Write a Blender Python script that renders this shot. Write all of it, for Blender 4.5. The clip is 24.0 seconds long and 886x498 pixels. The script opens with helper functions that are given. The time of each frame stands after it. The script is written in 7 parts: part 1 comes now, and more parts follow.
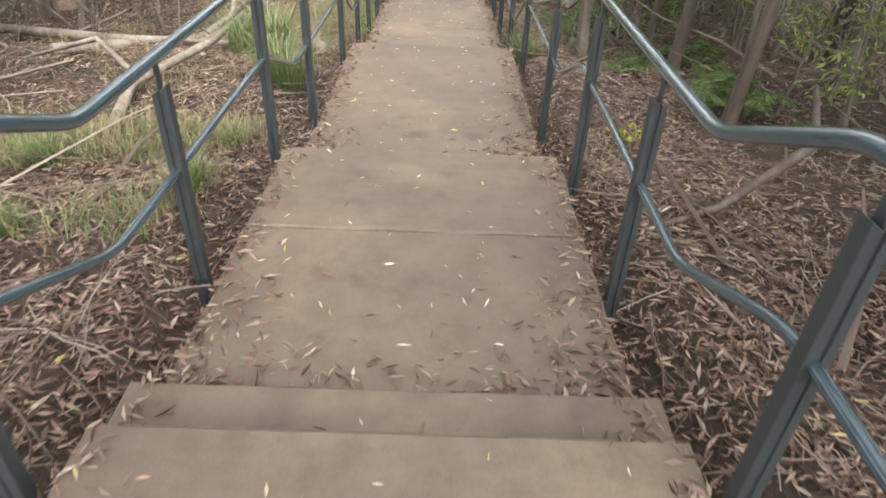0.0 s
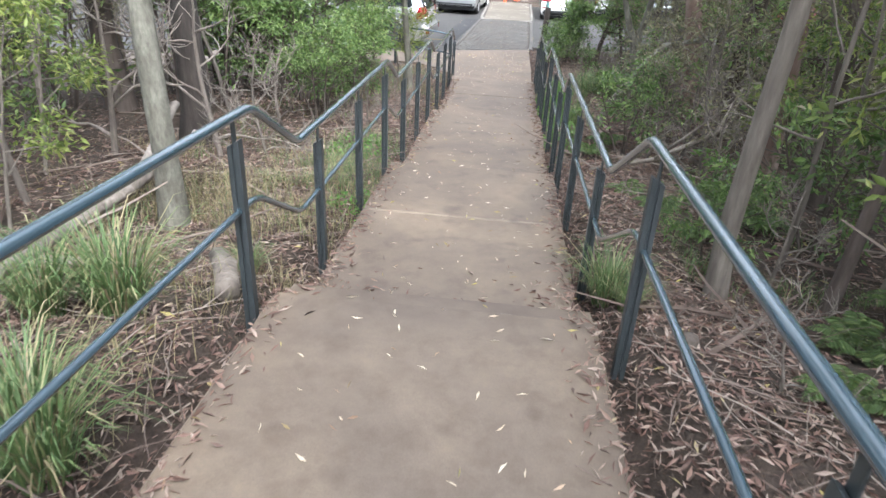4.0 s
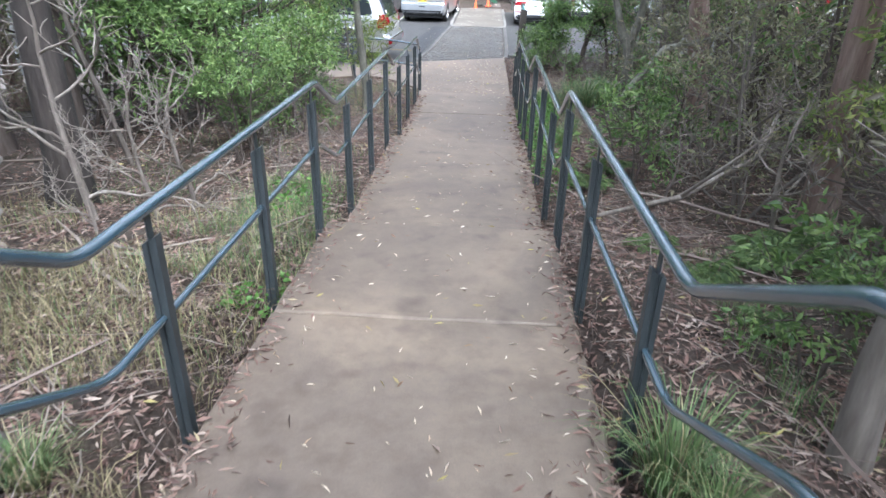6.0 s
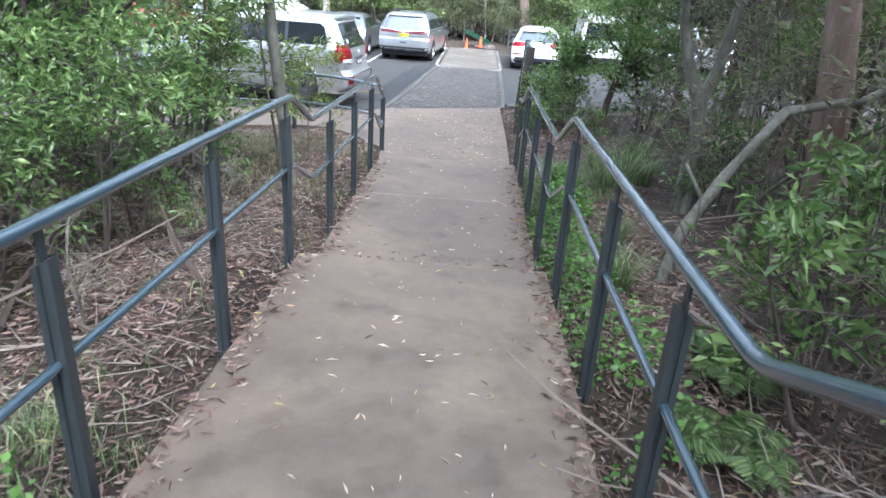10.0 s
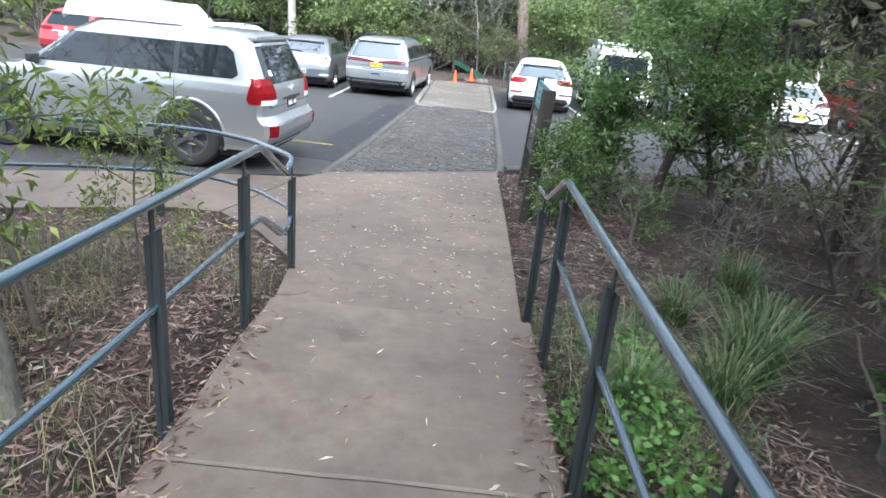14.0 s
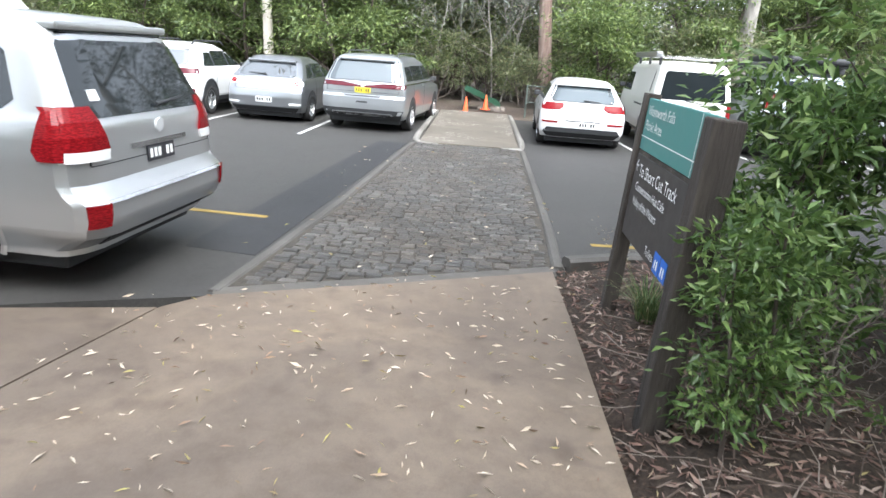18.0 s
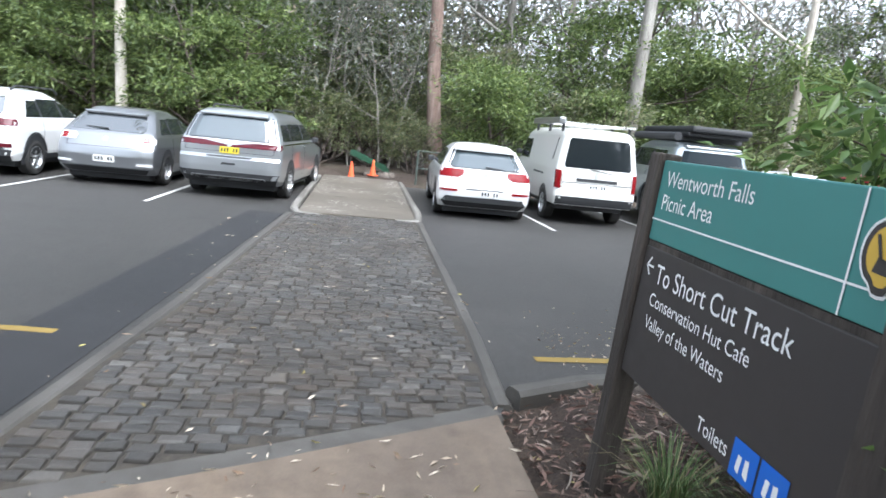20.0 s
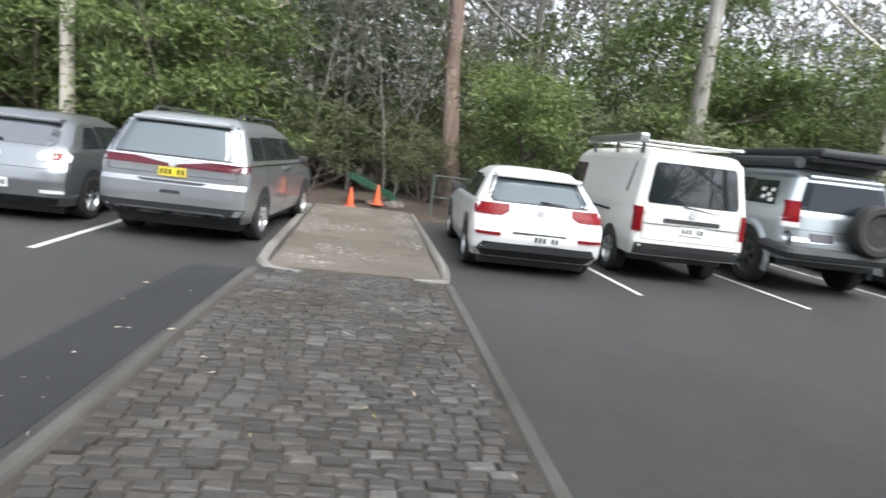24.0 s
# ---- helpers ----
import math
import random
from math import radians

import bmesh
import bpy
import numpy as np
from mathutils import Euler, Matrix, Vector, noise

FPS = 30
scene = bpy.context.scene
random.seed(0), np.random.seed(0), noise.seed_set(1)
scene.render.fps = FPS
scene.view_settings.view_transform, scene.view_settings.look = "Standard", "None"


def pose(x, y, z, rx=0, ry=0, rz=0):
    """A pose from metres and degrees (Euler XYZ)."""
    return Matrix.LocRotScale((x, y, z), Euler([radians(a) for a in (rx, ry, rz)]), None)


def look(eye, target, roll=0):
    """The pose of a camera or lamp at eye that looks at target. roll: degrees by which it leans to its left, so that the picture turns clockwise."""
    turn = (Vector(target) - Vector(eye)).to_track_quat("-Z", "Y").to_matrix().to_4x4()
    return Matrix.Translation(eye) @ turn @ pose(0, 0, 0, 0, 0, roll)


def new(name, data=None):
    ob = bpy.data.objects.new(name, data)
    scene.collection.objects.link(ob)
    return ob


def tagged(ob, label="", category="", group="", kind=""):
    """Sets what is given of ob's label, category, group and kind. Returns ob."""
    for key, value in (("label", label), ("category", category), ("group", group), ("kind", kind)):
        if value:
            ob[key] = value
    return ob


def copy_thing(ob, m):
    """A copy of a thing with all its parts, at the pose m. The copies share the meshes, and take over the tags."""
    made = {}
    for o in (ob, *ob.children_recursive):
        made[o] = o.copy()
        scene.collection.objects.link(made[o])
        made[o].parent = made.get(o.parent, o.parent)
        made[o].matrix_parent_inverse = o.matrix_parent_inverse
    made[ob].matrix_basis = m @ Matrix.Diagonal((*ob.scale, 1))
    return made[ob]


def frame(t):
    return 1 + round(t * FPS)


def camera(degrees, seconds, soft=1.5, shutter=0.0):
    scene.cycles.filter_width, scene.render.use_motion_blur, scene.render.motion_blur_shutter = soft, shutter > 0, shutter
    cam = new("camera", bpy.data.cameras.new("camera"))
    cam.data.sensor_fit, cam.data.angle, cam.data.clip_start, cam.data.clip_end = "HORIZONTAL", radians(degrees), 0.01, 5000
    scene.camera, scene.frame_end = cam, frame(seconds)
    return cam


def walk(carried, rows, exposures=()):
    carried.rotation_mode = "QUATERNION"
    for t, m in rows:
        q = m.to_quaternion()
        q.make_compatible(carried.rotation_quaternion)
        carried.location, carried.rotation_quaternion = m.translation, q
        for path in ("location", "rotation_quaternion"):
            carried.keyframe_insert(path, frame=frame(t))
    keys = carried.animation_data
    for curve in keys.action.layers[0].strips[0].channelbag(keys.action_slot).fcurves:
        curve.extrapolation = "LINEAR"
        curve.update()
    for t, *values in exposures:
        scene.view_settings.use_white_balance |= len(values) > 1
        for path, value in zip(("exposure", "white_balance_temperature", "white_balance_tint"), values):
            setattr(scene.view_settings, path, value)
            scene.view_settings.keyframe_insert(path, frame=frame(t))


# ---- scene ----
cam = camera(69.6, 24.0, shutter=0.25)
EXPOSURES = [(0, 2.9, 6800, 10), (1, 3.03, 6700, 11), (2, 3.05, 6350, 11), (3.5, 2.95, 6050, 10), (6, 2.85, 5500, 10), (9, 2.75, 5400, 10), (12, 2.75, 5350, 8), (14.5, 2.46, 5650, 8), (16, 2.38, 5950, 8), (17.3, 2.53, 6050, 8), (20, 2.17, 5800, 8), (22, 2.0, 5850, 8), (24, 1.8, 6150, 8)]
PATH = [
    (0, (0.099, 0.248, 2.129), (0.122, 1.888, 0.984), 2.4),
    (0.5, (0.132, 0.906, 2.094), (0.154, 2.564, 0.976), 2.1),
    (1, (0.103, 1.495, 2.082), (0.069, 3.121, 0.918), 3.3),
    (1.5, (0.151, 2.018, 2.005), (0.005, 3.726, 0.974), 1.0),
    (2, (0.234, 2.517, 1.868), (0.199, 4.303, 0.967), 3.1),
    (2.5, (0.278, 3.133, 1.752), (0.285, 4.896, 0.807), 2.7),
    (3, (0.337, 3.757, 1.759), (0.308, 5.48, 0.743), 2.7),
    (3.5, (0.321, 4.376, 1.758), (0.164, 6.154, 0.856), 2.8),
    (5.5, (0.241, 6.61, 1.441), (0.147, 8.396, 0.546), 3.5),
    (6, (0.28, 7.238, 1.383), (0.184, 9.035, 0.511), 1.2),
    (6.5, (0.252, 7.897, 1.352), (0.14, 9.644, 0.386), 3.9),
    (7, (0.204, 8.386, 1.304), (0.042, 10.064, 0.228), 3.6),
    (7.5, (0.235, 8.835, 1.186), (0.014, 10.534, 0.154), 2.7),
    (8, (0.188, 9.305, 0.975), (-0.021, 11.132, 0.187), 1.7),
    (8.5, (0.267, 9.957, 0.848), (0.1, 11.781, 0.045), 0.7),
    (9, (0.263, 10.587, 0.892), (0.159, 12.452, 0.179), 1.7),
    (9.5, (0.262, 11.35, 0.816), (0.217, 13.2, 0.056), 3.8),
    (11.5, (0.26, 13.639, 0.556), (0.199, 15.497, -0.183), 4.2),
    (12, (0.329, 14.26, 0.491), (0.374, 16.126, -0.227), 5.0),
    (12.5, (0.307, 14.932, 0.515), (0.468, 16.829, -0.099), 4.8),
    (13, (0.336, 15.593, 0.507), (0.505, 17.458, -0.193), 5.3),
    (13.5, (0.25, 16.305, 0.509), (0.356, 18.191, -0.148), 6.8),
    (14, (0.307, 16.864, 0.484), (0.284, 18.747, -0.191), 5.4),
    (14.5, (0.292, 17.36, 0.378), (0.193, 19.222, -0.344), 6.1),
    (15, (0.293, 17.873, 0.247), (0.275, 19.774, -0.373), 3.7),
    (15.5, (0.32, 18.594, 0.147), (0.498, 20.528, -0.331), 3.5),
    (16, (0.306, 19.207, 0.144), (0.639, 21.121, -0.332), 2.9),
    (16.5, (0.268, 19.925, 0.147), (0.764, 21.803, -0.329), 5.2),
    (17, (0.149, 20.5, 0.174), (0.402, 22.405, -0.378), 6.0),
    (17.5, (0.144, 21.123, 0.112), (0.05, 23.025, -0.501), 3.9),
    (19.5, (0.035, 23.129, -0.188), (0.208, 25.078, -0.601), 5.5),
    (20, (0.006, 23.642, -0.167), (0.289, 25.588, -0.531), 5.8),
    (20.5, (-0.057, 24.22, -0.184), (0.508, 26.117, -0.469), 6.9),
    (21, (-0.037, 24.752, -0.185), (0.677, 26.6, -0.458), 6.8),
    (21.5, (-0.03, 25.26, -0.2), (1.044, 26.936, -0.403), 4.6),
    (22, (0.075, 25.728, -0.257), (1.248, 27.332, -0.483), 6.5),
    (22.5, (0.145, 26.214, -0.281), (1.449, 27.713, -0.507), 6.4),
    (23, (0.152, 26.654, -0.293), (1.421, 28.179, -0.543), 7.3),
    (23.5, (0.183, 27.093, -0.262), (0.966, 28.907, -0.576), 7.0),
    (24, (0.007, 27.386, -0.283), (0.284, 29.345, -0.579), 6.7),
]
walk(cam, [(t, look(eye, target, roll)) for t, eye, target, roll in PATH],
     exposures=EXPOSURES)

# ---- world and light ----
world = bpy.data.worlds.new("overcast_sky")
scene.world = world
world.use_nodes = True
wn, wl = world.node_tree.nodes, world.node_tree.links
SUN_EL, SUN_ROT = radians(54), radians(152)
sky = wn.new("ShaderNodeTexSky")
sky.sky_type, sky.sun_disc = 'NISHITA', False
sky.sun_elevation, sky.sun_rotation = SUN_EL, SUN_ROT
sky.air_density, sky.dust_density, sky.ozone_density = 1.0, 3.0, 1.0
cloud = wn.new("ShaderNodeHueSaturation")
cloud.inputs["Saturation"].default_value = 0.22
wl.new(sky.outputs[0], cloud.inputs["Color"])
wl.new(cloud.outputs[0], wn["Background"].inputs["Color"])
wn["Background"].inputs["Strength"].default_value = 0.15
sun = new("sun", bpy.data.lights.new("sun", 'SUN'))
sun.data.energy, sun.data.angle, sun.data.color = 1.2, radians(55), (1.0, 0.96, 0.9)
sun.matrix_world = look((0, 0, 40), Vector((0, 0, 40)) - 20 * Vector((math.sin(SUN_ROT) * math.cos(SUN_EL), math.cos(SUN_ROT) * math.cos(SUN_EL), math.sin(SUN_EL))))

# ---- materials ----


def rgb(h):
    """Linear colour from a triple of sRGB values 0 to 255."""
    return tuple(((v / 255) / 12.92 if v / 255 < 0.04045 else ((v / 255 + 0.055) / 1.055) ** 2.4) for v in h)


class Mat:
    """A principled material with short calls for its nodes."""

    def __init__(self, name, color=(0.5, 0.5, 0.5), rough=0.6, metal=0.0, spec=0.5):
        self.m = bpy.data.materials.new(name)
        self.m.use_nodes = True
        self.n, self.l = self.m.node_tree.nodes, self.m.node_tree.links
        self.p = self.n["Principled BSDF"]
        self.p.inputs["Base Color"].default_value = (*color, 1)
        self.p.inputs["Roughness"].default_value = rough
        self.p.inputs["Metallic"].default_value = metal
        self.p.inputs["Specular IOR Level"].default_value = spec
        self.co = None

    def coords(self, obj=False):
        if self.co is None:
            if obj:
                self.co = self.n.new("ShaderNodeTexCoord").outputs["Object"]
            else:
                self.co = self.n.new("ShaderNodeNewGeometry").outputs["Position"]
        return self.co

    def noise(self, scale, detail=4.0, rough=0.6, stretch=None, obj=False, dist=0.0):
        t = self.n.new("ShaderNodeTexNoise")
        t.inputs["Scale"].default_value, t.inputs["Detail"].default_value, t.inputs["Roughness"].default_value = scale, detail, rough
        t.inputs["Distortion"].default_value = dist
        c = self.coords(obj)
        if stretch:
            mp = self.n.new("ShaderNodeMapping")
            mp.inputs["Scale"].default_value = stretch
            self.l.new(c, mp.inputs["Vector"])
            c = mp.outputs[0]
        self.l.new(c, t.inputs["Vector"])
        return t.outputs["Fac"]

    def ramp(self, fac, stops):
        r = self.n.new("ShaderNodeValToRGB")
        e = r.color_ramp.elements
        while len(e) < len(stops):
            e.new(0.5)
        for el, (pos, col) in zip(e, stops):
            el.position = pos
            el.color = (*col, 1) if len(col) == 3 else col
        self.l.new(fac, r.inputs["Fac"])
        return r.outputs["Color"]

    def mix(self, fac, a, b, mode='MIX'):
        x = self.n.new("ShaderNodeMix")
        x.data_type, x.blend_type = 'RGBA', mode
        for sock, v in ((x.inputs[0], fac), (x.inputs[6], a), (x.inputs[7], b)):
            if isinstance(v, (int, float)):
                sock.default_value = v
            elif isinstance(v, tuple):
                sock.default_value = (*v, 1)
            else:
                self.l.new(v, sock)
        return x.outputs[2]

    def color(self, c):
        self.l.new(c, self.p.inputs["Base Color"])
        return self

    def rough(self, fac, lo, hi):
        r = self.n.new("ShaderNodeMapRange")
        r.inputs["To Min"].default_value, r.inputs["To Max"].default_value = lo, hi
        self.l.new(fac, r.inputs["Value"])
        self.l.new(r.outputs[0], self.p.inputs["Roughness"])
        return self

    def bump(self, fac, strength=0.3, dist=0.01):
        b = self.n.new("ShaderNodeBump")
        b.inputs["Strength"].default_value, b.inputs["Distance"].default_value = strength, dist
        self.l.new(fac, b.inputs["Height"])
        self.l.new(b.outputs[0], self.p.inputs["Normal"])
        return self

    def island(self):
        return self.n.new("ShaderNodeNewGeometry").outputs["Random Per Island"]

    def objrandom(self):
        return self.n.new("ShaderNodeObjectInfo").outputs["Random"]


def grey(*v):
    return v if len(v) == 3 else (v[0],) * 3


def concrete_material(name, a, b, c, flakes=False, scale=0.9):
    m = Mat(name, a, 0.85)
    big = m.noise(scale, 6, 0.62, dist=0.6)
    mid = m.noise(5.0, 6, 0.7)
    fine = m.noise(120.0, 3, 0.7)
    col = m.ramp(big, [(0.25, a), (0.5, b), (0.72, c)])
    spots = m.ramp(m.noise(3.3, 2, 0.5), [(0.60, (1, 1, 1)), (0.74, (0.62, 0.6, 0.6))])
    col = m.mix(0.8, col, spots, 'MULTIPLY')
    col = m.mix(0.6, col, m.ramp(mid, [(0.32, (0.58, 0.52, 0.46)), (0.55, (1, 1, 1)), (0.72, (1.22, 1.2, 1.18))]), 'MULTIPLY')
    col = m.mix(0.3, col, m.ramp(fine, [(0.35, (0.5, 0.5, 0.5)), (0.65, (1, 1, 1))]), 'MULTIPLY')
    if flakes:
        fl = m.noise(11.0, 4, 0.75)
        keep = m.ramp(m.noise(0.8, 2, 0.5), [(0.45, (0, 0, 0)), (0.6, (1, 1, 1))])
        col = m.mix(m.mix(1.0, keep, m.ramp(fl, [(0.56, (0, 0, 0)), (0.60, (1, 1, 1))]), 'MULTIPLY'), col, (0.42, 0.40, 0.37))
    m.color(col).rough(mid, 0.48, 0.72).bump(fine, 0.25, 0.004)
    return m.m


M = {}
M["concrete"] = concrete_material("brown_concrete", (0.078, 0.060, 0.048), (0.128, 0.099, 0.075), (0.195, 0.150, 0.108), scale=0.62)
M["kerb"] = concrete_material("grey_concrete", (0.050, 0.046, 0.041), (0.072, 0.067, 0.060), (0.108, 0.101, 0.092))
M["island"] = concrete_material("worn_island_concrete", (0.085, 0.074, 0.058), (0.115, 0.10, 0.08), (0.16, 0.142, 0.118), True)
M["pale_kerb"] = concrete_material("pale_kerb_concrete", (0.10, 0.093, 0.083), (0.16, 0.15, 0.135), (0.24, 0.23, 0.21))


def asphalt_material(name, lo, hi):
    m = Mat(name, lo, 0.9)
    big = m.noise(0.35, 4, 0.6)
    fine = m.noise(160.0, 2, 0.8)
    col = m.ramp(big, [(0.3, lo), (0.7, hi)])
    col = m.mix(0.7, col, m.ramp(m.noise(2.6, 6, 0.72), [(0.35, (0.72, 0.71, 0.70)), (0.6, (1, 1, 1)), (0.75, (1.2, 1.17, 1.12))]), 'MULTIPLY')
    col = m.mix(0.6, col, m.ramp(fine, [(0.35, (0.45, 0.45, 0.45)), (0.62, (1, 1, 1)), (0.75, (1.6, 1.6, 1.55))]), 'MULTIPLY')
    col = m.mix(0.8, col, m.ramp(m.noise(34.0, 5, 0.8), [(0.38, (0.62, 0.62, 0.62)), (0.55, (1, 1, 1)), (0.68, (1.45, 1.43, 1.4))]), 'MULTIPLY')
    m.color(col).rough(big, 0.55, 0.74).bump(fine, 0.5, 0.006)
    return m.m


M["asphalt"] = asphalt_material("asphalt", (0.036, 0.034, 0.032), (0.050, 0.047, 0.044))
M["asphalt_patch"] = asphalt_material("newer_asphalt", (0.017, 0.017, 0.019), (0.023, 0.023, 0.025))


def earth_material():
    m = Mat("litter_earth", (0.12, 0.08, 0.06), 0.95)
    big, mid, fine = m.noise(0.45, 4, 0.6), m.noise(4.0, 6, 0.7), m.noise(38.0, 5, 0.75)
    col = m.ramp(big, [(0.3, (0.052, 0.035, 0.027)), (0.55, (0.078, 0.056, 0.041)), (0.75, (0.066, 0.060, 0.036))])
    col = m.mix(0.75, col, m.ramp(mid, [(0.3, (0.35, 0.33, 0.32)), (0.6, (1, 1, 1)), (0.8, (1.35, 1.25, 1.15))]), 'MULTIPLY')
    col = m.mix(0.8, col, m.ramp(fine, [(0.3, (0.35, 0.32, 0.3)), (0.55, (1, 1, 1)), (0.72, (1.7, 1.5, 1.35))]), 'MULTIPLY')
    m.color(col).bump(fine, 0.9, 0.04)
    return m.m


M["earth"] = earth_material()


def paint(name, col, rough=0.35, metal=0.0, coat=0.0):
    m = Mat(name, col, rough, metal)
    f = m.noise(9.0, 4, 0.6, obj=True)
    m.color(m.mix(0.25, col, m.ramp(f, [(0.3, tuple(0.75 * v for v in col)), (0.7, col)])))
    m.rough(f, rough * 0.85, min(1, rough * 1.25))
    m.p.inputs["Coat Weight"].default_value = coat
    m.p.inputs["Coat Roughness"].default_value = 0.05
    return m.m


M["rail"] = paint("grey_green_rail_paint", (0.036, 0.060, 0.078), 0.20, 0.0, 0.9)
M["post"] = paint("dark_post_paint", (0.030, 0.037, 0.040), 0.5)
M["white_line"] = paint("white_road_paint", (0.45, 0.45, 0.43), 0.8)
M["yellow_line"] = paint("worn_yellow_paint", (0.21, 0.145, 0.035), 0.85)


def leaf_material(name, stops, rough=0.55, trans=0.0, fade=None):
    m = Mat(name, stops[0][1], rough)
    col = m.ramp(m.island(), stops)
    col = m.mix(0.35, col, m.ramp(m.noise(60.0, 3, 0.6), [(0.3, (0.55, 0.55, 0.55)), (0.7, (1, 1, 1))]), 'MULTIPLY')
    m.color(col)
    if trans:
        tr = m.n.new("ShaderNodeBsdfTranslucent")
        mx = m.n.new("ShaderNodeMixShader")
        mx.inputs[0].default_value = trans
        m.l.new(col, tr.inputs["Color"])
        m.l.new(m.p.outputs[0], mx.inputs[1])
        m.l.new(tr.outputs[0], mx.inputs[2])
        m.l.new(mx.outputs[0], m.n["Material Output"].inputs["Surface"])
    return m.m


M["litter"] = leaf_material("dry_leaf_litter", [(0.0, (0.060, 0.036, 0.029)), (0.25, (0.120, 0.068, 0.052)), (0.5, (0.185, 0.112, 0.087)), (0.78, (0.23, 0.165, 0.132)), (0.97, (0.33, 0.265, 0.22)), (1.0, (0.32, 0.27, 0.08))], 0.7)
M["pale_litter"] = leaf_material("pale_fallen_leaves", [(0.0, (0.44, 0.36, 0.27)), (0.45, (0.55, 0.49, 0.40)), (0.7, (0.34, 0.23, 0.15)), (0.85, (0.14, 0.085, 0.06)), (1.0, (0.42, 0.38, 0.12))], 0.7)
M["twig"] = leaf_material("dead_twigs", [(0.0, (0.07, 0.048, 0.038)), (0.5, (0.135, 0.10, 0.082)), (1.0, (0.25, 0.21, 0.18))], 0.85)


# ---- builders ----


def mesh_object(name, verts, faces, mat, smooth=False):
    me = bpy.data.meshes.new(name)
    me.from_pydata([tuple(v) for v in verts], [], faces)
    me.materials.append(mat)
    if smooth:
        me.shade_smooth()
    return new(name, me)


def part(name, bm, material, parent=None, label="", smooth=False):
    """One bmesh as one mesh object, under parent."""
    me = bpy.data.meshes.new(name)
    bm.normal_update()
    bm.to_mesh(me)
    bm.free()
    me.materials.append(material)
    if smooth:
        me.shade_smooth()
    ob = new(name, me)
    ob.parent = parent
    if label:
        tagged(ob, label)
    return ob


def box(bm, lo, hi, bevel=0.0, m=None):
    """A box from corner to corner into bm, with bevelled edges."""
    c = [(a + b) / 2 for a, b in zip(lo, hi)]
    s = [abs(b - a) for a, b in zip(lo, hi)]
    r = bmesh.ops.create_cube(bm, size=1.0)
    vs = r["verts"]
    bmesh.ops.scale(bm, vec=s, verts=vs)
    bmesh.ops.translate(bm, vec=c, verts=vs)
    if bevel:
        es = list({e for v in vs for e in v.link_edges})
        q = bmesh.ops.bevel(bm, geom=es, offset=bevel, segments=2, affect='EDGES', profile=0.6)
        vs = list(set(q["verts"]) | {v for v in vs if v.is_valid})
    if m is not None:
        bmesh.ops.transform(bm, matrix=m, verts=vs)
    return vs


def tube(bm, pts, radii, sides=8, cap=True, wobble=0.0, rnd=random):
    """A swept tube through points with a radius at each."""
    pts = [Vector(p) for p in pts]
    if isinstance(radii, (int, float)):
        radii = [radii] * len(pts)
    rings, ref = [], None
    for i, p in enumerate(pts):
        d = (pts[min(i + 1, len(pts) - 1)] - pts[max(i - 1, 0)])
        d = d.normalized() if d.length > 1e-9 else Vector((0, 0, 1))
        if ref is None:
            ref = Vector((1, 0, 0)) if abs(d.x) < 0.9 else Vector((0, 1, 0))
        u = (ref - d * ref.dot(d)).normalized()
        ref = u
        w = d.cross(u)
        ring = []
        for k in range(sides):
            a = 2 * math.pi * k / sides
            r = radii[i] * (1 + (rnd.uniform(-wobble, wobble) if wobble else 0))
            ring.append(bm.verts.new(p + (u * math.cos(a) + w * math.sin(a)) * r))
        rings.append(ring)
    for a, b in zip(rings, rings[1:]):
        for k in range(sides):
            bm.faces.new((a[k], a[(k + 1) % sides], b[(k + 1) % sides], b[k]))
    if cap:
        bm.faces.new(rings[0][::-1])
        bm.faces.new(rings[-1])


def rounded(pts, r=0.08, n=4):
    """A polyline with its corners rounded by a short arc."""
    pts = [Vector(p) for p in pts]
    out = [pts[0]]
    for a, b, c in zip(pts, pts[1:], pts[2:]):
        d1, d2 = (a - b), (c - b)
        k = min(r, d1.length * 0.45, d2.length * 0.45)
        p, q = b + d1.normalized() * k, b + d2.normalized() * k
        for i in range(n + 1):
            t = i / n
            out.append(p * (1 - t) ** 2 + b * 2 * t * (1 - t) + q * t ** 2)
    out.append(pts[-1])
    return out


# ---- levels ----
PARK = -1.80
# bays of the path: y0, y1, z0, z1; treads lie between
BAYS = [(-6.0, 1.64, 0.44, 0.41), (1.99, 4.50, 0.07, 0.03), (4.82, 8.30, -0.31, -0.37), (8.76, 12.42, -0.78, -0.90), (12.75, 16.70, -1.21, -1.32), (17.05, 21.28, -1.57, -1.62)]
TREADS = [(1.64, 1.99, 0.24), (4.50, 4.82, -0.14), (8.30, 8.76, -0.57), (12.42, 12.75, -1.055), (16.70, 17.05, -1.445)]
XL, XR = -1.03, 0.97


def path_z(y):
    """The path's height along its length."""
    for a, b, z0, z1 in BAYS:
        if a <= y < b:
            return z0 + (z1 - z0) * (y - a) / (b - a)
    for a, b, z in TREADS:
        if a <= y < b:
            return z
    return 0.44 if y < 0 else max(PARK - 0.02, PARK - 0.02)


def smooth_z(y):
    """The path's height with its steps smoothed out, for the ground beside it."""
    return sum(path_z(y + d) for d in (-0.8, -0.5, -0.25, 0.0, 0.25, 0.5, 0.8)) / 7


def ease(a, b, x):
    t = min(1.0, max(0.0, (x - a) / (b - a)))
    return t * t * (3 - 2 * t)


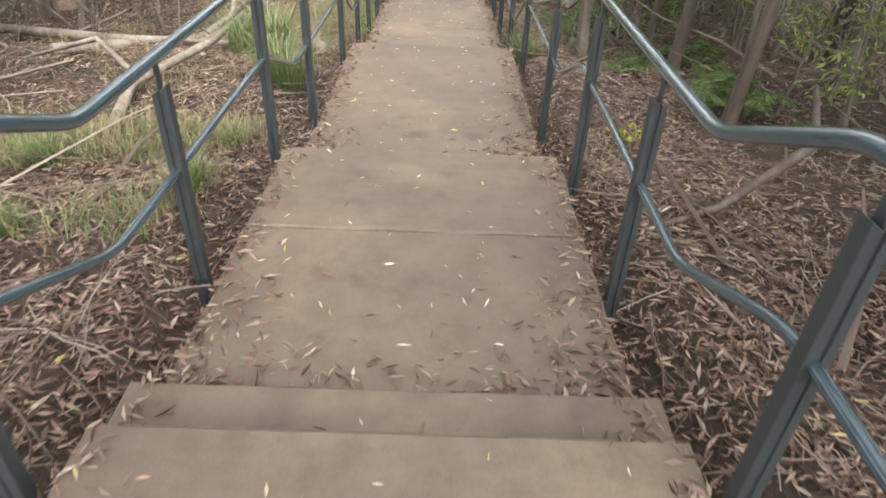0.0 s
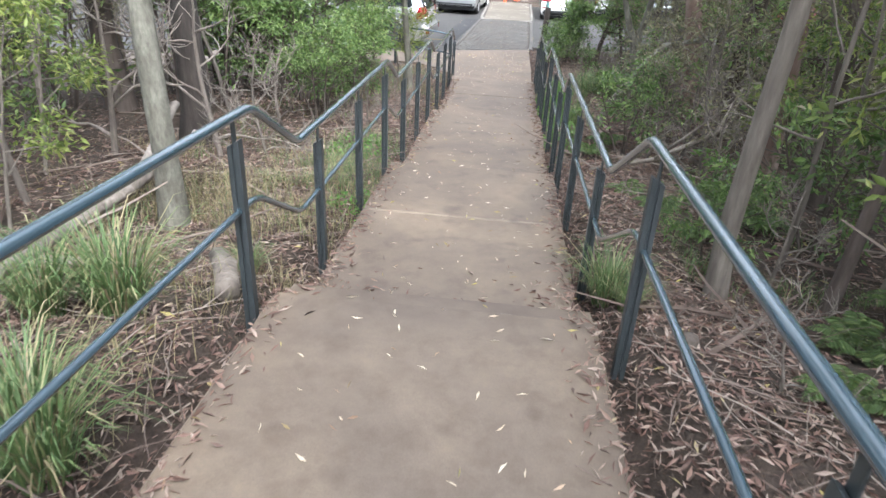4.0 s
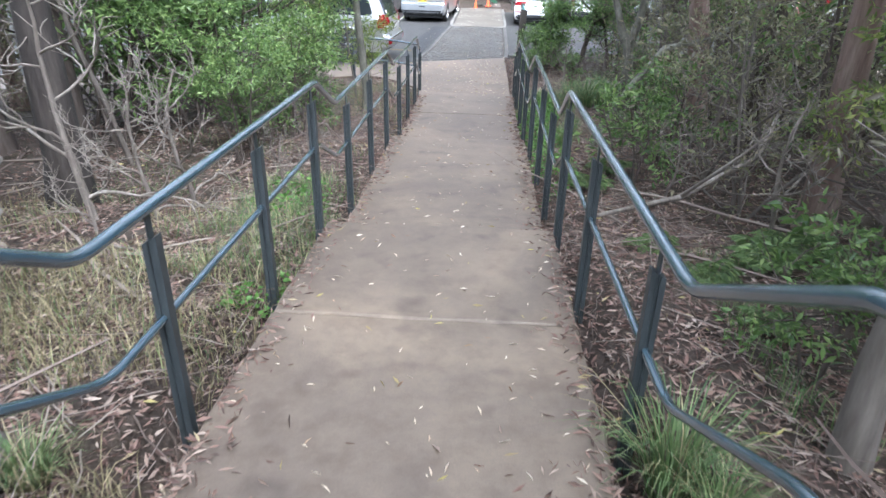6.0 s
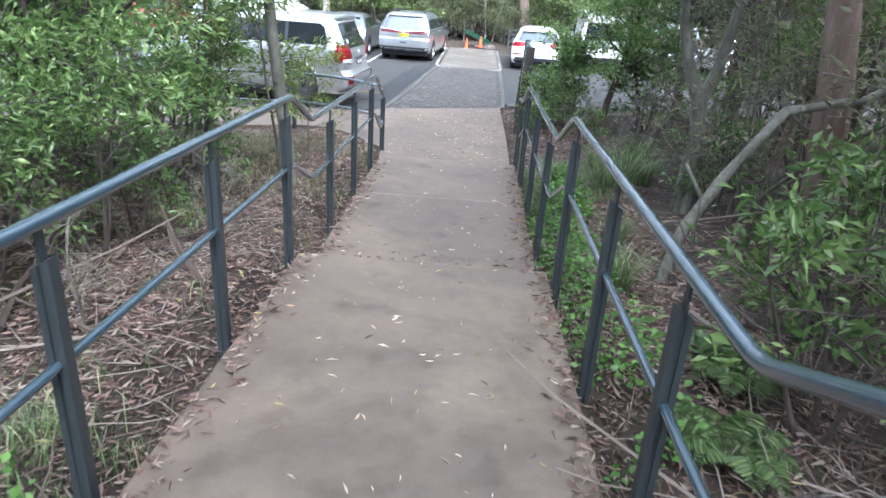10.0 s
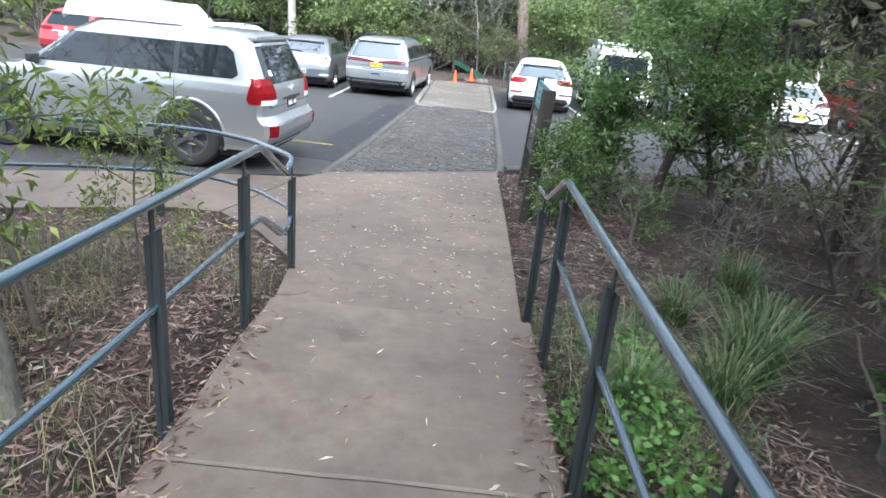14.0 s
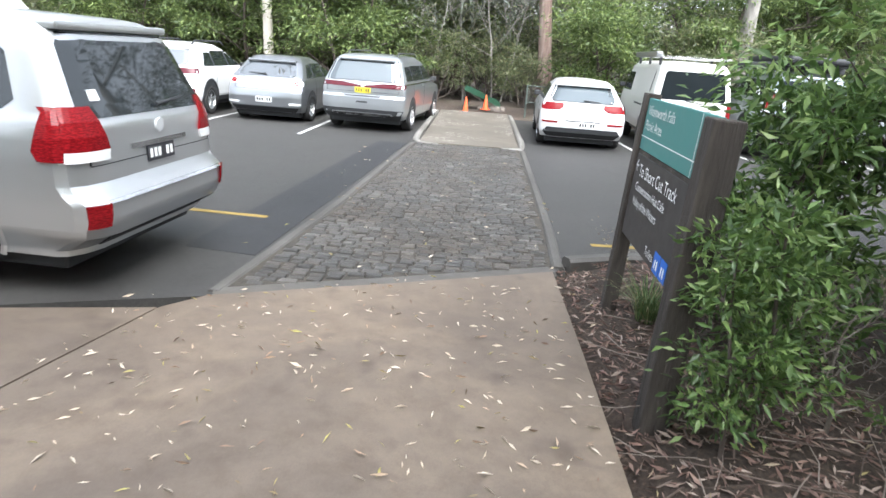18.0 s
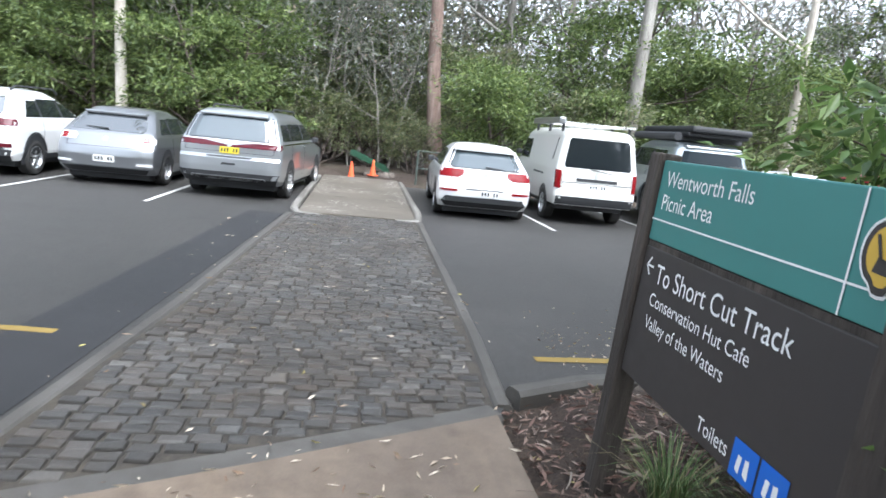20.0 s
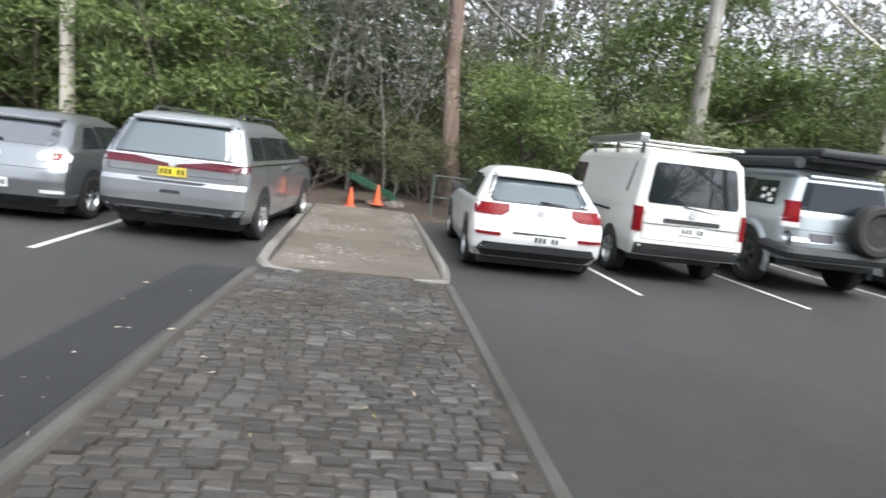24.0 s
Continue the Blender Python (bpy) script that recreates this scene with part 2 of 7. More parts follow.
NEAR_R = [(1.05, 27.3), (1.6, 27.55), (2.2, 27.68), (2.9, 27.82), (4.3, 28.06), (5.4, 28.17), (7.2, 28.24), (9.2, 28.18), (12.0, 27.8), (16.0, 26.6), (22.0, 23.8), (40.0, 12.0)]


def verge_edge(x):
    """How far north the verge reaches at x."""
    for (xa, ya), (xb, yb) in zip(NEAR_R, NEAR_R[1:]):
        if xa <= x <= xb:
            return ya + (yb - ya) * (x - xa) / (xb - xa)
    return 0.0


def ground_z(x, y):
    """The height of the natural ground."""
    side = ease(0.95, 1.5, abs(x + 0.03))
    z = smooth_z(y) - 0.04 - 0.30 * (1 - side)
    away = ease(1.2, 5.0, abs(x))
    z += away * (0.22 * noise.noise((x * 0.35, y * 0.35, 3.0)) + 0.06 * noise.noise((x * 1.3, y * 1.3, 8.0)))
    z += 0.05 * side * noise.noise((x * 3.1, y * 3.1, 1.0))
    if x > 1.2 and y < 22:
        z -= 0.10 * ease(1.2, 3.0, x)
    edge = 25.0 if x < 0 else 27.2
    flat = ease(edge - 4.5, edge - 0.8, y)
    z = z * (1 - flat) + (PARK - (0.10 if x > 1.0 or y > 23.8 else 0.045) + (0.07 if x > 1.0 and y < edge + 0.6 else 0.0)) * flat
    e = verge_edge(x)
    if x > 1.3 and e - 2.4 < y < e:
        z += (PARK + 0.065 + 0.012 * noise.noise((x * 2.0, y * 2.0, 6.0)) - z) * ease(e - 2.2, e - 0.9, y) * (1 - ease(e - 0.2, e - 0.01, y))
    if y > 41:
        z += 0.16 * ease(41, 43, y) + 0.10 * noise.noise((x * 0.4, y * 0.4, 5.0)) * ease(41.5, 44, y) - 0.02 * max(0, y - 46)
    if x < -3 and y < 25:
        z = max(z, -9)
    return z


# ---- ground ----
def spaced(*runs):
    out = []
    for a, b, step in runs:
        n = max(1, round((b - a) / step))
        out += [a + (b - a) * i / n for i in range(n)]
    return out + [runs[-1][1]]


gx = spaced((-900, -100, 160), (-100, -30, 14), (-30, -9, 1.5), (-9, -1.6, 0.3), (-1.6, 1.6, 0.16), (1.6, 9, 0.3), (9, 30, 1.5), (30, 100, 14), (100, 900, 160))
gy = spaced((-900, -60, 170), (-60, -8, 6), (-8, 28, 0.3), (28, 41, 1.0), (41, 50, 0.6), (50, 100, 5), (100, 900, 160))
gv = [(x, y, ground_z(x, y)) for y in gy for x in gx]
nx = len(gx)
gf = [(j * nx + i, j * nx + i + 1, (j + 1) * nx + i + 1, (j + 1) * nx + i) for j in range(len(gy) - 1) for i in range(nx - 1)]
ground = mesh_object("ground", gv, gf, M["earth"], True)
tagged(ground, "brown bush earth covered in dry leaf litter", "ground", kind="structure")


def sheet(name, outline, z, thick, mat, label, category, parent=None, kind="structure"):
    """A flat slab over a plan outline (counterclockwise); z may be a function of x and y."""
    bm = bmesh.new()
    zz = z if callable(z) else (lambda x, y: z)
    top = [bm.verts.new((x, y, zz(x, y))) for x, y in outline]
    low = [bm.verts.new((x, y, zz(x, y) - thick)) for x, y in outline]
    f = bm.faces.new(top)
    n = len(top)
    for i in range(n):
        bm.faces.new((top[i], low[i], low[(i + 1) % n], top[(i + 1) % n]))
    bmesh.ops.triangulate(bm, faces=[f])
    ob = part(name, bm, mat, parent)
    if not parent:
        tagged(ob, label, category, kind=kind)
    elif label:
        tagged(ob, label)
    return ob


# car park
FAR_R = [(60.0, 14.0), (36.0, 24.0), (27.0, 29.6), (22.5, 32.9), (20.4, 34.6), (18.9, 36.6), (18.2, 38.4), (17.6, 41.0)]
NEAR_L = [(-40.0, 12.0), (-12.0, 22.2), (-3.34, 25.32), (-1.68, 25.93), (-1.6, 26.0), (0.95, 27.12)]
asphalt = sheet("road", NEAR_L + NEAR_R + FAR_R + [(17.0, 41.2), (-40.0, 41.2)], PARK, 0.25, M["asphalt"], "grey asphalt car park with a worn surface", "car park")
patch = sheet("road_patch", [(-2.35, 27.0), (-1.68, 26.9), (-1.17, 34.5), (-1.75, 34.6)], PARK + 0.004, 0.03, M["asphalt_patch"], "darker strip of newer asphalt beside the cobbles", "asphalt patch")


def strip_line(name, a, b, width, mat, label, z=PARK + 0.005):
    """A worn painted line from a to b."""
    a, b = Vector(a), Vector(b)
    d = (b - a).normalized()
    w = Vector((-d.y, d.x)) * width / 2
    n = max(2, int((b - a).length / 0.12))
    rnd = random.Random(int(1000 * (a.x + b.y)))
    bm = bmesh.new()
    rows = []
    for i in range(n + 1):
        p = a.lerp(b, i / n)
        k1, k2 = rnd.uniform(0.85, 1.05), rnd.uniform(0.85, 1.05)
        rows.append((bm.verts.new((*(p + w * k1), z)), bm.verts.new((*(p - w * k2), z))))
    for (p, q), (r, s) in zip(rows, rows[1:]):
        bm.faces.new((p, q, s, r))
    ob = part(name, bm, mat)
    return tagged(ob, label, "road marking", "bay lines" if mat is M["white_line"] else "edge lines", "structure")


for x0, y0, x1 in ((-8.25, 35.1, -8.2), (-5.82, 35.0, -5.72), (-3.42, 34.65, -3.34), (3.73, 35.05, 3.55), (6.22, 35.15, 6.05), (8.87, 35.4, 8.7), (11.6, 35.5, 11.4), (14.2, 35.9, 14.05)):
    strip_line("bay_line", (x0, y0), (x1 * 1.0, 40.6), 0.09, M["white_line"], "thin white parking bay line painted on asphalt")
strip_line("edge_line", (1.44, 28.10), (2.33, 28.16), 0.10, M["yellow_line"], "worn yellow edge line painted on asphalt")
strip_line("edge_line", (2.36, 28.15), (2.84, 28.10), 0.10, M["yellow_line"], "worn yellow edge line painted on asphalt")
strip_line("edge_line", (-1.98, 28.17), (-3.6, 28.28), 0.10, M["yellow_line"], "worn yellow edge line painted on asphalt")
for a, b in (((14.4, 32.25), (15.4, 31.6)), ((16.55, 32.05), (17.5, 31.2))):
    strip_line("arrow_mark", a, b, 0.28, M["white_line"], "worn white arrow painted on asphalt")
    d = (Vector(b) - Vector(a)).normalized()
    p = Vector(a) + d * 0.15
    strip_line("arrow_mark", p + Vector((-d.y, d.x)) * 0.35, p - Vector((-d.y, d.x)) * 0.35, 0.22, M["white_line"], "worn white arrow painted on asphalt", PARK + 0.009)


# ---- concrete path ----
def slab(name, x0, x1, y0, y1, z0, z1, parent, thick=0.35, seed=0):
    """A cast slab with slightly ragged, rounded edges."""
    rnd = random.Random(seed + int(y0 * 100))
    bm = bmesh.new()
    ny, nxx = max(2, int((y1 - y0) / 0.14)), 15
    e = 0.014
    us = [0, e / (x1 - x0)] + [i / nxx for i in range(1, nxx)] + [1 - e / (x1 - x0), 1]
    vs = [0, e / (y1 - y0)] + [i / ny for i in range(1, ny)] + [1 - e / (y1 - y0), 1]
    jl = [0.022 * noise.noise((0, (y0 + v * (y1 - y0)) * 2.3, seed)) for v in vs]
    jr = [0.022 * noise.noise((9, (y0 + v * (y1 - y0)) * 2.3, seed)) for v in vs]
    rows = []
    for j, v in enumerate(vs):
        row = []
        for i, u in enumerate(us):
            x = x0 + u * (x1 - x0) + jl[j] * (1 - u) + jr[j] * u
            y = y0 + v * (y1 - y0)
            if j in (0, len(vs) - 1):
                y += 0.01 * noise.noise((x * 4, y, 2.0))
            z = z0 + v * (z1 - z0) + 0.004 * noise.noise((x * 1.5, y * 1.5, 0.5))
            if i in (0, len(us) - 1) or j in (0, len(vs) - 1):
                z -= 0.011
            row.append(bm.verts.new((x, y, z)))
        rows.append(row)
    for a, b in zip(rows, rows[1:]):
        for i in range(len(us) - 1):
            bm.faces.new((a[i], a[i + 1], b[i + 1], b[i]))
    ring = rows[0] + [r[-1] for r in rows[1:]] + rows[-1][-2::-1] + [r[0] for r in rows[-2:0:-1]]
    low = [bm.verts.new((v.co.x, v.co.y, v.co.z - thick)) for v in ring]
    n = len(ring)
    for i in range(n):
        bm.faces.new((ring[i], low[i], low[(i + 1) % n], ring[(i + 1) % n]))
    return part(name, bm, M["concrete"], parent)


path = tagged(new("path"), "brown concrete stepped path strewn with pale fallen leaves", "path", kind="structure")
cuts = {1: 3.41, 3: 10.78, 5: 19.33, 0: -1.2}
for k, (y0, y1, z0, z1) in enumerate(BAYS):
    c = cuts.get(k)
    if c is None:
        slab("concrete_slab", XL, XR, y0, y1 - 0.0, z0, z1, path, seed=k)
    else:
        zc = z0 + (z1 - z0) * (c - y0) / (y1 - y0)
        slab("concrete_slab", XL, XR, y0, c - 0.005, z0, zc, path, seed=k)
        slab("concrete_slab", XL, XR, c + 0.005, y1, zc, z1, path, seed=k + 20)
for y0, y1, z in TREADS:
    slab("step", XL - 0.05, XR + 0.04, y0 - 0.004, y1, z, z - 0.006, path, seed=40)


def landing_z(x, y):
    return -1.825 + 0.045 * ease(21.5, 25.5, y)


LAND = [(0.95, 21.3), (0.96, 23.6), (0.95, 25.4), (0.93, 27.08), (-0.35, 26.48)]
LAND2 = [(-0.36, 26.475), (-1.68, 25.9), (-1.9, 25.62), (-2.35, 23.75), (-1.75, 23.25), (-1.2, 22.55), (-1.08, 21.3)]


def landing_piece(name, outline):
    ob = sheet(name, outline, landing_z, 0.3, M["concrete"], "", "", path)
    return ob


landing_piece("concrete_slab", LAND + LAND2)
landing_piece("concrete_slab", [(-1.915, 25.61), (-3.34, 25.28), (-5.6, 24.46), (-6.1, 22.55), (-4.2, 23.3), (-2.9, 23.75), (-2.37, 23.75)])
landing_piece("concrete_slab", [(-5.61, 24.455), (-12, 22.15), (-30, 15.7), (-30, 13.6), (-12, 20.2), (-6.11, 22.54)])

# kerbs
def kerb(name, pts, width, height, mat, label, base=PARK, lower=None):
    """A kerb swept along plan points, with a rounded top."""
    bm = bmesh.new()
    pts = [Vector((*p, 0)) for p in pts]
    prof = [(-width / 2, -0.2), (-width / 2, height - 0.03), (-width / 2 + 0.03, height), (width / 2 - 0.03, height), (width / 2, height - 0.03), (width / 2, -0.2)]
    rows = []
    for i, p in enumerate(pts):
        d = (pts[min(i + 1, len(pts) - 1)] - pts[max(i - 1, 0)]).normalized()
        s = Vector((-d.y, d.x, 0))
        drop = lower(p.y) if lower else 0.0
        rows.append([bm.verts.new((p + s * u).to_tuple()[:2] + (base + h - (drop if h > 0 else 0) + 0.006 * noise.noise(p * 1.7),)) for u, h in prof])
    for a, b in zip(rows, rows[1:]):
        for i in range(len(prof) - 1):
            bm.faces.new((a[i], b[i], b[i + 1], a[i + 1]))
    bm.faces.new(rows[0])
    bm.faces.new(rows[-1][::-1])
    return tagged(part(name, bm, mat), label, "kerb", kind="structure")


def dense(pts, step=0.3):
    out = []
    for a, b in zip(pts, pts[1:]):
        n = max(1, int((Vector(b) - Vector(a)).length / step))
        out += [(a[0] + (b[0] - a[0]) * i / n, a[1] + (b[1] - a[1]) * i / n) for i in range(n)]
    return out + [pts[-1]]


kerb("kerb", dense(NEAR_R[2:]), 0.16, 0.10, M["kerb"], "curved grey concrete kerb round the grass verge")
kerb("kerb", dense(FAR_R[1:-1]), 0.16, 0.11, M["kerb"], "far curved grey concrete kerb of the car park")
# flush borders of the cobbled crossing
CL = [(-1.68, 26.0), (-1.60, 26.8), (-1.40, 29.0), (-1.09, 34.6)]
CR = [(1.00, 27.22), (1.05, 28.5), (1.08, 30.3), (1.14, 34.6)]
kerb("cobble_border", dense(CL), 0.13, 0.022, M["kerb"], "flush grey concrete border strip of the cobbles")
kerb("cobble_border", dense(CR), 0.13, 0.022, M["kerb"], "flush grey concrete border strip of the cobbles")
kerb("cobble_border", dense([(0.93, 27.16), (-0.36, 26.56), (-1.68, 25.98)]), 0.20, 0.016, M["kerb"], "flush concrete strip between path and cobbles")

# concrete island beyond the cobbles
island = tagged(new("island"), "raised worn concrete path end between parking bays", "concrete path", kind="structure")
isl = sheet("concrete_slab", [(-0.95, 34.72), (1.10, 34.72), (1.12, 41.6), (-0.9, 41.6)], lambda x, y: PARK + 0.03 + 0.09 * ease(34.7, 35.6, y), 0.3, M["island"], "", "", island)
for pts in ([(-0.55, 34.55), (-0.92, 34.72), (-1.05, 35.0), (-1.02, 41.4)], [(0.72, 34.62), (1.12, 34.75), (1.16, 35.1), (1.20, 41.4)]):
    k = kerb("kerb_stone", dense(pts, 0.25), 0.13, 0.12, M["pale_kerb"], "", lower=lambda y: 0.085 * (1 - ease(34.6, 35.6, y)))
    k.parent = island
    for key in ("label", "category", "kind"):
        if key in k:
            del k[key]

# ---- handrails ----
KINKS = [(1.42, 1.56, 2.25, 1.20), (4.66, 1.18, 5.50, 0.835), (8.40, 0.765, 9.18, 0.325), (12.67, 0.27, 13.36, -0.06), (16.98, -0.12, 17.62, -0.42)]
RAIL_TOP = [(-6.0, 1.58)] + [p for a, za, b, zb in KINKS for p in ((a, za), (b, zb))]


def rail_post(parent, x, y, base, top, inward, yaw=0.0):
    """A steel post: two bars cut aslant with a fin between that carries the rail."""
    m = pose(x, y, 0, 0, 0, yaw)
    bm = bmesh.new()
    for x0, x1 in ((-0.035, -0.007), (0.007, 0.035)):
        vs = box(bm, (x0, -0.028, base - 0.25), (x1, 0.028, top - 0.14), 0.003)
        for v in vs:
            if v.co.z > top - 0.25:
                v.co.z += inward * v.co.x * 0.6
    bmesh.ops.transform(bm, matrix=m, verts=bm.verts)
    ob = part("post", bm, M["post"], parent)
    bm = bmesh.new()
    box(bm, (-0.005, -0.022, base - 0.2), (0.005, 0.022, top - 0.01), 0.002, m)
    part("bracket", bm, M["post"], ob)
    return ob


def along(pts, y):
    """The point of a rail line at y."""
    for a, b in zip(pts, pts[1:]):
        if a[1] <= y <= b[1]:
            return Vector(a).lerp(Vector(b), (y - a[1]) / (b[1] - a[1]))
    return Vector(pts[-1])


def handrail(name, pts, posts, inward, label):
    root = tagged(new(name), label, "handrail", "path handrails")
    bm = bmesh.new()
    tube(bm, rounded(pts, 0.10, 5), 0.028, 12)
    part("top_rail", bm, M["rail"], root, smooth=True)
    bm = bmesh.new()
    tube(bm, rounded([(x, y, z - 0.54) for x, y, z in pts if y < 22.18], 0.14, 5), 0.021, 10)
    part("lower_rail", bm, M["rail"], root, smooth=True)
    for y in posts:
        p = along(pts, y)
        rail_post(root, p.x, y, path_z(y) if y < 21.2 else -1.82, p.z, inward)
    return root


LEFT_LINE = [(-1.14, y, z) for y, z in RAIL_TOP + [(21.42, -0.50), (22.1, -0.85)]]
RIGHT_LINE = [(1.05, -6.0, 1.58), (1.04, 1.52, 1.565), (1.02, 2.2, 1.27), (1.11, 4.82, 1.165), (1.10, 5.53, 0.838), (1.105, 8.38, 0.762), (1.095, 9.34, 0.235), (1.033, 12.66, 0.26), (1.075, 13.5, -0.13), (1.073, 17.01, -0.128), (1.058, 17.68, -0.447), (1.058, 21.14, -0.465), (1.04, 21.74, -0.76), (1.03, 22.22, -0.80)]
left_rail = handrail("handrail", LEFT_LINE, [-3.2, -0.6, 1.40, 2.95, 4.62, 6.10, 8.16, 9.70, 11.12, 12.52, 13.93, 15.38, 16.82, 18.38, 19.74, 21.05], 1, "grey-green steel handrail following the steps of the path")
right_rail = handrail("handrail", RIGHT_LINE, [-3.2, -0.6, 1.40, 2.88, 4.38, 6.02, 8.10, 9.75, 11.27, 12.58, 14.08, 15.30, 16.80, 18.19, 19.56, 21.05, 21.95], -1, "grey-green steel handrail beside dense scrub")
# curved return of the left rail along the footpath
CURVE = [(-1.14, 22.1, -0.85), (-1.17, 22.42, -0.80), (-1.30, 22.68, -0.82), (-1.75, 23.17, -0.83), (-2.3, 23.5, -0.84), (-2.95, 23.62, -0.85), (-3.9, 23.5, -0.86), (-6.0, 22.8, -0.86), (-9.0, 21.7, -0.86)]
bm = bmesh.new()
tube(bm, rounded(CURVE, 0.2, 4), 0.026, 12)
part("return_rail", bm, M["rail"], left_rail, smooth=True)
bm = bmesh.new()
tube(bm, rounded([(x, y, z - 0.5) for x, y, z in CURVE[1:]], 0.2, 4), 0.020, 10)
part("return_lower_rail", bm, M["rail"], left_rail, smooth=True)
bm = bmesh.new()
tube(bm, rounded([(-1.14, 21.05, -1.02), (-1.14, 21.4, -1.04), (-1.14, 21.95, -1.36), (-1.15, 22.2, -1.37), (-1.16, 22.36, -1.28)], 0.12, 4), 0.020, 10)
part("end_loop", bm, M["rail"], left_rail, smooth=True)
for x, y, a in ((-1.16, 22.36, 20), (-2.93, 23.52, 80), (-5.0, 23.05, 108), (-7.2, 22.28, 110)):
    rail_post(left_rail, x, y, -1.83, -0.82, 1, a)

# ---- cobbles ----
def cobble_stone(mats, w, d, h, seed):
    """One sett: a worn block with a rounded top and uneven sides."""
    rnd = random.Random(seed)
    bm = bmesh.new()
    base = [(-w / 2, -d / 2), (w / 2, -d / 2), (w / 2, d / 2), (-w / 2, d / 2)]
    base = [(x + rnd.uniform(-0.007, 0.007), y + rnd.uniform(-0.006, 0.006)) for x, y in base]
    low = [bm.verts.new((x, y, -0.03)) for x, y in base]
    mid = [bm.verts.new((x, y, h - 0.013)) for x, y in base]
    top = [bm.verts.new((x * 0.93, y * 0.90, h - 0.003 + rnd.uniform(-0.003, 0.003))) for x, y in base]
    cap = [bm.verts.new((x * 0.70, y * 0.62, h + rnd.uniform(-0.002, 0.003))) for x, y in base]
    for a, b in ((low, mid), (mid, top), (top, cap)):
        for i in range(4):
            bm.faces.new((a[i], a[(i + 1) % 4], b[(i + 1) % 4], b[i]))
    bm.faces.new(cap)
    me = bpy.data.meshes.new("cobble")
    bm.normal_update()
    bm.to_mesh(me)
    bm.free()
    me.materials.append(mats)
    return me


def cobble_material(name, per_island):
    m = Mat(name, (0.08, 0.075, 0.07), 0.6)
    pick = m.island() if per_island else m.objrandom()
    col = m.ramp(pick, [(0.0, (0.038, 0.036, 0.034)), (0.35, (0.050, 0.048, 0.045)), (0.6, (0.060, 0.057, 0.053)), (0.8, (0.070, 0.062, 0.055)), (0.94, (0.080, 0.077, 0.073)), (1.0, (0.115, 0.112, 0.106))])
    dirt = m.ramp(m.noise(1.1, 4, 0.65), [(0.40, (1, 1, 1)), (0.62, (0.80, 0.68, 0.56))])
    col = m.mix(0.8, col, dirt, 'MULTIPLY')
    f = m.noise(45.0, 5, 0.7)
    col = m.mix(0.7, col, m.ramp(f, [(0.3, (0.5, 0.5, 0.5)), (0.7, (1.2, 1.2, 1.2))]), 'MULTIPLY')
    m.color(col).rough(f, 0.38, 0.66).bump(f, 0.6, 0.006)
    return m.m


M["cobble"] = cobble_material("cobble_stone", False)
M["cobble_far"] = cobble_material("joined_cobble_stone", True)
mj = Mat("cobble_joint", (0.036, 0.030, 0.025), 0.95)
mj.color(mj.ramp(mj.noise(7.0, 5, 0.7), [(0.35, (0.024, 0.021, 0.018)), (0.65, (0.060, 0.050, 0.038))])).bump(mj.noise(60.0, 4, 0.7), 0.8, 0.01)
M["joint"] = mj.m
cobbles = tagged(new("cobbled_crossing"), "cobbled pedestrian crossing of dark grey setts across the car park", "cobbles", kind="structure")


def edge_x(line, y):
    for (xa, ya), (xb, yb) in zip(line, line[1:]):
        if ya <= y <= yb:
            return xa + (xb - xa) * (y - ya) / (yb - ya)
    return line[0][0] if y < line[0][1] else line[-1][0]


bed = sheet("cobble_bed", [(-1.62, 26.05), (0.93, 27.2), (1.0, 28.8), (1.07, 34.66), (-1.02, 34.66), (-1.34, 29.0)], PARK + 0.012, 0.05, M["joint"], "", "", cobbles)
pw = (0.105, 0.118, 0.125, 0.138, 0.150, 0.128, 0.132, 0.112)
protos = [cobble_stone(M["cobble"], w, 0.076 + 0.003 * (k % 2), 0.020 + 0.003 * (k % 3), k) for k, w in enumerate(pw)]
rest_v, rest_f = [], []
rc = random.Random(5)
y, made = 26.12, 0
while y < 34.6:
    x = edge_x(CL, y) + 0.085 + rc.uniform(0, 0.06)
    end = edge_x(CR, max(y, 27.22)) - 0.08
    while x < end:
        k = rc.randrange(8)
        w = pw[k]
        cx = x + w / 2
        inside = y > 26.04 + (cx + 1.65) * 0.4525 + 0.055
        if cx + w / 2 < end + 0.02 and inside:
            wob = 0.012 * math.sin(cx * 5 + y * 2)
            m = pose(cx, y + wob, PARK + 0.004 + rc.uniform(-0.004, 0.004), rc.uniform(-2.2, 2.2), rc.uniform(-1.8, 1.8), rc.uniform(-3.5, 3.5))
            if made < 300 and y > 27.3:
                ob = new("cobble", protos[k])
                ob.parent, ob.matrix_basis = cobbles, m
                made += 1
            else:
                n0 = len(rest_v)
                rest_v += [m @ v.co for v in protos[k].vertices]
                rest_f += [tuple(n0 + i for i in p.vertices) for p in protos[k].polygons]
        x += w + 0.017
    y += 0.094
rest = mesh_object("cobbles", rest_v, rest_f, M["cobble_far"])
rest.parent = cobbles
tagged(rest, kind="stuff")


# ---- plants: materials ----
def bark_material(name, a, b, c, scale=3.0, stretch=(1, 1, 0.15)):
    m = Mat(name, a, 0.9)
    f, g = m.noise(scale, 5, 0.7, stretch, obj=True), m.noise(scale * 6, 4, 0.7, stretch)
    col = m.ramp(f, [(0.3, a), (0.5, b), (0.68, c)])
    col = m.mix(0.6, col, m.ramp(g, [(0.3, (0.45, 0.43, 0.42)), (0.65, (1.1, 1.1, 1.1))]), 'MULTIPLY')
    m.color(col).bump(g, 0.8, 0.02)
    return m.m


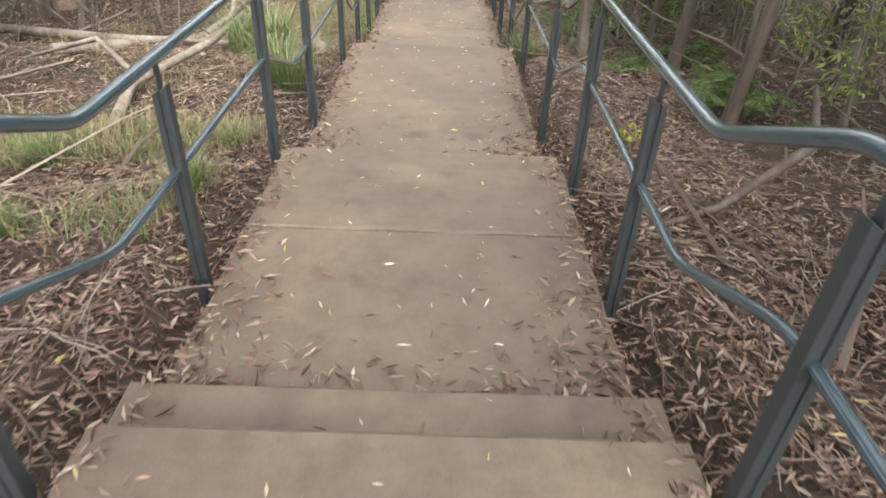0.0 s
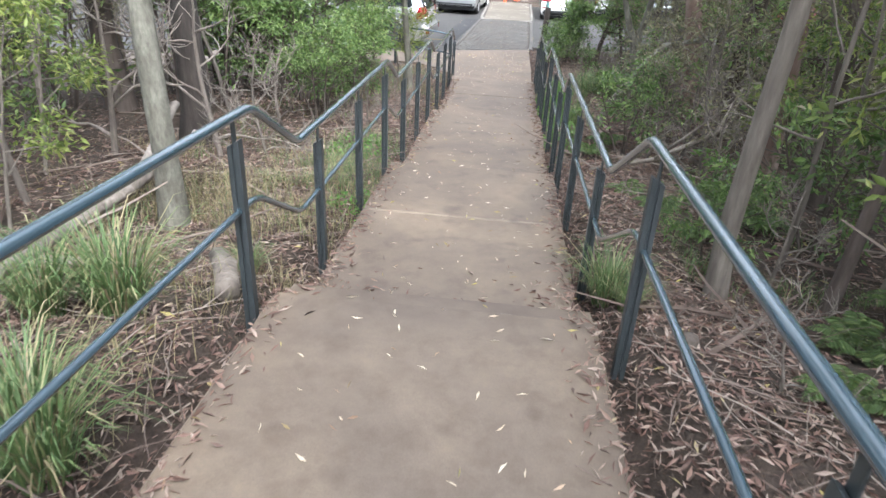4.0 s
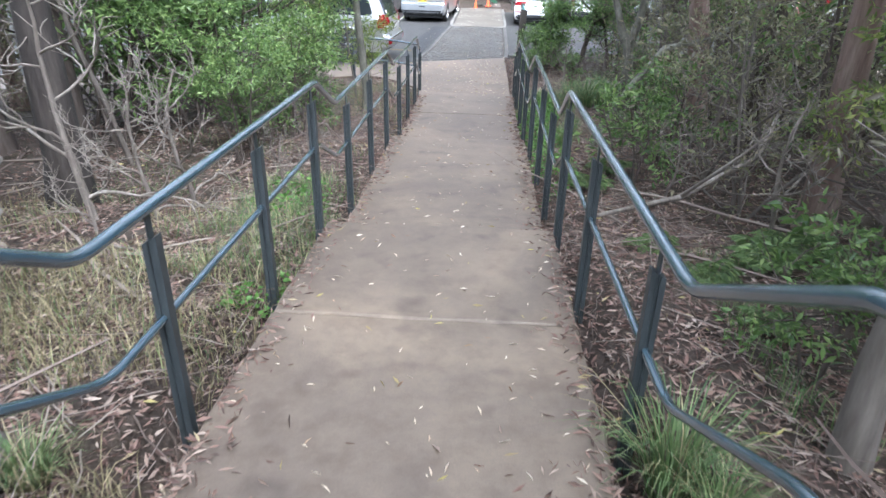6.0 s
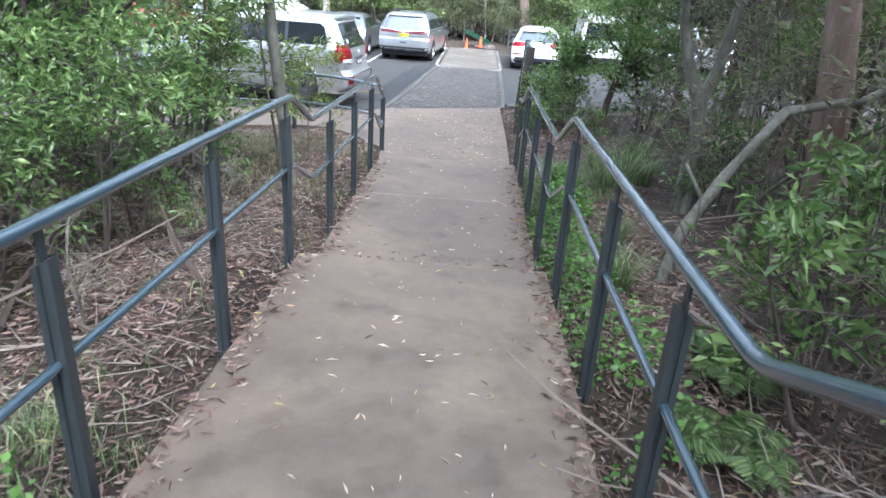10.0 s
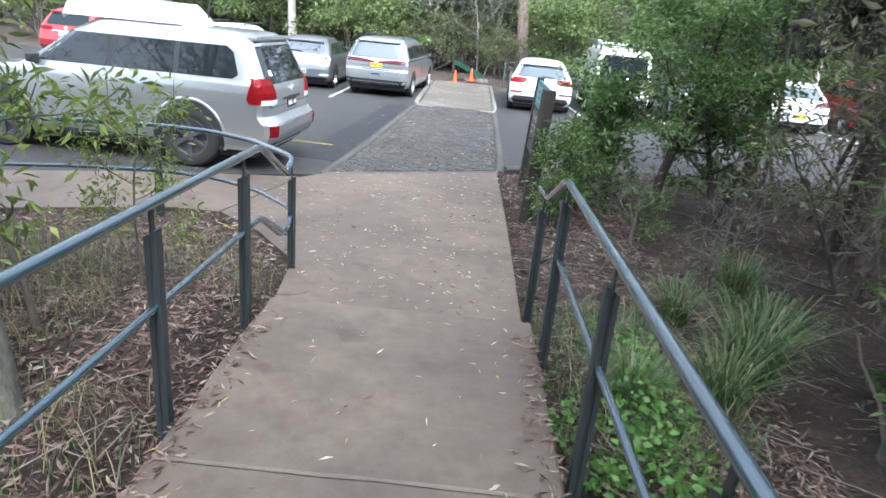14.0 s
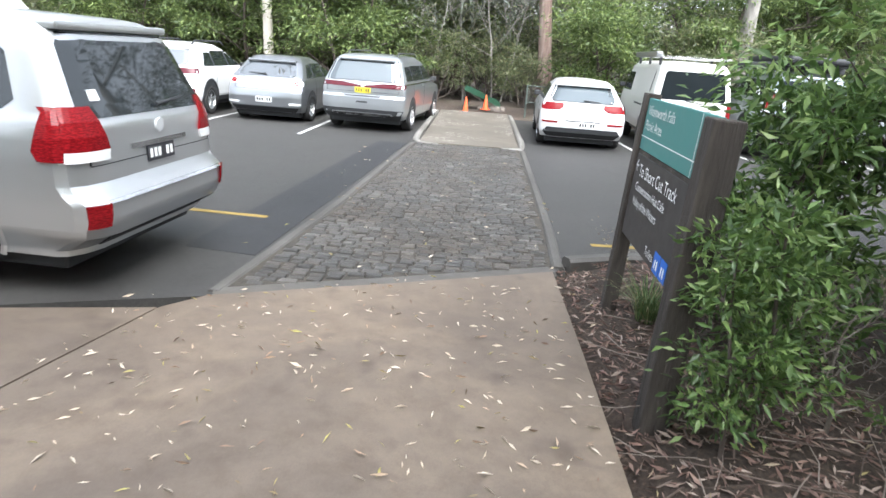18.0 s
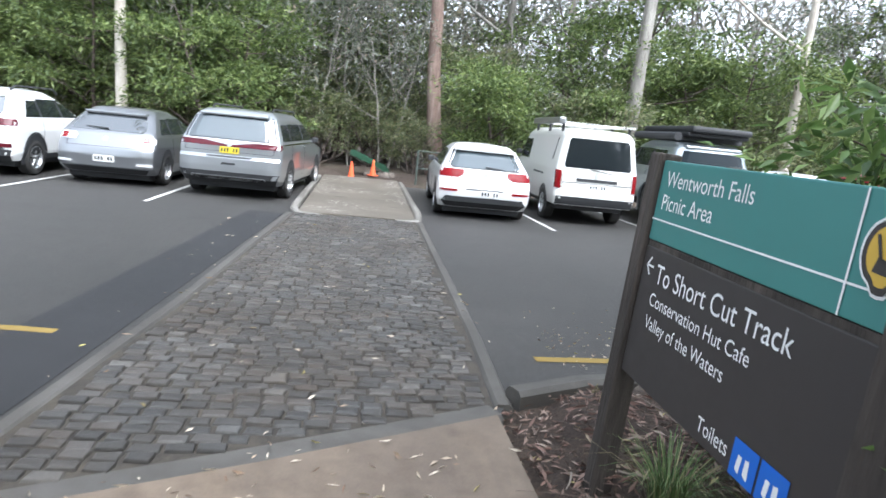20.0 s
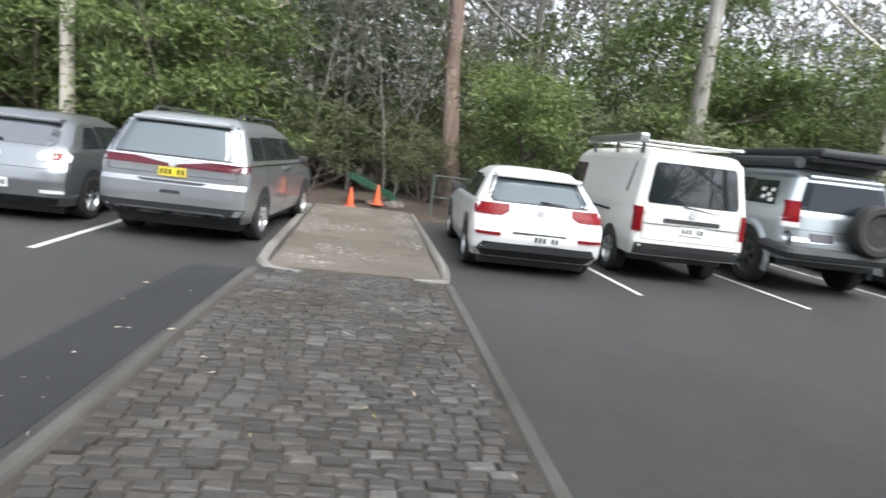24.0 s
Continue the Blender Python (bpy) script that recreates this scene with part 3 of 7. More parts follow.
M["bark_dark"] = bark_material("dark_rough_bark", (0.045, 0.035, 0.03), (0.085, 0.065, 0.055), (0.13, 0.11, 0.095))
M["bark_red"] = bark_material("red_brown_stringy_bark", (0.12, 0.075, 0.06), (0.20, 0.14, 0.115), (0.30, 0.235, 0.20))
M["bark_grey"] = bark_material("grey_mossy_bark", (0.15, 0.135, 0.12), (0.25, 0.235, 0.21), (0.36, 0.345, 0.31))
M["bark_moss"] = bark_material("mossy_grey_green_bark", (0.075, 0.072, 0.058), (0.13, 0.125, 0.10), (0.22, 0.215, 0.18), 5.0, (1, 1, 0.4))
# darkest of the barks, for one shaggy trunk
M["bark_char"] = bark_material("blackish_shaggy_bark", (0.018, 0.015, 0.013), (0.035, 0.028, 0.024), (0.07, 0.058, 0.05), 4.0)
M["bark_twig"] = bark_material("grey_brown_twiggy_bark", (0.09, 0.075, 0.065), (0.15, 0.13, 0.11), (0.23, 0.20, 0.175))
M["bark_pale"] = bark_material("pale_smooth_gum_bark", (0.34, 0.30, 0.25), (0.50, 0.46, 0.40), (0.62, 0.58, 0.52), 1.2, (1, 1, 0.3))
M["deadwood"] = bark_material("weathered_dead_wood", (0.10, 0.082, 0.07), (0.20, 0.172, 0.148), (0.30, 0.27, 0.24), 4.0)
M["leaf_wattle"] = leaf_material("bright_green_foliage", [(0.0, (0.055, 0.084, 0.028)), (0.4, (0.100, 0.145, 0.044)), (0.75, (0.160, 0.215, 0.064)), (1.0, (0.25, 0.31, 0.10))], 0.5, 0.45)
M["leaf_scrub"] = leaf_material("dull_green_scrub_foliage", [(0.0, (0.095, 0.115, 0.058)), (0.4, (0.145, 0.172, 0.082)), (0.8, (0.215, 0.240, 0.115)), (1.0, (0.29, 0.28, 0.16))], 0.36, 0.5)
M["leaf_gum"] = leaf_material("grey_green_gum_leaves", [(0.0, (0.085, 0.098, 0.072)), (0.5, (0.145, 0.160, 0.120)), (0.9, (0.215, 0.222, 0.175)), (1.0, (0.32, 0.25, 0.19))], 0.45, 0.3)
M["leaf_hang"] = leaf_material("dark_drooping_gum_leaves", [(0.0, (0.03, 0.036, 0.028)), (0.6, (0.06, 0.068, 0.05)), (1.0, (0.11, 0.11, 0.08))], 0.4, 0.15)
M["leaf_bush"] = leaf_material("glossy_blue_green_leaves", [(0.0, (0.055, 0.098, 0.032)), (0.4, (0.105, 0.178, 0.050)), (0.8, (0.180, 0.275, 0.082)), (1.0, (0.29, 0.38, 0.14))], 0.30, 0.45)
M["leaf_fresh"] = leaf_material("fresh_light_green_leaves", [(0.0, (0.058, 0.135, 0.024)), (0.5, (0.100, 0.215, 0.040)), (1.0, (0.175, 0.31, 0.070))], 0.5, 0.35)
M["leaf_fern"] = leaf_material("green_fern_fronds", [(0.0, (0.060, 0.098, 0.034)), (0.6, (0.105, 0.165, 0.052)), (1.0, (0.20, 0.26, 0.090))], 0.55, 0.35)
M["grass"] = leaf_material("strappy_green_grass", [(0.0, (0.055, 0.100, 0.034)), (0.5, (0.100, 0.165, 0.054)), (0.8, (0.18, 0.24, 0.092)), (1.0, (0.40, 0.35, 0.20))], 0.55, 0.25)
M["dry_grass"] = leaf_material("dry_straw_grass", [(0.0, (0.12, 0.105, 0.05)), (0.4, (0.20, 0.17, 0.09)), (0.8, (0.31, 0.26, 0.155)), (1.0, (0.12, 0.15, 0.05))], 0.7, 0.2)
M["leaf_olive"] = leaf_material("olive_brown_scrub_leaves", [(0.0, (0.11, 0.095, 0.065)), (0.35, (0.155, 0.145, 0.085)), (0.7, (0.20, 0.205, 0.105)), (1.0, (0.30, 0.26, 0.18))], 0.4, 0.45)
M["leaf_tall"] = leaf_material("mid_green_shrub_leaves", [(0.0, (0.07, 0.125, 0.038)), (0.4, (0.13, 0.215, 0.062)), (0.8, (0.21, 0.31, 0.095)), (1.0, (0.32, 0.42, 0.16))], 0.35, 0.45)
M["leaf_spray"] = leaf_material("yellow_green_spray_leaves", [(0.0, (0.085, 0.125, 0.030)), (0.45, (0.165, 0.225, 0.055)), (0.8, (0.27, 0.33, 0.085)), (1.0, (0.38, 0.40, 0.13))], 0.45, 0.5)
M["yellow_leaf"] = leaf_material("yellow_green_leaves", [(0.0, (0.20, 0.24, 0.03)), (1.0, (0.38, 0.36, 0.05))], 0.5, 0.35)


# ---- plants: builders ----
def leaves_mesh(name, P, D, L, W, mat, rng, fold=0.25, face_up=0.8):
    """Many folded leaves as one mesh: base points P, directions D, lengths L, widths W."""
    n = len(P)
    D = D / np.maximum(np.linalg.norm(D, axis=1, keepdims=True), 1e-9)
    R = rng.normal(size=(n, 3)) + np.array([0, 0, face_up])
    S = np.cross(D, R)
    S /= np.maximum(np.linalg.norm(S, axis=1, keepdims=True), 1e-9)
    N = np.cross(S, D)
    L, W = L[:, None], W[:, None]
    mid = P + D * L * 0.45
    V = np.stack([P, mid + S * W * 0.5 + N * W * fold, P + D * L + N * L * -0.08, mid - S * W * 0.5 + N * W * fold], 1).reshape(-1, 3)
    i = np.arange(n, dtype=np.int32) * 4
    F = np.stack([i, i + 1, i + 2, i, i + 2, i + 3], 1).reshape(-1)
    me = bpy.data.meshes.new(name)
    me.vertices.add(len(V))
    me.vertices.foreach_set("co", V.astype(np.float32).ravel())
    me.loops.add(len(F))
    me.loops.foreach_set("vertex_index", F)
    me.polygons.add(n * 2)
    me.polygons.foreach_set("loop_start", np.arange(n * 2, dtype=np.int32) * 3)
    me.update(calc_edges=True)
    me.validate()
    me.materials.append(mat)
    return me


def blades_mesh(name, P, H, lean, W, mat, rng):
    """Arching strap blades: base points, heights, outward lean vectors, widths."""
    n = len(P)
    up = np.zeros((n, 3))
    up[:, 2] = H
    S = np.stack([-lean[:, 1], lean[:, 0], np.zeros(n)], 1)
    S /= np.maximum(np.linalg.norm(S, axis=1, keepdims=True), 1e-9)
    w = W[:, None]
    a = P
    b = P + up * 0.55 + lean * 0.28
    c = P + up * 0.85 + lean * 0.75
    d = P + up * 0.78 + lean * 1.15
    V = np.stack([a - S * w / 2, a + S * w / 2, b + S * w / 2, b - S * w / 2, c + S * w * 0.35, c - S * w * 0.35, d], 1).reshape(-1, 3)
    i = np.arange(n) * 7
    faces = []
    for k in i.tolist():
        faces += [(k, k + 1, k + 2, k + 3), (k + 3, k + 2, k + 4, k + 5), (k + 5, k + 4, k + 6)]
    me = bpy.data.meshes.new(name)
    me.from_pydata(V.tolist(), [], faces)
    me.materials.append(mat)
    return me


def child_mesh(name, me, parent, label=""):
    ob = new(name, me)
    ob.parent = parent
    if label:
        tagged(ob, label)
    return ob


def grow(bm, rnd, start, direction, length, radius, tips, level, bend=0.25, split=(3, 5), thin=0.55, gnarl=0.15, sides=6, up=0.15):
    """A branch with side branches into bm; the ends go to tips."""
    n = 5 if level > 0 else 3
    pts, rads = [Vector(start)], [radius]
    d = Vector(direction).normalized()
    kids = []
    for i in range(n):
        d = (d + Vector((rnd.uniform(-gnarl, gnarl), rnd.uniform(-gnarl, gnarl), rnd.uniform(-gnarl, gnarl) + up * 0.3))).normalized()
        pts.append(pts[-1] + d * length / n)
        rads.append(radius * (1 - 0.75 * (i + 1) / n) + 0.003)
        if i >= 1:
            kids.append((pts[-1].copy(), d.copy(), rads[-1]))
    tube(bm, pts, rads, max(3, sides - (2 if level < 1 else 0)), cap=False, rnd=rnd)
    if level <= 0:
        tips.append((pts[-1], d))
        tips.append((pts[len(pts) // 2], d))
        return
    for _ in range(rnd.randint(*split)):
        p, dd, r = rnd.choice(kids)
        axis = Vector((rnd.uniform(-1, 1), rnd.uniform(-1, 1), rnd.uniform(-0.3, 1))).normalized()
        nd = (dd * (1 - bend) + axis * (0.55 + bend)).normalized()
        grow(bm, rnd, p, nd, length * rnd.uniform(0.45, 0.7), max(0.004, r * thin), tips, level - 1, bend, split, thin, gnarl, sides - 1, up)
    tips.append((pts[-1], d))


def plant(name, label, category, seed, height, radius, bark, leaf, limb_from=0.35, limbs=8, level=2, leaves=4000, size=0.10, wide=0.03, spread=0.35, droop=0.0, lean=(0, 0), limb_len=0.45, flat=1.0, group="", stems=1, gnarl=0.12, up=0.2, crown_label="", split=(3, 5), layer=0.6, face_up=0.8, pads=0):
    """A tree or shrub: tapered trunk with limbs, and a crown of many small leaves round the twig ends."""
    rnd, rng = random.Random(seed), np.random.default_rng(seed)
    root = tagged(new(name), label, category, group)
    bm = bmesh.new()
    tips = []
    for s in range(stems):
        a = 2 * math.pi * s / max(1, stems) + rnd.uniform(-0.5, 0.5)
        out = 0.0 if stems == 1 else 0.28
        pts, rads = [Vector((0.05 * out * math.cos(a), 0.05 * out * math.sin(a), -0.25))], [radius * 1.35]
        d = Vector((lean[0] + out * math.cos(a), lean[1] + out * math.sin(a), 1)).normalized()
        n = 9
        h = height * rnd.uniform(0.85, 1.05)
        for i in range(n):
            d = (d + Vector((rnd.uniform(-gnarl, gnarl), rnd.uniform(-gnarl, gnarl), 0.05))).normalized()
            pts.append(pts[-1] + d * (h + 0.25) / n)
            rads.append(radius * (1.0 - 0.82 * (i + 1) / n) + 0.004)
        tube(bm, pts, rads, 9 if stems == 1 else 6, cap=False, wobble=0.06, rnd=rnd)
        for k in range(limbs):
            t = limb_from + (1 - limb_from) * (k + rnd.random()) / limbs
            i = min(n - 1, int(t * n))
            p = pts[i].lerp(pts[i + 1], t * n - i)
            a2 = k * 2.4 + rnd.uniform(-0.4, 0.4) + a
            dd = Vector((math.cos(a2), math.sin(a2), rnd.uniform(0.1, 0.8) * flat))
            grow(bm, rnd, p, dd, height * limb_len * (1.15 - t * 0.6) * rnd.uniform(0.7, 1.1), rads[i] * 0.5, tips, level - 1, gnarl=gnarl * 1.4, up=up, split=split)
        tips.append((pts[-1], d))
    part("trunk", bm, bark, root, smooth=True)
    if leaves:
        T = np.array([p[:] for p, _ in tips])
        TD = np.array([d[:] for _, d in tips])
        pick = rng.integers(0, len(T), leaves)
        if pads:
            pick = rng.permutation(len(T))[:pads][rng.integers(0, min(pads, len(T)), leaves)]
        off = rng.normal(size=(leaves, 3)) * spread * np.array([1, 1, layer])
        P = T[pick] + off
        D = TD[pick] * 0.4 + rng.normal(size=(leaves, 3)) * 0.8 + off * 0.6 / max(spread, 0.01)
        D[:, 2] -= droop
        L = size * rng.uniform(0.6, 1.35, leaves)
        child_mesh("crown", leaves_mesh("crown", P, D, L, L * wide / size * rng.uniform(0.8, 1.2, leaves), leaf, rng, 0.25, face_up), root, crown_label)
    return root


def put(ob, x, y, s=1.0, turn=0.0, z=None, tilt=(0, 0)):
    """Stands a thing on the ground."""
    ob.matrix_basis = pose(x, y, ground_z(x, y) if z is None else z, tilt[0], tilt[1], turn) @ Matrix.Scale(s, 4)
    return ob


def again(ob, x, y, s=1.0, turn=0.0, z=None, tilt=(0, 0)):
    m = pose(x, y, ground_z(x, y) if z is None else z, tilt[0], tilt[1], turn) @ Matrix.Scale(s, 4)
    c = copy_thing(ob, Matrix.Identity(4))
    c.matrix_basis = m
    return c


def tuft(seed, n, height, radius, mat, label, category="grass tuft", width=0.008, name="grass_tuft", reach=0.6):
    rng = np.random.default_rng(seed)
    a = rng.uniform(0, 2 * np.pi, n)
    r = radius * np.sqrt(rng.random(n)) * 0.35
    P = np.stack([r * np.cos(a), r * np.sin(a), np.full(n, -0.03)], 1)
    H = height * rng.uniform(0.5, 1.1, n)
    b = a + rng.normal(size=n) * 0.6
    k = reach * H * rng.uniform(0.2, 1.2, n)
    lean = np.stack([np.cos(b) * k, np.sin(b) * k, np.zeros(n)], 1)
    root = tagged(new(name), label, category, "grass tufts")
    w = width * rng.uniform(0.6, 1.3, n)
    dry = rng.random(n) < 0.16
    child_mesh("foliage", blades_mesh("foliage", P[~dry], H[~dry], lean[~dry], w[~dry], mat, rng), root)
    child_mesh("dead_foliage", blades_mesh("dead_foliage", P[dry], H[dry] * 0.9, lean[dry] * 1.2, w[dry] * 0.8, M["dry_grass"], rng), root, "dead straw-coloured blades")
    return root


def fern(seed, fronds, length, label):
    """A fern: arching fronds, each with a rib and paired leaflets."""
    rnd, rng = random.Random(seed), np.random.default_rng(seed)
    root = tagged(new("fern"), label, "fern", "ferns")
    for k in range(fronds):
        a = 2 * math.pi * k / fronds + rnd.uniform(-0.3, 0.3)
        ln = length * rnd.uniform(0.75, 1.1)
        d = Vector((math.cos(a), math.sin(a), 0))
        pts = [Vector((0, 0, 0)) + d * ln * t + Vector((0, 0, ln * (1.5 * t - 1.2 * t * t))) for t in [i / 9 for i in range(10)]]
        bm = bmesh.new()
        tube(bm, pts, [0.005 * (1 - 0.8 * i / 9) for i in range(10)], 4, cap=False)
        fr = part("frond", bm, M["leaf_fern"], root)
        P, D, L = [], [], []
        s = Vector((-d.y, d.x, 0))
        for j in range(44):
            t = 0.12 + 0.86 * j / 43
            i = min(8, int(t * 9))
            p = pts[i].lerp(pts[i + 1], t * 9 - i)
            for sg in (-1, 1):
                P.append(p[:])
                D.append((s * sg + d * 0.35 + Vector((0, 0, -0.25)))[:])
                L.append(ln * 0.26 * math.sin(math.pi * (0.12 + 0.86 * t)) + 0.01)
        L = np.array(L)
        child_mesh("frond_blade", leaves_mesh("frond_blade", np.array(P), np.array(D), L, L * 0.20, M["leaf_fern"], rng), fr)
    return root


# ---- far woods beyond the car park ----
gums = [plant("gum_tree", "tall grey-barked gum tree with a thin open crown", "gum tree", 100 + k, h, r, M[b], M["leaf_gum"], 0.36, 8, 3, 3200, 0.30, 0.065, 0.42, 0.7, limb_len=0.36, group="tall gum trees", gnarl=0.07, up=0.35, split=(3, 5)) for k, (h, r, b) in enumerate(((17, 0.22, "bark_grey"), (20, 0.28, "bark_red"), (15, 0.17, "bark_pale"), (18, 0.24, "bark_grey")))]
wattles = [plant("wattle_tree", "bushy bright green wattle at the edge of the woods", "wattle", 120 + k, h, 0.07, M["bark_dark"], M["leaf_wattle"], 0.2, 11, 2, 9000, 0.165, 0.050, 0.36, 0.35, limb_len=0.40, flat=0.5, group="wattles at the wood's edge", stems=2, up=0.05, layer=0.34, face_up=1.6, pads=58) for k, h in enumerate((4.6, 6.0, 3.8))]
scrubs = [plant("scrub_bush", "dense dull green scrub bush", "bush", 130 + k, h, 0.04, M["bark_dark"], M["leaf_scrub"], 0.1, 7, 2, 2800, 0.15, 0.040, 0.24, 0.1, limb_len=0.5, group="scrub bushes", stems=3, layer=0.45, split=(2, 4), pads=30) for k, h in enumerate((2.6, 3.4))]
bares = [plant("bare_sapling", "thin half-bare grey sapling with fine twigs", "sapling", 140 + k, h, 0.05, M["bark_grey"], M["leaf_gum"], 0.2, 10, 3, 1100, 0.30, 0.07, 0.4, 0.5, limb_len=0.30, group="bare saplings", up=0.45, gnarl=0.11, split=(2, 4)) for k, h in enumerate((9.0, 12.5))]

put(gums[2], -6.7, 43.3, 1.05, 20)
put(gums[1], 2.7, 46.2, 1.0, 130)
put(gums[0], 8.4, 43.2, 1.15, 40)
put(gums[3], 24.5, 43.5, 1.0, 75)
again(gums[2], 13.75, 43.1, 1.0, 210, tilt=(0, 4))
again(gums[0], 5.9, 50.0, 0.9, 200)
again(gums[3], -1.9, 52.0, 1.0, 10)
again(gums[1], -13.0, 48.0, 1.0, 310)
put(wattles[0], -4.3, 43.6, 1.05, 10)
put(wattles[1], -8.0, 45.0, 1.0, 80)
put(wattles[2], 4.4, 43.9, 1.05, 40)
put(scrubs[0], 12.0, 43.0, 1.0, 0)
for x, y, s in ((-1.4, 45.6, 0.8), (0.4, 47.2, 0.9), (1.8, 45.4, 0.7), (-0.4, 50.5, 1.2), (2.3, 49.0, 1.1)):
    again(scrubs[0], x, y, s, x * 90)
put(scrubs[1], 20.5, 38.6, 1.1, 60)
put(bares[0], 1.6, 49.0, 1.0, 0)
put(bares[1], -2.6, 47.5, 1.0, 90)
rw = random.Random(77)
for k in range(13):
    x = -32 + 5.0 * k + rw.uniform(-1.2, 1.2)
    if abs(x) > 3.6:
        again(wattles[k % 3], x, 42.8 + rw.uniform(0, 2.4) + (2.0 if x > 16 or -8.4 < x < -5.2 else 0), rw.uniform(0.6, 1.25), rw.uniform(0, 360))
for k in range(14):
    x = -34 + 5.2 * k + rw.uniform(-1.5, 1.5)
    if abs(x) > 3.4:
        again(scrubs[k % 2], x, 43.2 + rw.uniform(0, 2.2), rw.uniform(0.8, 1.25), rw.uniform(0, 360))
for k in range(22):
    x = -42 + 4.4 * k + rw.uniform(-1.6, 1.6)
    again(gums[rw.choice((0, 0, 1, 2, 3, 3))], x, 48 + rw.uniform(0, 16) + abs(x) * 0.05, rw.uniform(0.75, 1.15), rw.uniform(0, 360), tilt=(rw.uniform(-4, 4), rw.uniform(-5, 5)))
for k in range(46):
    x = -40 + 1.9 * k + rw.uniform(-1.3, 1.3)
    again(bares[k % 2], x, 45.0 + rw.uniform(0, 13), rw.uniform(0.65, 1.25), rw.uniform(0, 360), tilt=(rw.uniform(-7, 7), rw.uniform(-7, 7)))
for k in range(18):
    x = -36 + 4.2 * k + rw.uniform(-1.5, 1.5)
    again((wattles + scrubs)[k % 5], x, 49 + rw.uniform(0, 12), rw.uniform(1.1, 1.7), rw.uniform(0, 360))
for k in range(15):
    x = -17 + 2.7 * k + rw.uniform(-0.9, 0.9)
    if abs(x) > 3:
        again((scrubs + wattles)[(k * 2) % 5], x, 46.0 + rw.uniform(0, 2.5), rw.uniform(1.0, 1.4), rw.uniform(0, 360))
# dense stand behind the end of the concrete
for x, y, s in ((-3.6, 48.6, 1.45), (-6.2, 48.0, 1.5), (-9.4, 47.4, 1.5), (-1.2, 52.4, 1.3), (3.4, 51.6, 1.3), (-12.2, 46.6, 1.4)):
    again(wattles[int(abs(x)) % 3], x, y, s, x * 47 % 360)
for x, y, s in ((-1.6, 46.4, 0.75), (-0.4, 48.2, 0.9), (0.7, 46.6, 0.7), (1.4, 51.0, 1.0), (-2.2, 50.2, 1.0), (0.2, 53.0, 1.1), (2.4, 54.0, 1.1), (-4.4, 46.8, 0.9), (-7.8, 47.0, 1.0)):
    again(bares[int(y) % 2], x, y, s, x * 83 % 360, tilt=(x * 3 % 7 - 3, y * 5 % 9 - 4))
# right-hand side of the car park
for k in range(12):
    t = k / 11
    x, y = 20.2 + 15 * t + rw.uniform(-0.5, 1.5), 38.2 - 9.0 * t + rw.uniform(0.2, 2.2)
    again(scrubs[k % 2], x, y, rw.uniform(1.0, 1.7), rw.uniform(0, 360))
for k in range(10):
    t = k / 9
    x, y = 23 + 20 * t + rw.uniform(-1, 2), 40.5 - 10 * t + rw.uniform(0, 4)
    again((scrubs + wattles)[k % 4], x, y, rw.uniform(1.3, 1.9), rw.uniform(0, 360))
for k in range(9):
    again(gums[k % 4], 22 + 3.2 * k + rw.uniform(-1, 1), 42 - 1.4 * k + rw.uniform(0, 5), rw.uniform(0.8, 1.1), rw.uniform(0, 360))


def far_woods(name, seed, n, spots, label, big=1.0, leaf="leaf_far"):
    """The mass of distant woods: clumps of foliage and thin stems heaped to an uneven skyline."""
    rng = np.random.default_rng(seed)
    P, D, L = [], [], []
    for x, y, h in spots:
        k = int(n * h / 9)
        c = np.array([x, y, PARK - 1.0])
        t = rng.random(k) ** 0.8
        q = c + np.stack([rng.normal(size=k) * 1.9 * (1.1 - 0.5 * t), rng.normal(size=k) * 1.2, t * h], 1)
        P.append(q)
        D.append(rng.normal(size=(k, 3)) + np.array([0, 0, -0.4]))
        L.append(rng.uniform(0.3, 0.85, k))
    P, D, L = np.concatenate(P), np.concatenate(D), np.concatenate(L) * big
    return tagged(new(name, leaves_mesh(name, P, D, L, L * 0.33, M[leaf], rng)), label, "woods", kind="stuff")


# distance haze is put into these greyed leaf colours
M["leaf_far"] = leaf_material("haze_tinted_foliage", [(0.0, (0.075, 0.088, 0.052)), (0.4, (0.125, 0.142, 0.085)), (0.7, (0.175, 0.182, 0.125)), (1.0, (0.26, 0.235, 0.185))], 0.7, 0.4)
rfw = random.Random(6)
far_woods("far_woods", 7, 620, [(-75 + 2.2 * k + rfw.uniform(-1, 1), 64 + rfw.uniform(0, 9) - abs(-75 + 2.2 * k) * 0.12, rfw.uniform(4.0, 8.0)) for k in range(68)], "distant grey-green woods behind the car park")
far_woods("far_woods", 27, 700, [(-12 + 1.5 * k + rfw.uniform(-0.5, 0.5), 55 + rfw.uniform(0, 4), rfw.uniform(7.5, 10.5)) for k in range(12)], "brown-green thicket behind the end of the concrete", 0.8, "leaf_olive")
far_woods("far_woods", 17, 420, [(-95 + 3.0 * k + rfw.uniform(-1, 1), 84 + rfw.uniform(0, 8) - abs(-95 + 3.0 * k) * 0.15, rfw.uniform(4.0, 7.5)) for k in range(64)], "furthest hazy line of woods", 2.2)
far_woods("far_woods", 8, 560, [(34 + rfw.uniform(0, 8) + 0.35 * k, 44 - 2.2 * k, rfw.uniform(7, 12)) for k in range(16)], "distant woods on the far side of the road")
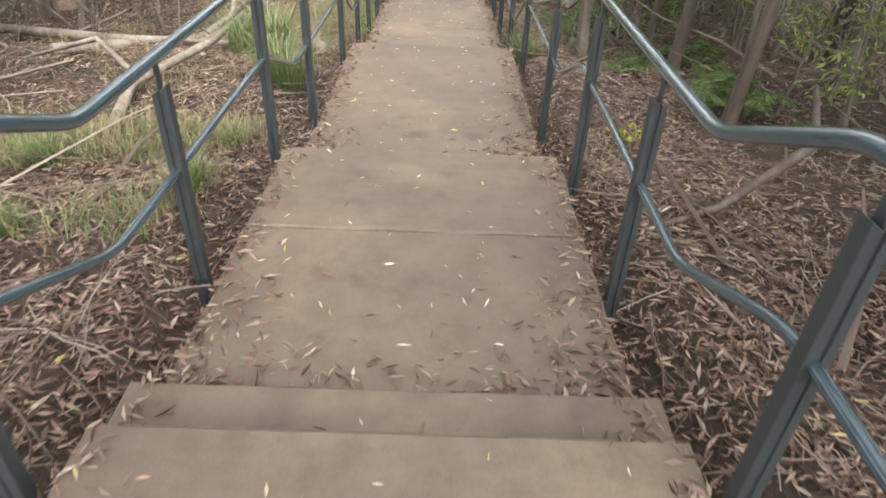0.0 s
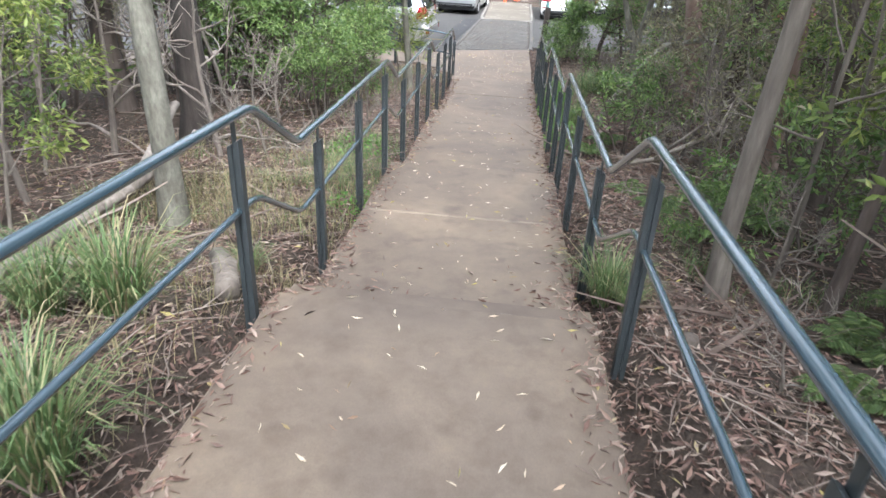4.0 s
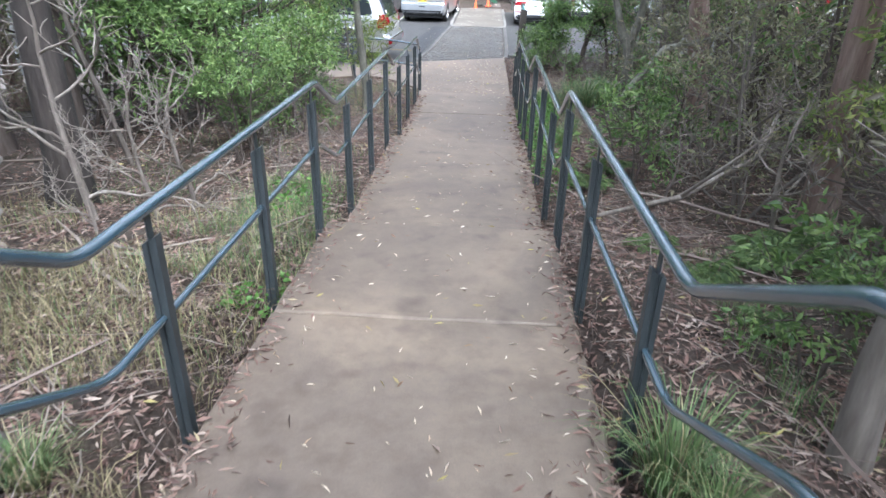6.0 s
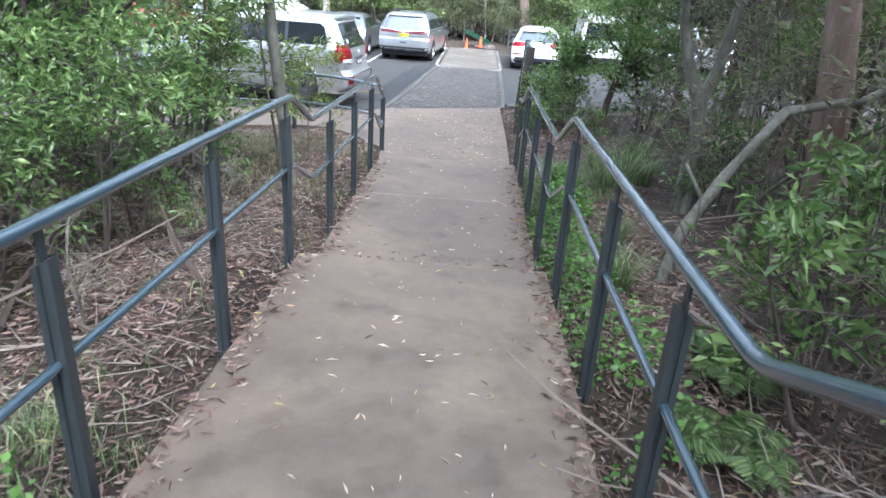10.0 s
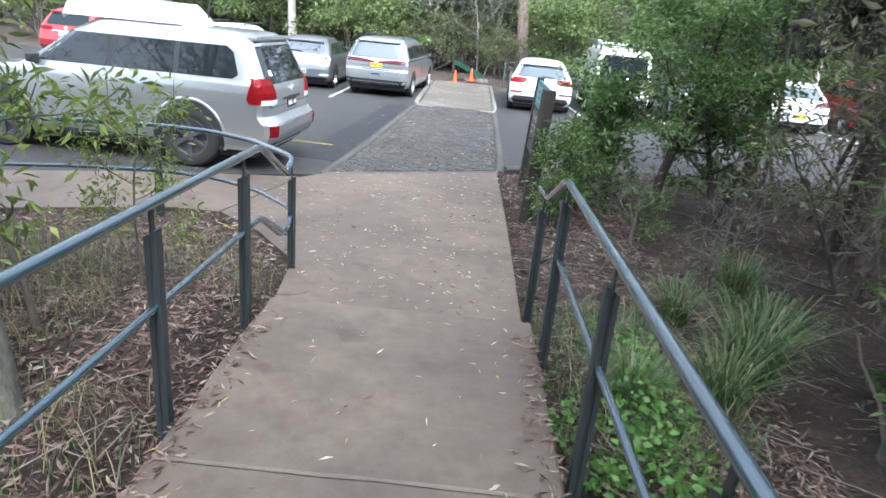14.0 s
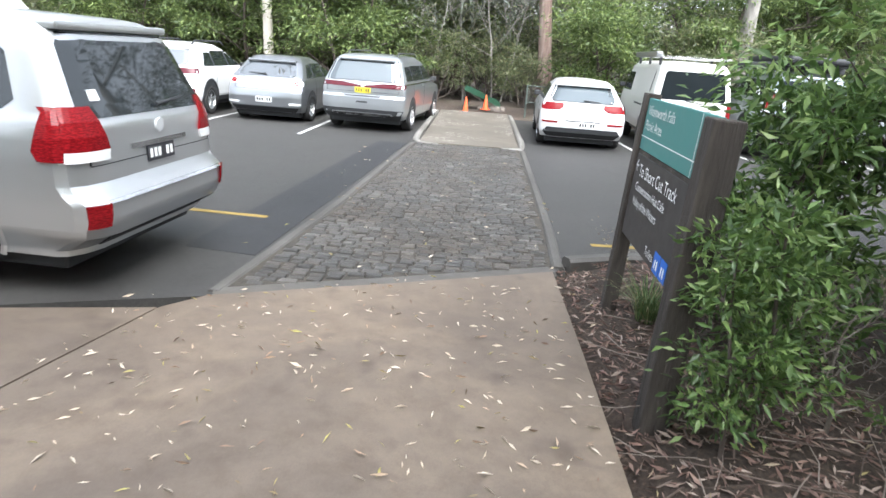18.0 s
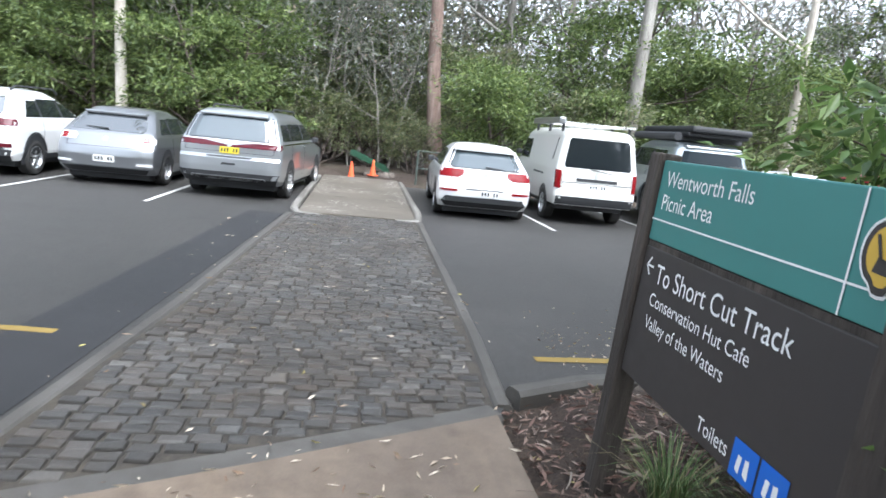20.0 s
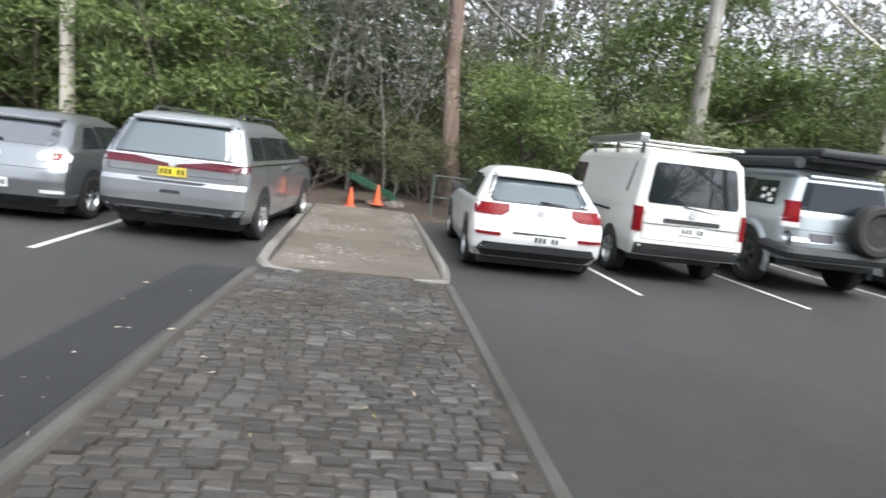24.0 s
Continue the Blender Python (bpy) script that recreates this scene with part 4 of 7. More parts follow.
far_woods("far_woods", 9, 220, [(-26 - rfw.uniform(0, 6), 40 - 2.6 * k, rfw.uniform(5, 10)) for k in range(24)] + [(17 + rfw.uniform(0, 5), 22 - 2.6 * k, rfw.uniform(5, 9)) for k in range(16)], "woods closing both sides of the bushland", 1.0, "leaf_olive")
far_woods("far_woods", 10, 300, [(-30 + 3 * k, -16 + rfw.uniform(-3, 3), rfw.uniform(6, 10)) for k in range(20)], "woods behind the start of the path")


def far_branches(seed, n, label):
    """Fine bare branches and thin crowns of the distant trees, above the lower woods."""
    rng = np.random.default_rng(seed)
    tx, ty = rng.uniform(-55, 60, 150), rng.uniform(56, 80, 150)
    pick = rng.integers(0, 150, n)
    z = rng.uniform(2.5, 15.0, n)
    out = 0.35 + 0.22 * z
    P = np.stack([tx[pick] + rng.normal(size=n) * out * 0.7, ty[pick] + rng.normal(size=n) * 1.5, PARK + z], 1)
    D = np.stack([(P[:, 0] - tx[pick]) * 0.35 + rng.normal(size=n) * 0.25, rng.normal(size=n) * 0.2, np.full(n, 1.0)], 1)
    L = rng.uniform(1.0, 3.6, n)
    ob = tagged(new("far_branches", leaves_mesh("far_branches", P, D, L, 0.05 + 0.012 * L, M["far_twig"], rng)), label, "branches", kind="stuff")
    m = 17000
    pick = rng.integers(0, 150, m)
    crown = rng.integers(0, 5, m)
    cz = 6.0 + ((pick * 7 + crown * 3) % 11) * 0.85
    cx = tx[pick] + (((pick * 13 + crown * 29) % 17) - 8) * 0.33
    P = np.stack([cx + rng.normal(size=m) * 0.7, ty[pick] + rng.normal(size=m), PARK + cz + rng.normal(size=m) * 0.32], 1)
    L = rng.uniform(0.25, 0.6, m)
    tagged(new("far_crowns", leaves_mesh("far_crowns", P, rng.normal(size=(m, 3)) + np.array([0, 0, -0.5]), L, L * 0.4, M["leaf_far"], rng)), "thin grey-green crowns of distant gums", "tree crowns", kind="stuff")
    return ob


# pale greys carry the haze in the branch colour itself
M["far_twig"] = leaf_material("haze_tinted_branches", [(0.0, (0.16, 0.14, 0.125)), (0.6, (0.24, 0.215, 0.195)), (1.0, (0.34, 0.31, 0.28))], 0.8)
far_branches(91, 6500, "fine grey bare branches of distant trees")


# ---- plants beside the path ----
def ground_points(rng, n, x0, x1, y0, y1, keep=None):
    """n random points on the ground within a rectangle, outside the path."""
    x, y = rng.uniform(x0, x1, n), rng.uniform(y0, y1, n)
    ok = (x < XL + 0.0) | (x > XR - 0.0)
    if keep:
        ok &= np.array([keep(a, b) for a, b in zip(x, y)], bool)
    x, y = x[ok], y[ok]
    z = np.array([ground_z(a, b) for a, b in zip(x, y)])
    return np.stack([x, y, z], 1)


def not_paved(x, y):
    """False on the footpath, the car park and the landing."""
    if y > 41.6:
        return True
    if x > 0:
        for (xa, ya), (xb, yb) in zip(NEAR_R, NEAR_R[1:]):
            if xa <= x <= xb:
                return y < ya + (yb - ya) * (x - xa) / (xb - xa) - 0.1
        return y < 27.2
    edge = [(-30, 13.6), (-12, 20.2), (-6.1, 22.55), (-4.2, 23.3), (-2.9, 23.75), (-2.35, 23.75), (-1.75, 23.25), (-1.2, 22.55), (-1.06, 21.3), (0.0, 21.3)]
    for (xa, ya), (xb, yb) in zip(edge, edge[1:]):
        if xa <= x <= xb:
            return y < ya + (yb - ya) * (x - xa) / (xb - xa) - 0.02
    return y < 13


def lying_leaves(name, P, lo, hi, ratio, mat, seed, lift=0.012, flatness=0.35):
    rng = np.random.default_rng(seed)
    n = len(P)
    a = rng.uniform(0, 2 * np.pi, n)
    D = np.stack([np.cos(a), np.sin(a), rng.normal(size=n) * flatness], 1)
    L = rng.uniform(lo, hi, n)
    Q = P - D * L[:, None] * 0.5
    Q[:, 2] = P[:, 2] + lift * rng.random(n) + 0.004
    return new(name, leaves_mesh(name, Q, D, L, L * ratio * rng.uniform(0.7, 1.3, n), mat, rng, 0.18))


rg = np.random.default_rng(11)
near = np.concatenate([ground_points(rg, 42000, -2.6, -0.9, -1, 24, not_paved), ground_points(rg, 34000, 0.9, 2.6, -1, 20, not_paved), ground_points(rg, 7000, 0.9, 2.6, 20, 27.4, not_paved), ground_points(rg, 5000, -3, -0.95, -1, 6, not_paved), ground_points(rg, 5000, 0.9, 3, -1, 6, not_paved), ground_points(rg, 26000, -7, -2.4, -1, 23, not_paved), ground_points(rg, 16000, -4.5, -2.4, 2, 23.5, not_paved), ground_points(rg, 9000, 2.4, 4.6, 2, 19, not_paved), ground_points(rg, 20000, 2.4, 8, -1, 20, not_paved), ground_points(rg, 4000, 2.4, 8, 20, 28, not_paved)])
tagged(lying_leaves("leaf_litter", near, 0.04, 0.105, 0.21, M["litter"], 12, 0.03, 0.3), "thick litter of dry red-brown gum leaves on the ground", "leaf litter", kind="stuff")


# litter that has blown over the slab edges and against the steps
def edge_litter():
    rng = np.random.default_rng(21)
    out = []
    for _ in range(4200):
        y = rng.uniform(-1, 21)
        d = abs(rng.normal()) * 0.09
        x = XL + d if rng.random() < 0.5 else XR - d
        out.append((x, y, path_z(y)))
    for y0, y1, z in TREADS:
        for _ in range(230):
            d = abs(rng.normal()) * 0.16
            x = rng.uniform(XL, XR)
            out.append((x, y1 + 0.02 + d, path_z(y1 + 0.03 + d)))
        for _ in range(60):
            d = abs(rng.normal()) * 0.06
            x = rng.uniform(XL, XR)
            out.append((x, y0 + 0.02 + d, z))
    # drifts in the corners behind the lower steps
    for y0, a in ((1.99, 380), (4.82, 420), (8.76, 160)):
        for _ in range(a):
            d = abs(rng.normal()) * 0.45
            u = abs(rng.normal()) * 0.28
            x = XL + u if rng.random() < 0.45 else XR - u
            out.append((x, y0 + 0.02 + d, path_z(y0 + 0.03 + d)))
    for _ in range(260):
        d = abs(rng.normal()) * 0.12
        out.append((rng.uniform(-1.0, 0.95), 21.32 + d, landing_z(0, 21.4)))
    return np.array(out)


tagged(lying_leaves("leaf_drift", edge_litter(), 0.035, 0.10, 0.21, M["litter"], 22, 0.02, 0.2), "drifts of dry leaves along the slab edges and steps", "leaf litter", kind="stuff")
rp = np.random.default_rng(31)
pp = []
for _ in range(760):
    y = rp.uniform(-1, 21.2)
    pp.append((rp.uniform(XL + 0.05, XR - 0.05), y, path_z(y) + 0.002))
for _ in range(850):
    x, y = rp.uniform(-2.2, 0.92), rp.uniform(21.5, 26.6)
    if y < 26.0 + 0.45 * (x + 1.68) and y > 22.2 - 0.9 * (x + 1.2):
        pp.append((x, y, landing_z(x, y) + 0.003))
for _ in range(120):
    x, y = rp.uniform(-1.9, 1.2), rp.uniform(26.6, 34)
    pp.append((x, y, PARK + 0.03))
tagged(lying_leaves("fallen_leaves", np.array(pp), 0.03, 0.085, 0.2, M["pale_litter"], 32, 0.006, 0.08), "scattered pale narrow leaves lying on the concrete", "fallen leaves", kind="stuff")
ro = np.random.default_rng(33)
op = [(x, y, PARK + 0.006) for x, y in zip(ro.uniform(1.6, 10.5, 1900), ro.normal(28.3, 0.4, 1900)) if y > verge_edge(x) + 0.1]
tagged(lying_leaves("fallen_leaves", np.array(op), 0.01, 0.042, 0.3, M["pale_litter"], 34, 0.006, 0.08), "leaf debris along the kerb on the asphalt", "fallen leaves", kind="stuff")


def twigs(name, n, seed, label, boxes, lo=0.15, hi=0.6, rad=0.004):
    rnd = random.Random(seed)
    bm = bmesh.new()
    k = 0
    while k < n:
        x0, x1, y0, y1 = rnd.choice(boxes)
        x, y = rnd.uniform(x0, x1), rnd.uniform(y0, y1)
        if XL < x < XR or not not_paved(x, y):
            continue
        k += 1
        a, ln = rnd.uniform(0, 2 * math.pi), rnd.uniform(lo, hi)
        p = Vector((x, y, ground_z(x, y) + rnd.uniform(0.01, 0.05)))
        d = Vector((math.cos(a), math.sin(a), rnd.uniform(-0.05, 0.22)))
        pts = [p + d * ln * t + Vector((rnd.uniform(-0.04, 0.04), rnd.uniform(-0.04, 0.04), rnd.uniform(0, 0.02))) * ln for t in (0, 0.35, 0.7, 1)]
        r = rad * rnd.uniform(0.5, 1.8)
        tube(bm, pts, [r, r * 0.9, r * 0.7, r * 0.4], 4, cap=False)
    return tagged(part(name, bm, M["twig"]), label, "twigs", kind="stuff")


twigs("fallen_twigs", 4600, 41, "dead grey-brown twigs lying over the leaf litter", [(-5, -1.1, -1, 23), (1.1, 5, -1, 27), (-2.4, -1.1, 0, 20), (1.1, 2.6, 0, 26)], 0.12, 0.7, 0.0035)
twigs("fallen_sticks", 170, 42, "fallen pale sticks under the scrub", [(-6, -1.5, 2, 20), (1.6, 7, 2, 26)], 0.8, 2.2, 0.012)


def logpart(name, pts, rads, mat, label, branches=()):
    bm = bmesh.new()
    tube(bm, pts, rads, 9, wobble=0.08, rnd=random.Random(len(pts)))
    log = tagged(part(name, bm, mat, smooth=True), label, "log")
    for bp, br in branches:
        bm = bmesh.new()
        tube(bm, bp, br, 6, rnd=random.Random(3))
        part("side_branch", bm, mat, log, smooth=True)
    return log


def gz(x, y, h=0.0):
    return (x, y, ground_z(x, y) + h)


logpart("fallen_log", [gz(-2.7, 5.3, 0.08), gz(-2.95, 6.3, 0.14), gz(-2.55, 7.6, 0.22), gz(-2.45, 8.6, 0.5)], [0.055, 0.05, 0.045, 0.03], M["deadwood"], "weathered fallen log lying in dry grass", [([gz(-2.9, 6.4, 0.14), gz(-3.5, 6.9, 0.35), gz(-4.2, 6.7, 0.3)], [0.035, 0.03, 0.012])])
logpart("fallen_log", [gz(-4.3, 7.4, 0.1), gz(-3.3, 9.3, 0.12), gz(-3.1, 10.2, 0.3), gz(-3.3, 11.6, 0.75)], [0.065, 0.06, 0.05, 0.04], M["deadwood"], "pale broken branch leaning up from the litter", [([gz(-3.1, 10.2, 0.3), gz(-2.7, 10.5, 0.6), gz(-2.65, 10.7, 0.75)], [0.045, 0.04, 0.035])])
logpart("fallen_log", [gz(-6.0, 9.0, 0.1), gz(-4.0, 8.3, 0.12), gz(-2.3, 8.9, 0.1)], [0.07, 0.06, 0.03], M["deadwood"], "thin dead branch lying across the leaf litter")
logpart("fallen_branch", [gz(1.25, 3.55, 0.05), gz(1.9, 3.75, 0.12), gz(2.7, 4.3, 0.5), gz(3.1, 5.2, 0.8)], [0.02, 0.03, 0.035, 0.02], M["bark_dark"], "dark bent branch beside the handrail")
logpart("fallen_branch", [gz(1.5, 13.2, 0.15), gz(2.4, 13.6, 0.35), gz(3.3, 14.1, 0.75), gz(3.6, 14.4, 1.3)], [0.02, 0.03, 0.03, 0.015], M["deadwood"], "pale dead branch propped in the scrub", [([gz(2.4, 13.6, 0.35), gz(2.8, 13.3, 0.9), gz(3.2, 13.3, 1.3)], [0.02, 0.015, 0.006])])
logpart("leaning_branch", [gz(2.05, 17.3, -0.1), gz(2.35, 17.8, 0.45), gz(2.75, 18.1, 0.95), gz(3.3, 18.4, 1.5), gz(4.1, 18.5, 1.65), gz(5.0, 18.9, 2.2)], [0.06, 0.055, 0.05, 0.05, 0.04, 0.02], M["bark_moss"], "lichen-spotted pale branch leaning beside the rail", [([gz(2.55, 17.95, 0.7), gz(2.4, 18.1, 0.95), gz(2.38, 18.15, 1.0)], [0.025, 0.02, 0.014])])
dead = plant("dead_shrub", "pale gnarled dead shrub with bare branches", "dead shrub", 201, 2.1, 0.035, M["deadwood"], M["leaf_gum"], 0.15, 7, 3, 0, limb_len=0.5, gnarl=0.3, group="dead shrubs", split=(3, 4))
put(dead, -3.3, 12.7, 1.1, 30)
again(dead, -4.5, 12.0, 1.15, 200)
again(dead, -2.75, 13.4, 0.8, 120)
again(dead, 3.0, 12.9, 0.75, 100)
again(dead, 3.2, 23.6, 0.5, 160)
again(dead, 2.4, 23.9, 0.5, 300)
again(dead, 4.6, 17.0, 0.7, 60)
for x, y, s in ((3.8, 24.5, 0.6), (2.9, 22.9, 0.45), (4.4, 23.3, 0.6), (2.2, 24.9, 0.4), (-2.3, 17.8, 0.5), (-3.0, 16.6, 0.6), (-1.9, 13.9, 0.4), (-2.0, 15.3, 0.4), (-1.8, 16.8, 0.35), (2.4, 14.2, 0.5), (2.7, 10.1, 0.5), (3.6, 6.6, 0.6), (-3.6, 4.4, 0.6), (-4.8, 5.6, 0.7), (2.0, 8.0, 0.35), (-2.6, 11.6, 0.45)):
    again(dead, x, y, s, (x * 97 + y * 23) % 360)
again(dead, -5.0, 7.5, 0.8, 10)
again(dead, -2.7, 12.7, 0.7, 40)
again(dead, 4.2, 5.6, 0.8, 250)

# single trees near the path: x, y, height, radius, bark, lean, seed
NEAR_TREES = [
    (-3.95, 13.2, 7.0, 0.21, "bark_char", (0.02, 0.0), 330, "dark shaggy trunk among pale dead branches"),
    (-2.65, 10.07, 8.0, 0.115, "bark_moss", (0.02, 0.0), 301, "red-brown stringybark trunk standing in dry grass"),
    (-1.92, 19.6, 6.0, 0.085, "bark_moss", (-0.03, 0.0), 302, "grey mossy tree leaning over the handrail"),
    (-3.05, 20.0, 7.0, 0.065, "bark_moss", (0.02, 0.0), 303, "slim dark tree beside the footpath"),
    (-3.6, 18.2, 5.5, 0.05, "bark_dark", (0.1, -0.03), 304, "thin dark sapling in the scrub"),
    (-5.2, 15.5, 8.0, 0.14, "bark_dark", (0.0, 0.0), 305, "dark rough-barked tree in the scrub"),
    (-6.2, 11.2, 8.0, 0.16, "bark_red", (0.0, 0.0), 306, "brown gum trunk behind dead branches"),
    (-5.0, 4.6, 7.0, 0.09, "bark_moss", (0.03, 0.03), 307, "slim grey tree among fallen sticks"),
    (3.0, 8.3, 6.0, 0.085, "bark_dark", (0.22, 0.05), 309, "leaning dark tree above green ferns"),
    (3.1, 9.8, 6.0, 0.06, "bark_dark", (0.12, 0.05), 310, "thin leaning tree in the scrub"),
    (2.2, 9.75, 8.0, 0.085, "bark_twig", (0.0, 0.0), 311, "slim grey-brown trunk close to the path"),
    (4.5, 17.3, 8.0, 0.17, "bark_dark", (0.0, 0.0), 312, "dark thick trunk in shade"),
    (3.95, 13.8, 9.0, 0.17, "bark_red", (0.02, 0.0), 313, "thick red-brown trunk in shade"),
    (4.35, 12.9, 8.0, 0.12, "bark_dark", (0.0, 0.0), 314, "dark trunk in the scrub"),
    (4.2, 18.9, 9.0, 0.21, "bark_red", (0.0, 0.0), 315, "thick rough red-brown trunk beside the path"),
    (5.15, 24.45, 8.0, 0.19, "bark_dark", (0.06, 0.0), 316, "dark twisted tree with a thick base"),
    (4.6, 21.3, 6.5, 0.06, "bark_red", (0.15, 0.0), 317, "leaning brown pole tree"),
    (5.6, 20.2, 8.0, 0.12, "bark_dark", (0.0, 0.05), 318, "dark slim tree in dense scrub"),
    (5.6, 22.6, 7.0, 0.07, "bark_dark", (-0.05, 0.0), 319, "thin dark scrub tree"),
    (2.9, 6.1, 6.0, 0.07, "bark_dark", (0.1, 0.1), 320, "slim dark tree over ferns"),
    (4.2, 3.9, 7.0, 0.12, "bark_dark", (0.05, 0.0), 321, "dark tree in the fern scrub"),
    (5.0, 27.05, 7.0, 0.12, "bark_dark", (0.0, 0.0), 331, "dark trunk standing on the verge"),
    (6.3, 26.2, 7.0, 0.13, "bark_pale", (0.03, 0.0), 322, "pale peeling gum trunk on the verge"),
]
for x, y, h, r, b, ln, sd, lab in NEAR_TREES:
    t = plant("scrub_tree", lab, "tree", sd, h, r, M[b], M["leaf_scrub"], 0.38 if y > 15 else 0.52, 8, 2, 4400 if y > 15 else 2600, 0.095, 0.027, 0.22, 0.25, lean=ln, limb_len=0.33, group="scrub trees", gnarl=0.09)
    put(t, x, y)

# forked mossy tree
forked = tagged(new("forked_tree"), "forked grey tree with a mossy trunk in the scrub", "tree")
bm = bmesh.new()
tips = []
rf = random.Random(9)
tube(bm, [(0, 0, -0.3), (0.02, 0, 0.4), (0.05, 0.03, 1.0), (0.0, 0.05, 1.5)], [0.15, 0.12, 0.10, 0.105], 10, cap=False, wobble=0.06, rnd=rf)
tube(bm, [(0.0, 0.05, 1.45), (-0.18, 0.08, 1.8), (-0.38, 0.1, 2.4), (-0.55, 0.0, 3.4), (-0.6, 0.1, 4.8)], [0.09, 0.075, 0.06, 0.05, 0.02], 8, cap=False, rnd=rf)
tube(bm, [(0.0, 0.05, 1.45), (0.14, 0.05, 1.9), (0.24, 0.1, 2.5), (0.30, 0.2, 3.4), (0.5, 0.2, 4.9)], [0.09, 0.08, 0.065, 0.05, 0.02], 8, cap=False, rnd=rf)
for k in range(14):
    z = 2.6 + 0.16 * k
    sx = -0.5 if k % 2 else 0.3
    grow(bm, rf, (sx, 0.1, z), (rf.uniform(-1, 1), rf.uniform(-1, 1), 0.4), 1.3, 0.022, tips, 1)
part("trunk", bm, M["bark_moss"], forked, smooth=True)
rl = np.random.default_rng(5)
T = np.array([p[:] for p, _ in tips])
pk = rl.integers(0, len(T), 4200)
P = T[pk] + rl.normal(size=(4200, 3)) * 0.28
Lf = rl.uniform(0.05, 0.12, 4200)
child_mesh("crown", leaves_mesh("crown", P, rl.normal(size=(4200, 3)), Lf, Lf * 0.3, M["leaf_wattle"], rl), forked)
put(forked, 3.07, 20.1, 0.95, 0)

# leafy bushes
bush = plant("leafy_bush", "tall glossy green leafy bush behind the park sign", "bush", 401, 4.3, 0.085, M["bark_dark"], M["leaf_tall"], 0.28, 15, 2, 8500, 0.115, 0.034, 0.20, 0.45, limb_len=0.29, flat=0.5, stems=1, group="leafy bushes", layer=0.45, pads=64)
put(bush, 2.95, 25.3, 0.88, 15)
again(bush, 3.7, 25.1, 0.62, 140)
again(bush, 6.8, 24.6, 1.0, 70)
low_bush = plant("low_bush", "low green leafy shrub at the path edge", "shrub", 402, 1.5, 0.02, M["bark_dark"], M["leaf_bush"], 0.3, 8, 2, 1050, 0.11, 0.038, 0.11, 0.2, limb_len=0.5, flat=0.6, stems=3, group="low shrubs", split=(2, 4), pads=26)
put(low_bush, -2.9, 15.8, 0.7, 0)
for x, y, s in ((-2.6, 17.1, 0.75), (-3.9, 16.4, 1.3), (-2.9, 18.6, 0.9), (-4.3, 19.4, 1.3), (-3.2, 20.2, 0.6), (-5.2, 17.6, 1.6), (-5.6, 20.6, 1.4), (-6.5, 22.0, 1.1), (2.2, 14.9, 0.8), (2.9, 16.2, 1.0), (3.4, 10.9, 0.9), (2.3, 10.4, 0.6), (3.5, 20.1, 0.8), (2.6, 24.2, 0.45), (3.9, 25.5, 0.9), (-6.4, 13.4, 1.3), (5.3, 16.4, 1.4)):
    again(low_bush, x, y, s, (x * 77 + y * 31) % 360)
tall_bush = plant("tall_shrub", "tall open shrub with large fresh green leaves", "shrub", 406, 3.4, 0.03, M["bark_dark"], M["leaf_tall"], 0.42, 9, 2, 3000, 0.13, 0.042, 0.19, 0.3, limb_len=0.40, flat=0.5, stems=3, group="tall shrubs", split=(2, 4), pads=36)
put(tall_bush, -3.7, 17.3, 1.0, 40)
for x, y, s in ((-2.7, 15.0, 0.52), (-2.6, 16.6, 0.58), (-4.7, 18.6, 1.1), (-3.2, 19.4, 0.7), (-4.6, 15.4, 0.9), (-5.8, 16.6, 1.2), (-5.6, 20.4, 0.9), (-6.9, 14.8, 1.2), (4.9, 15.6, 1.1), (4.1, 8.9, 0.8), (5.2, 21.4, 0.9)):
    again(tall_bush, x, y, s, (x * 61 + y * 37) % 360)
for x, y, s in ((3.9, 2.5, 0.6), (3.0, 1.2, 0.7), (3.9, 0.6, 1.0)):
    again(low_bush, x, y, s, (x * 77 + y * 31) % 360)
spray = plant("bright_sapling", "slender sapling with bright yellow-green leaf sprays", "sapling", 408, 2.9, 0.022, M["bark_twig"], M["leaf_spray"], 0.3, 9, 2, 1500, 0.10, 0.03, 0.13, 0.45, limb_len=0.3, flat=0.5, stems=1, group="bright saplings", split=(2, 3), layer=0.5)
put(spray, 3.1, 8.6, 1.0, 20)
for x, y, s in ((3.7, 10.2, 1.2), (4.5, 7.2, 1.1), (3.9, 12.6, 0.9), (4.9, 10.6, 1.3), (-3.6, 9.2, 0.7), (-4.6, 11.0, 0.9), (-5.4, 8.2, 1.0), (-2.3, 20.5, 1.0), (-2.75, 19.2, 0.8), (-2.2, 21.6, 0.55), (-3.4, 21.2, 0.9), (5.6, 5.0, 1.1), (4.0, 5.9, 0.8), (-4.2, 5.6, 0.7)):
    again(spray, x, y, s, (x * 83 + y * 41) % 360)
sign_shrub = plant("narrow_shrub", "narrow leafy shrub growing up behind the sign board", "shrub", 407, 1.75, 0.016, M["bark_dark"], M["leaf_bush"], 0.2, 9, 2, 1300, 0.085, 0.028, 0.09, 0.3, limb_len=0.17, flat=0.8, stems=1, group="narrow shrubs")
put(sign_shrub, 2.02, 25.3, 1.12, 0)
for x, y, s in ((2.05, 25.95, 1.15), (2.15, 26.3, 1.0), (2.35, 25.55, 1.2), (1.75, 24.75, 0.85), (1.5, 24.5, 0.75)):
    again(sign_shrub, x, y, s, x * 300)
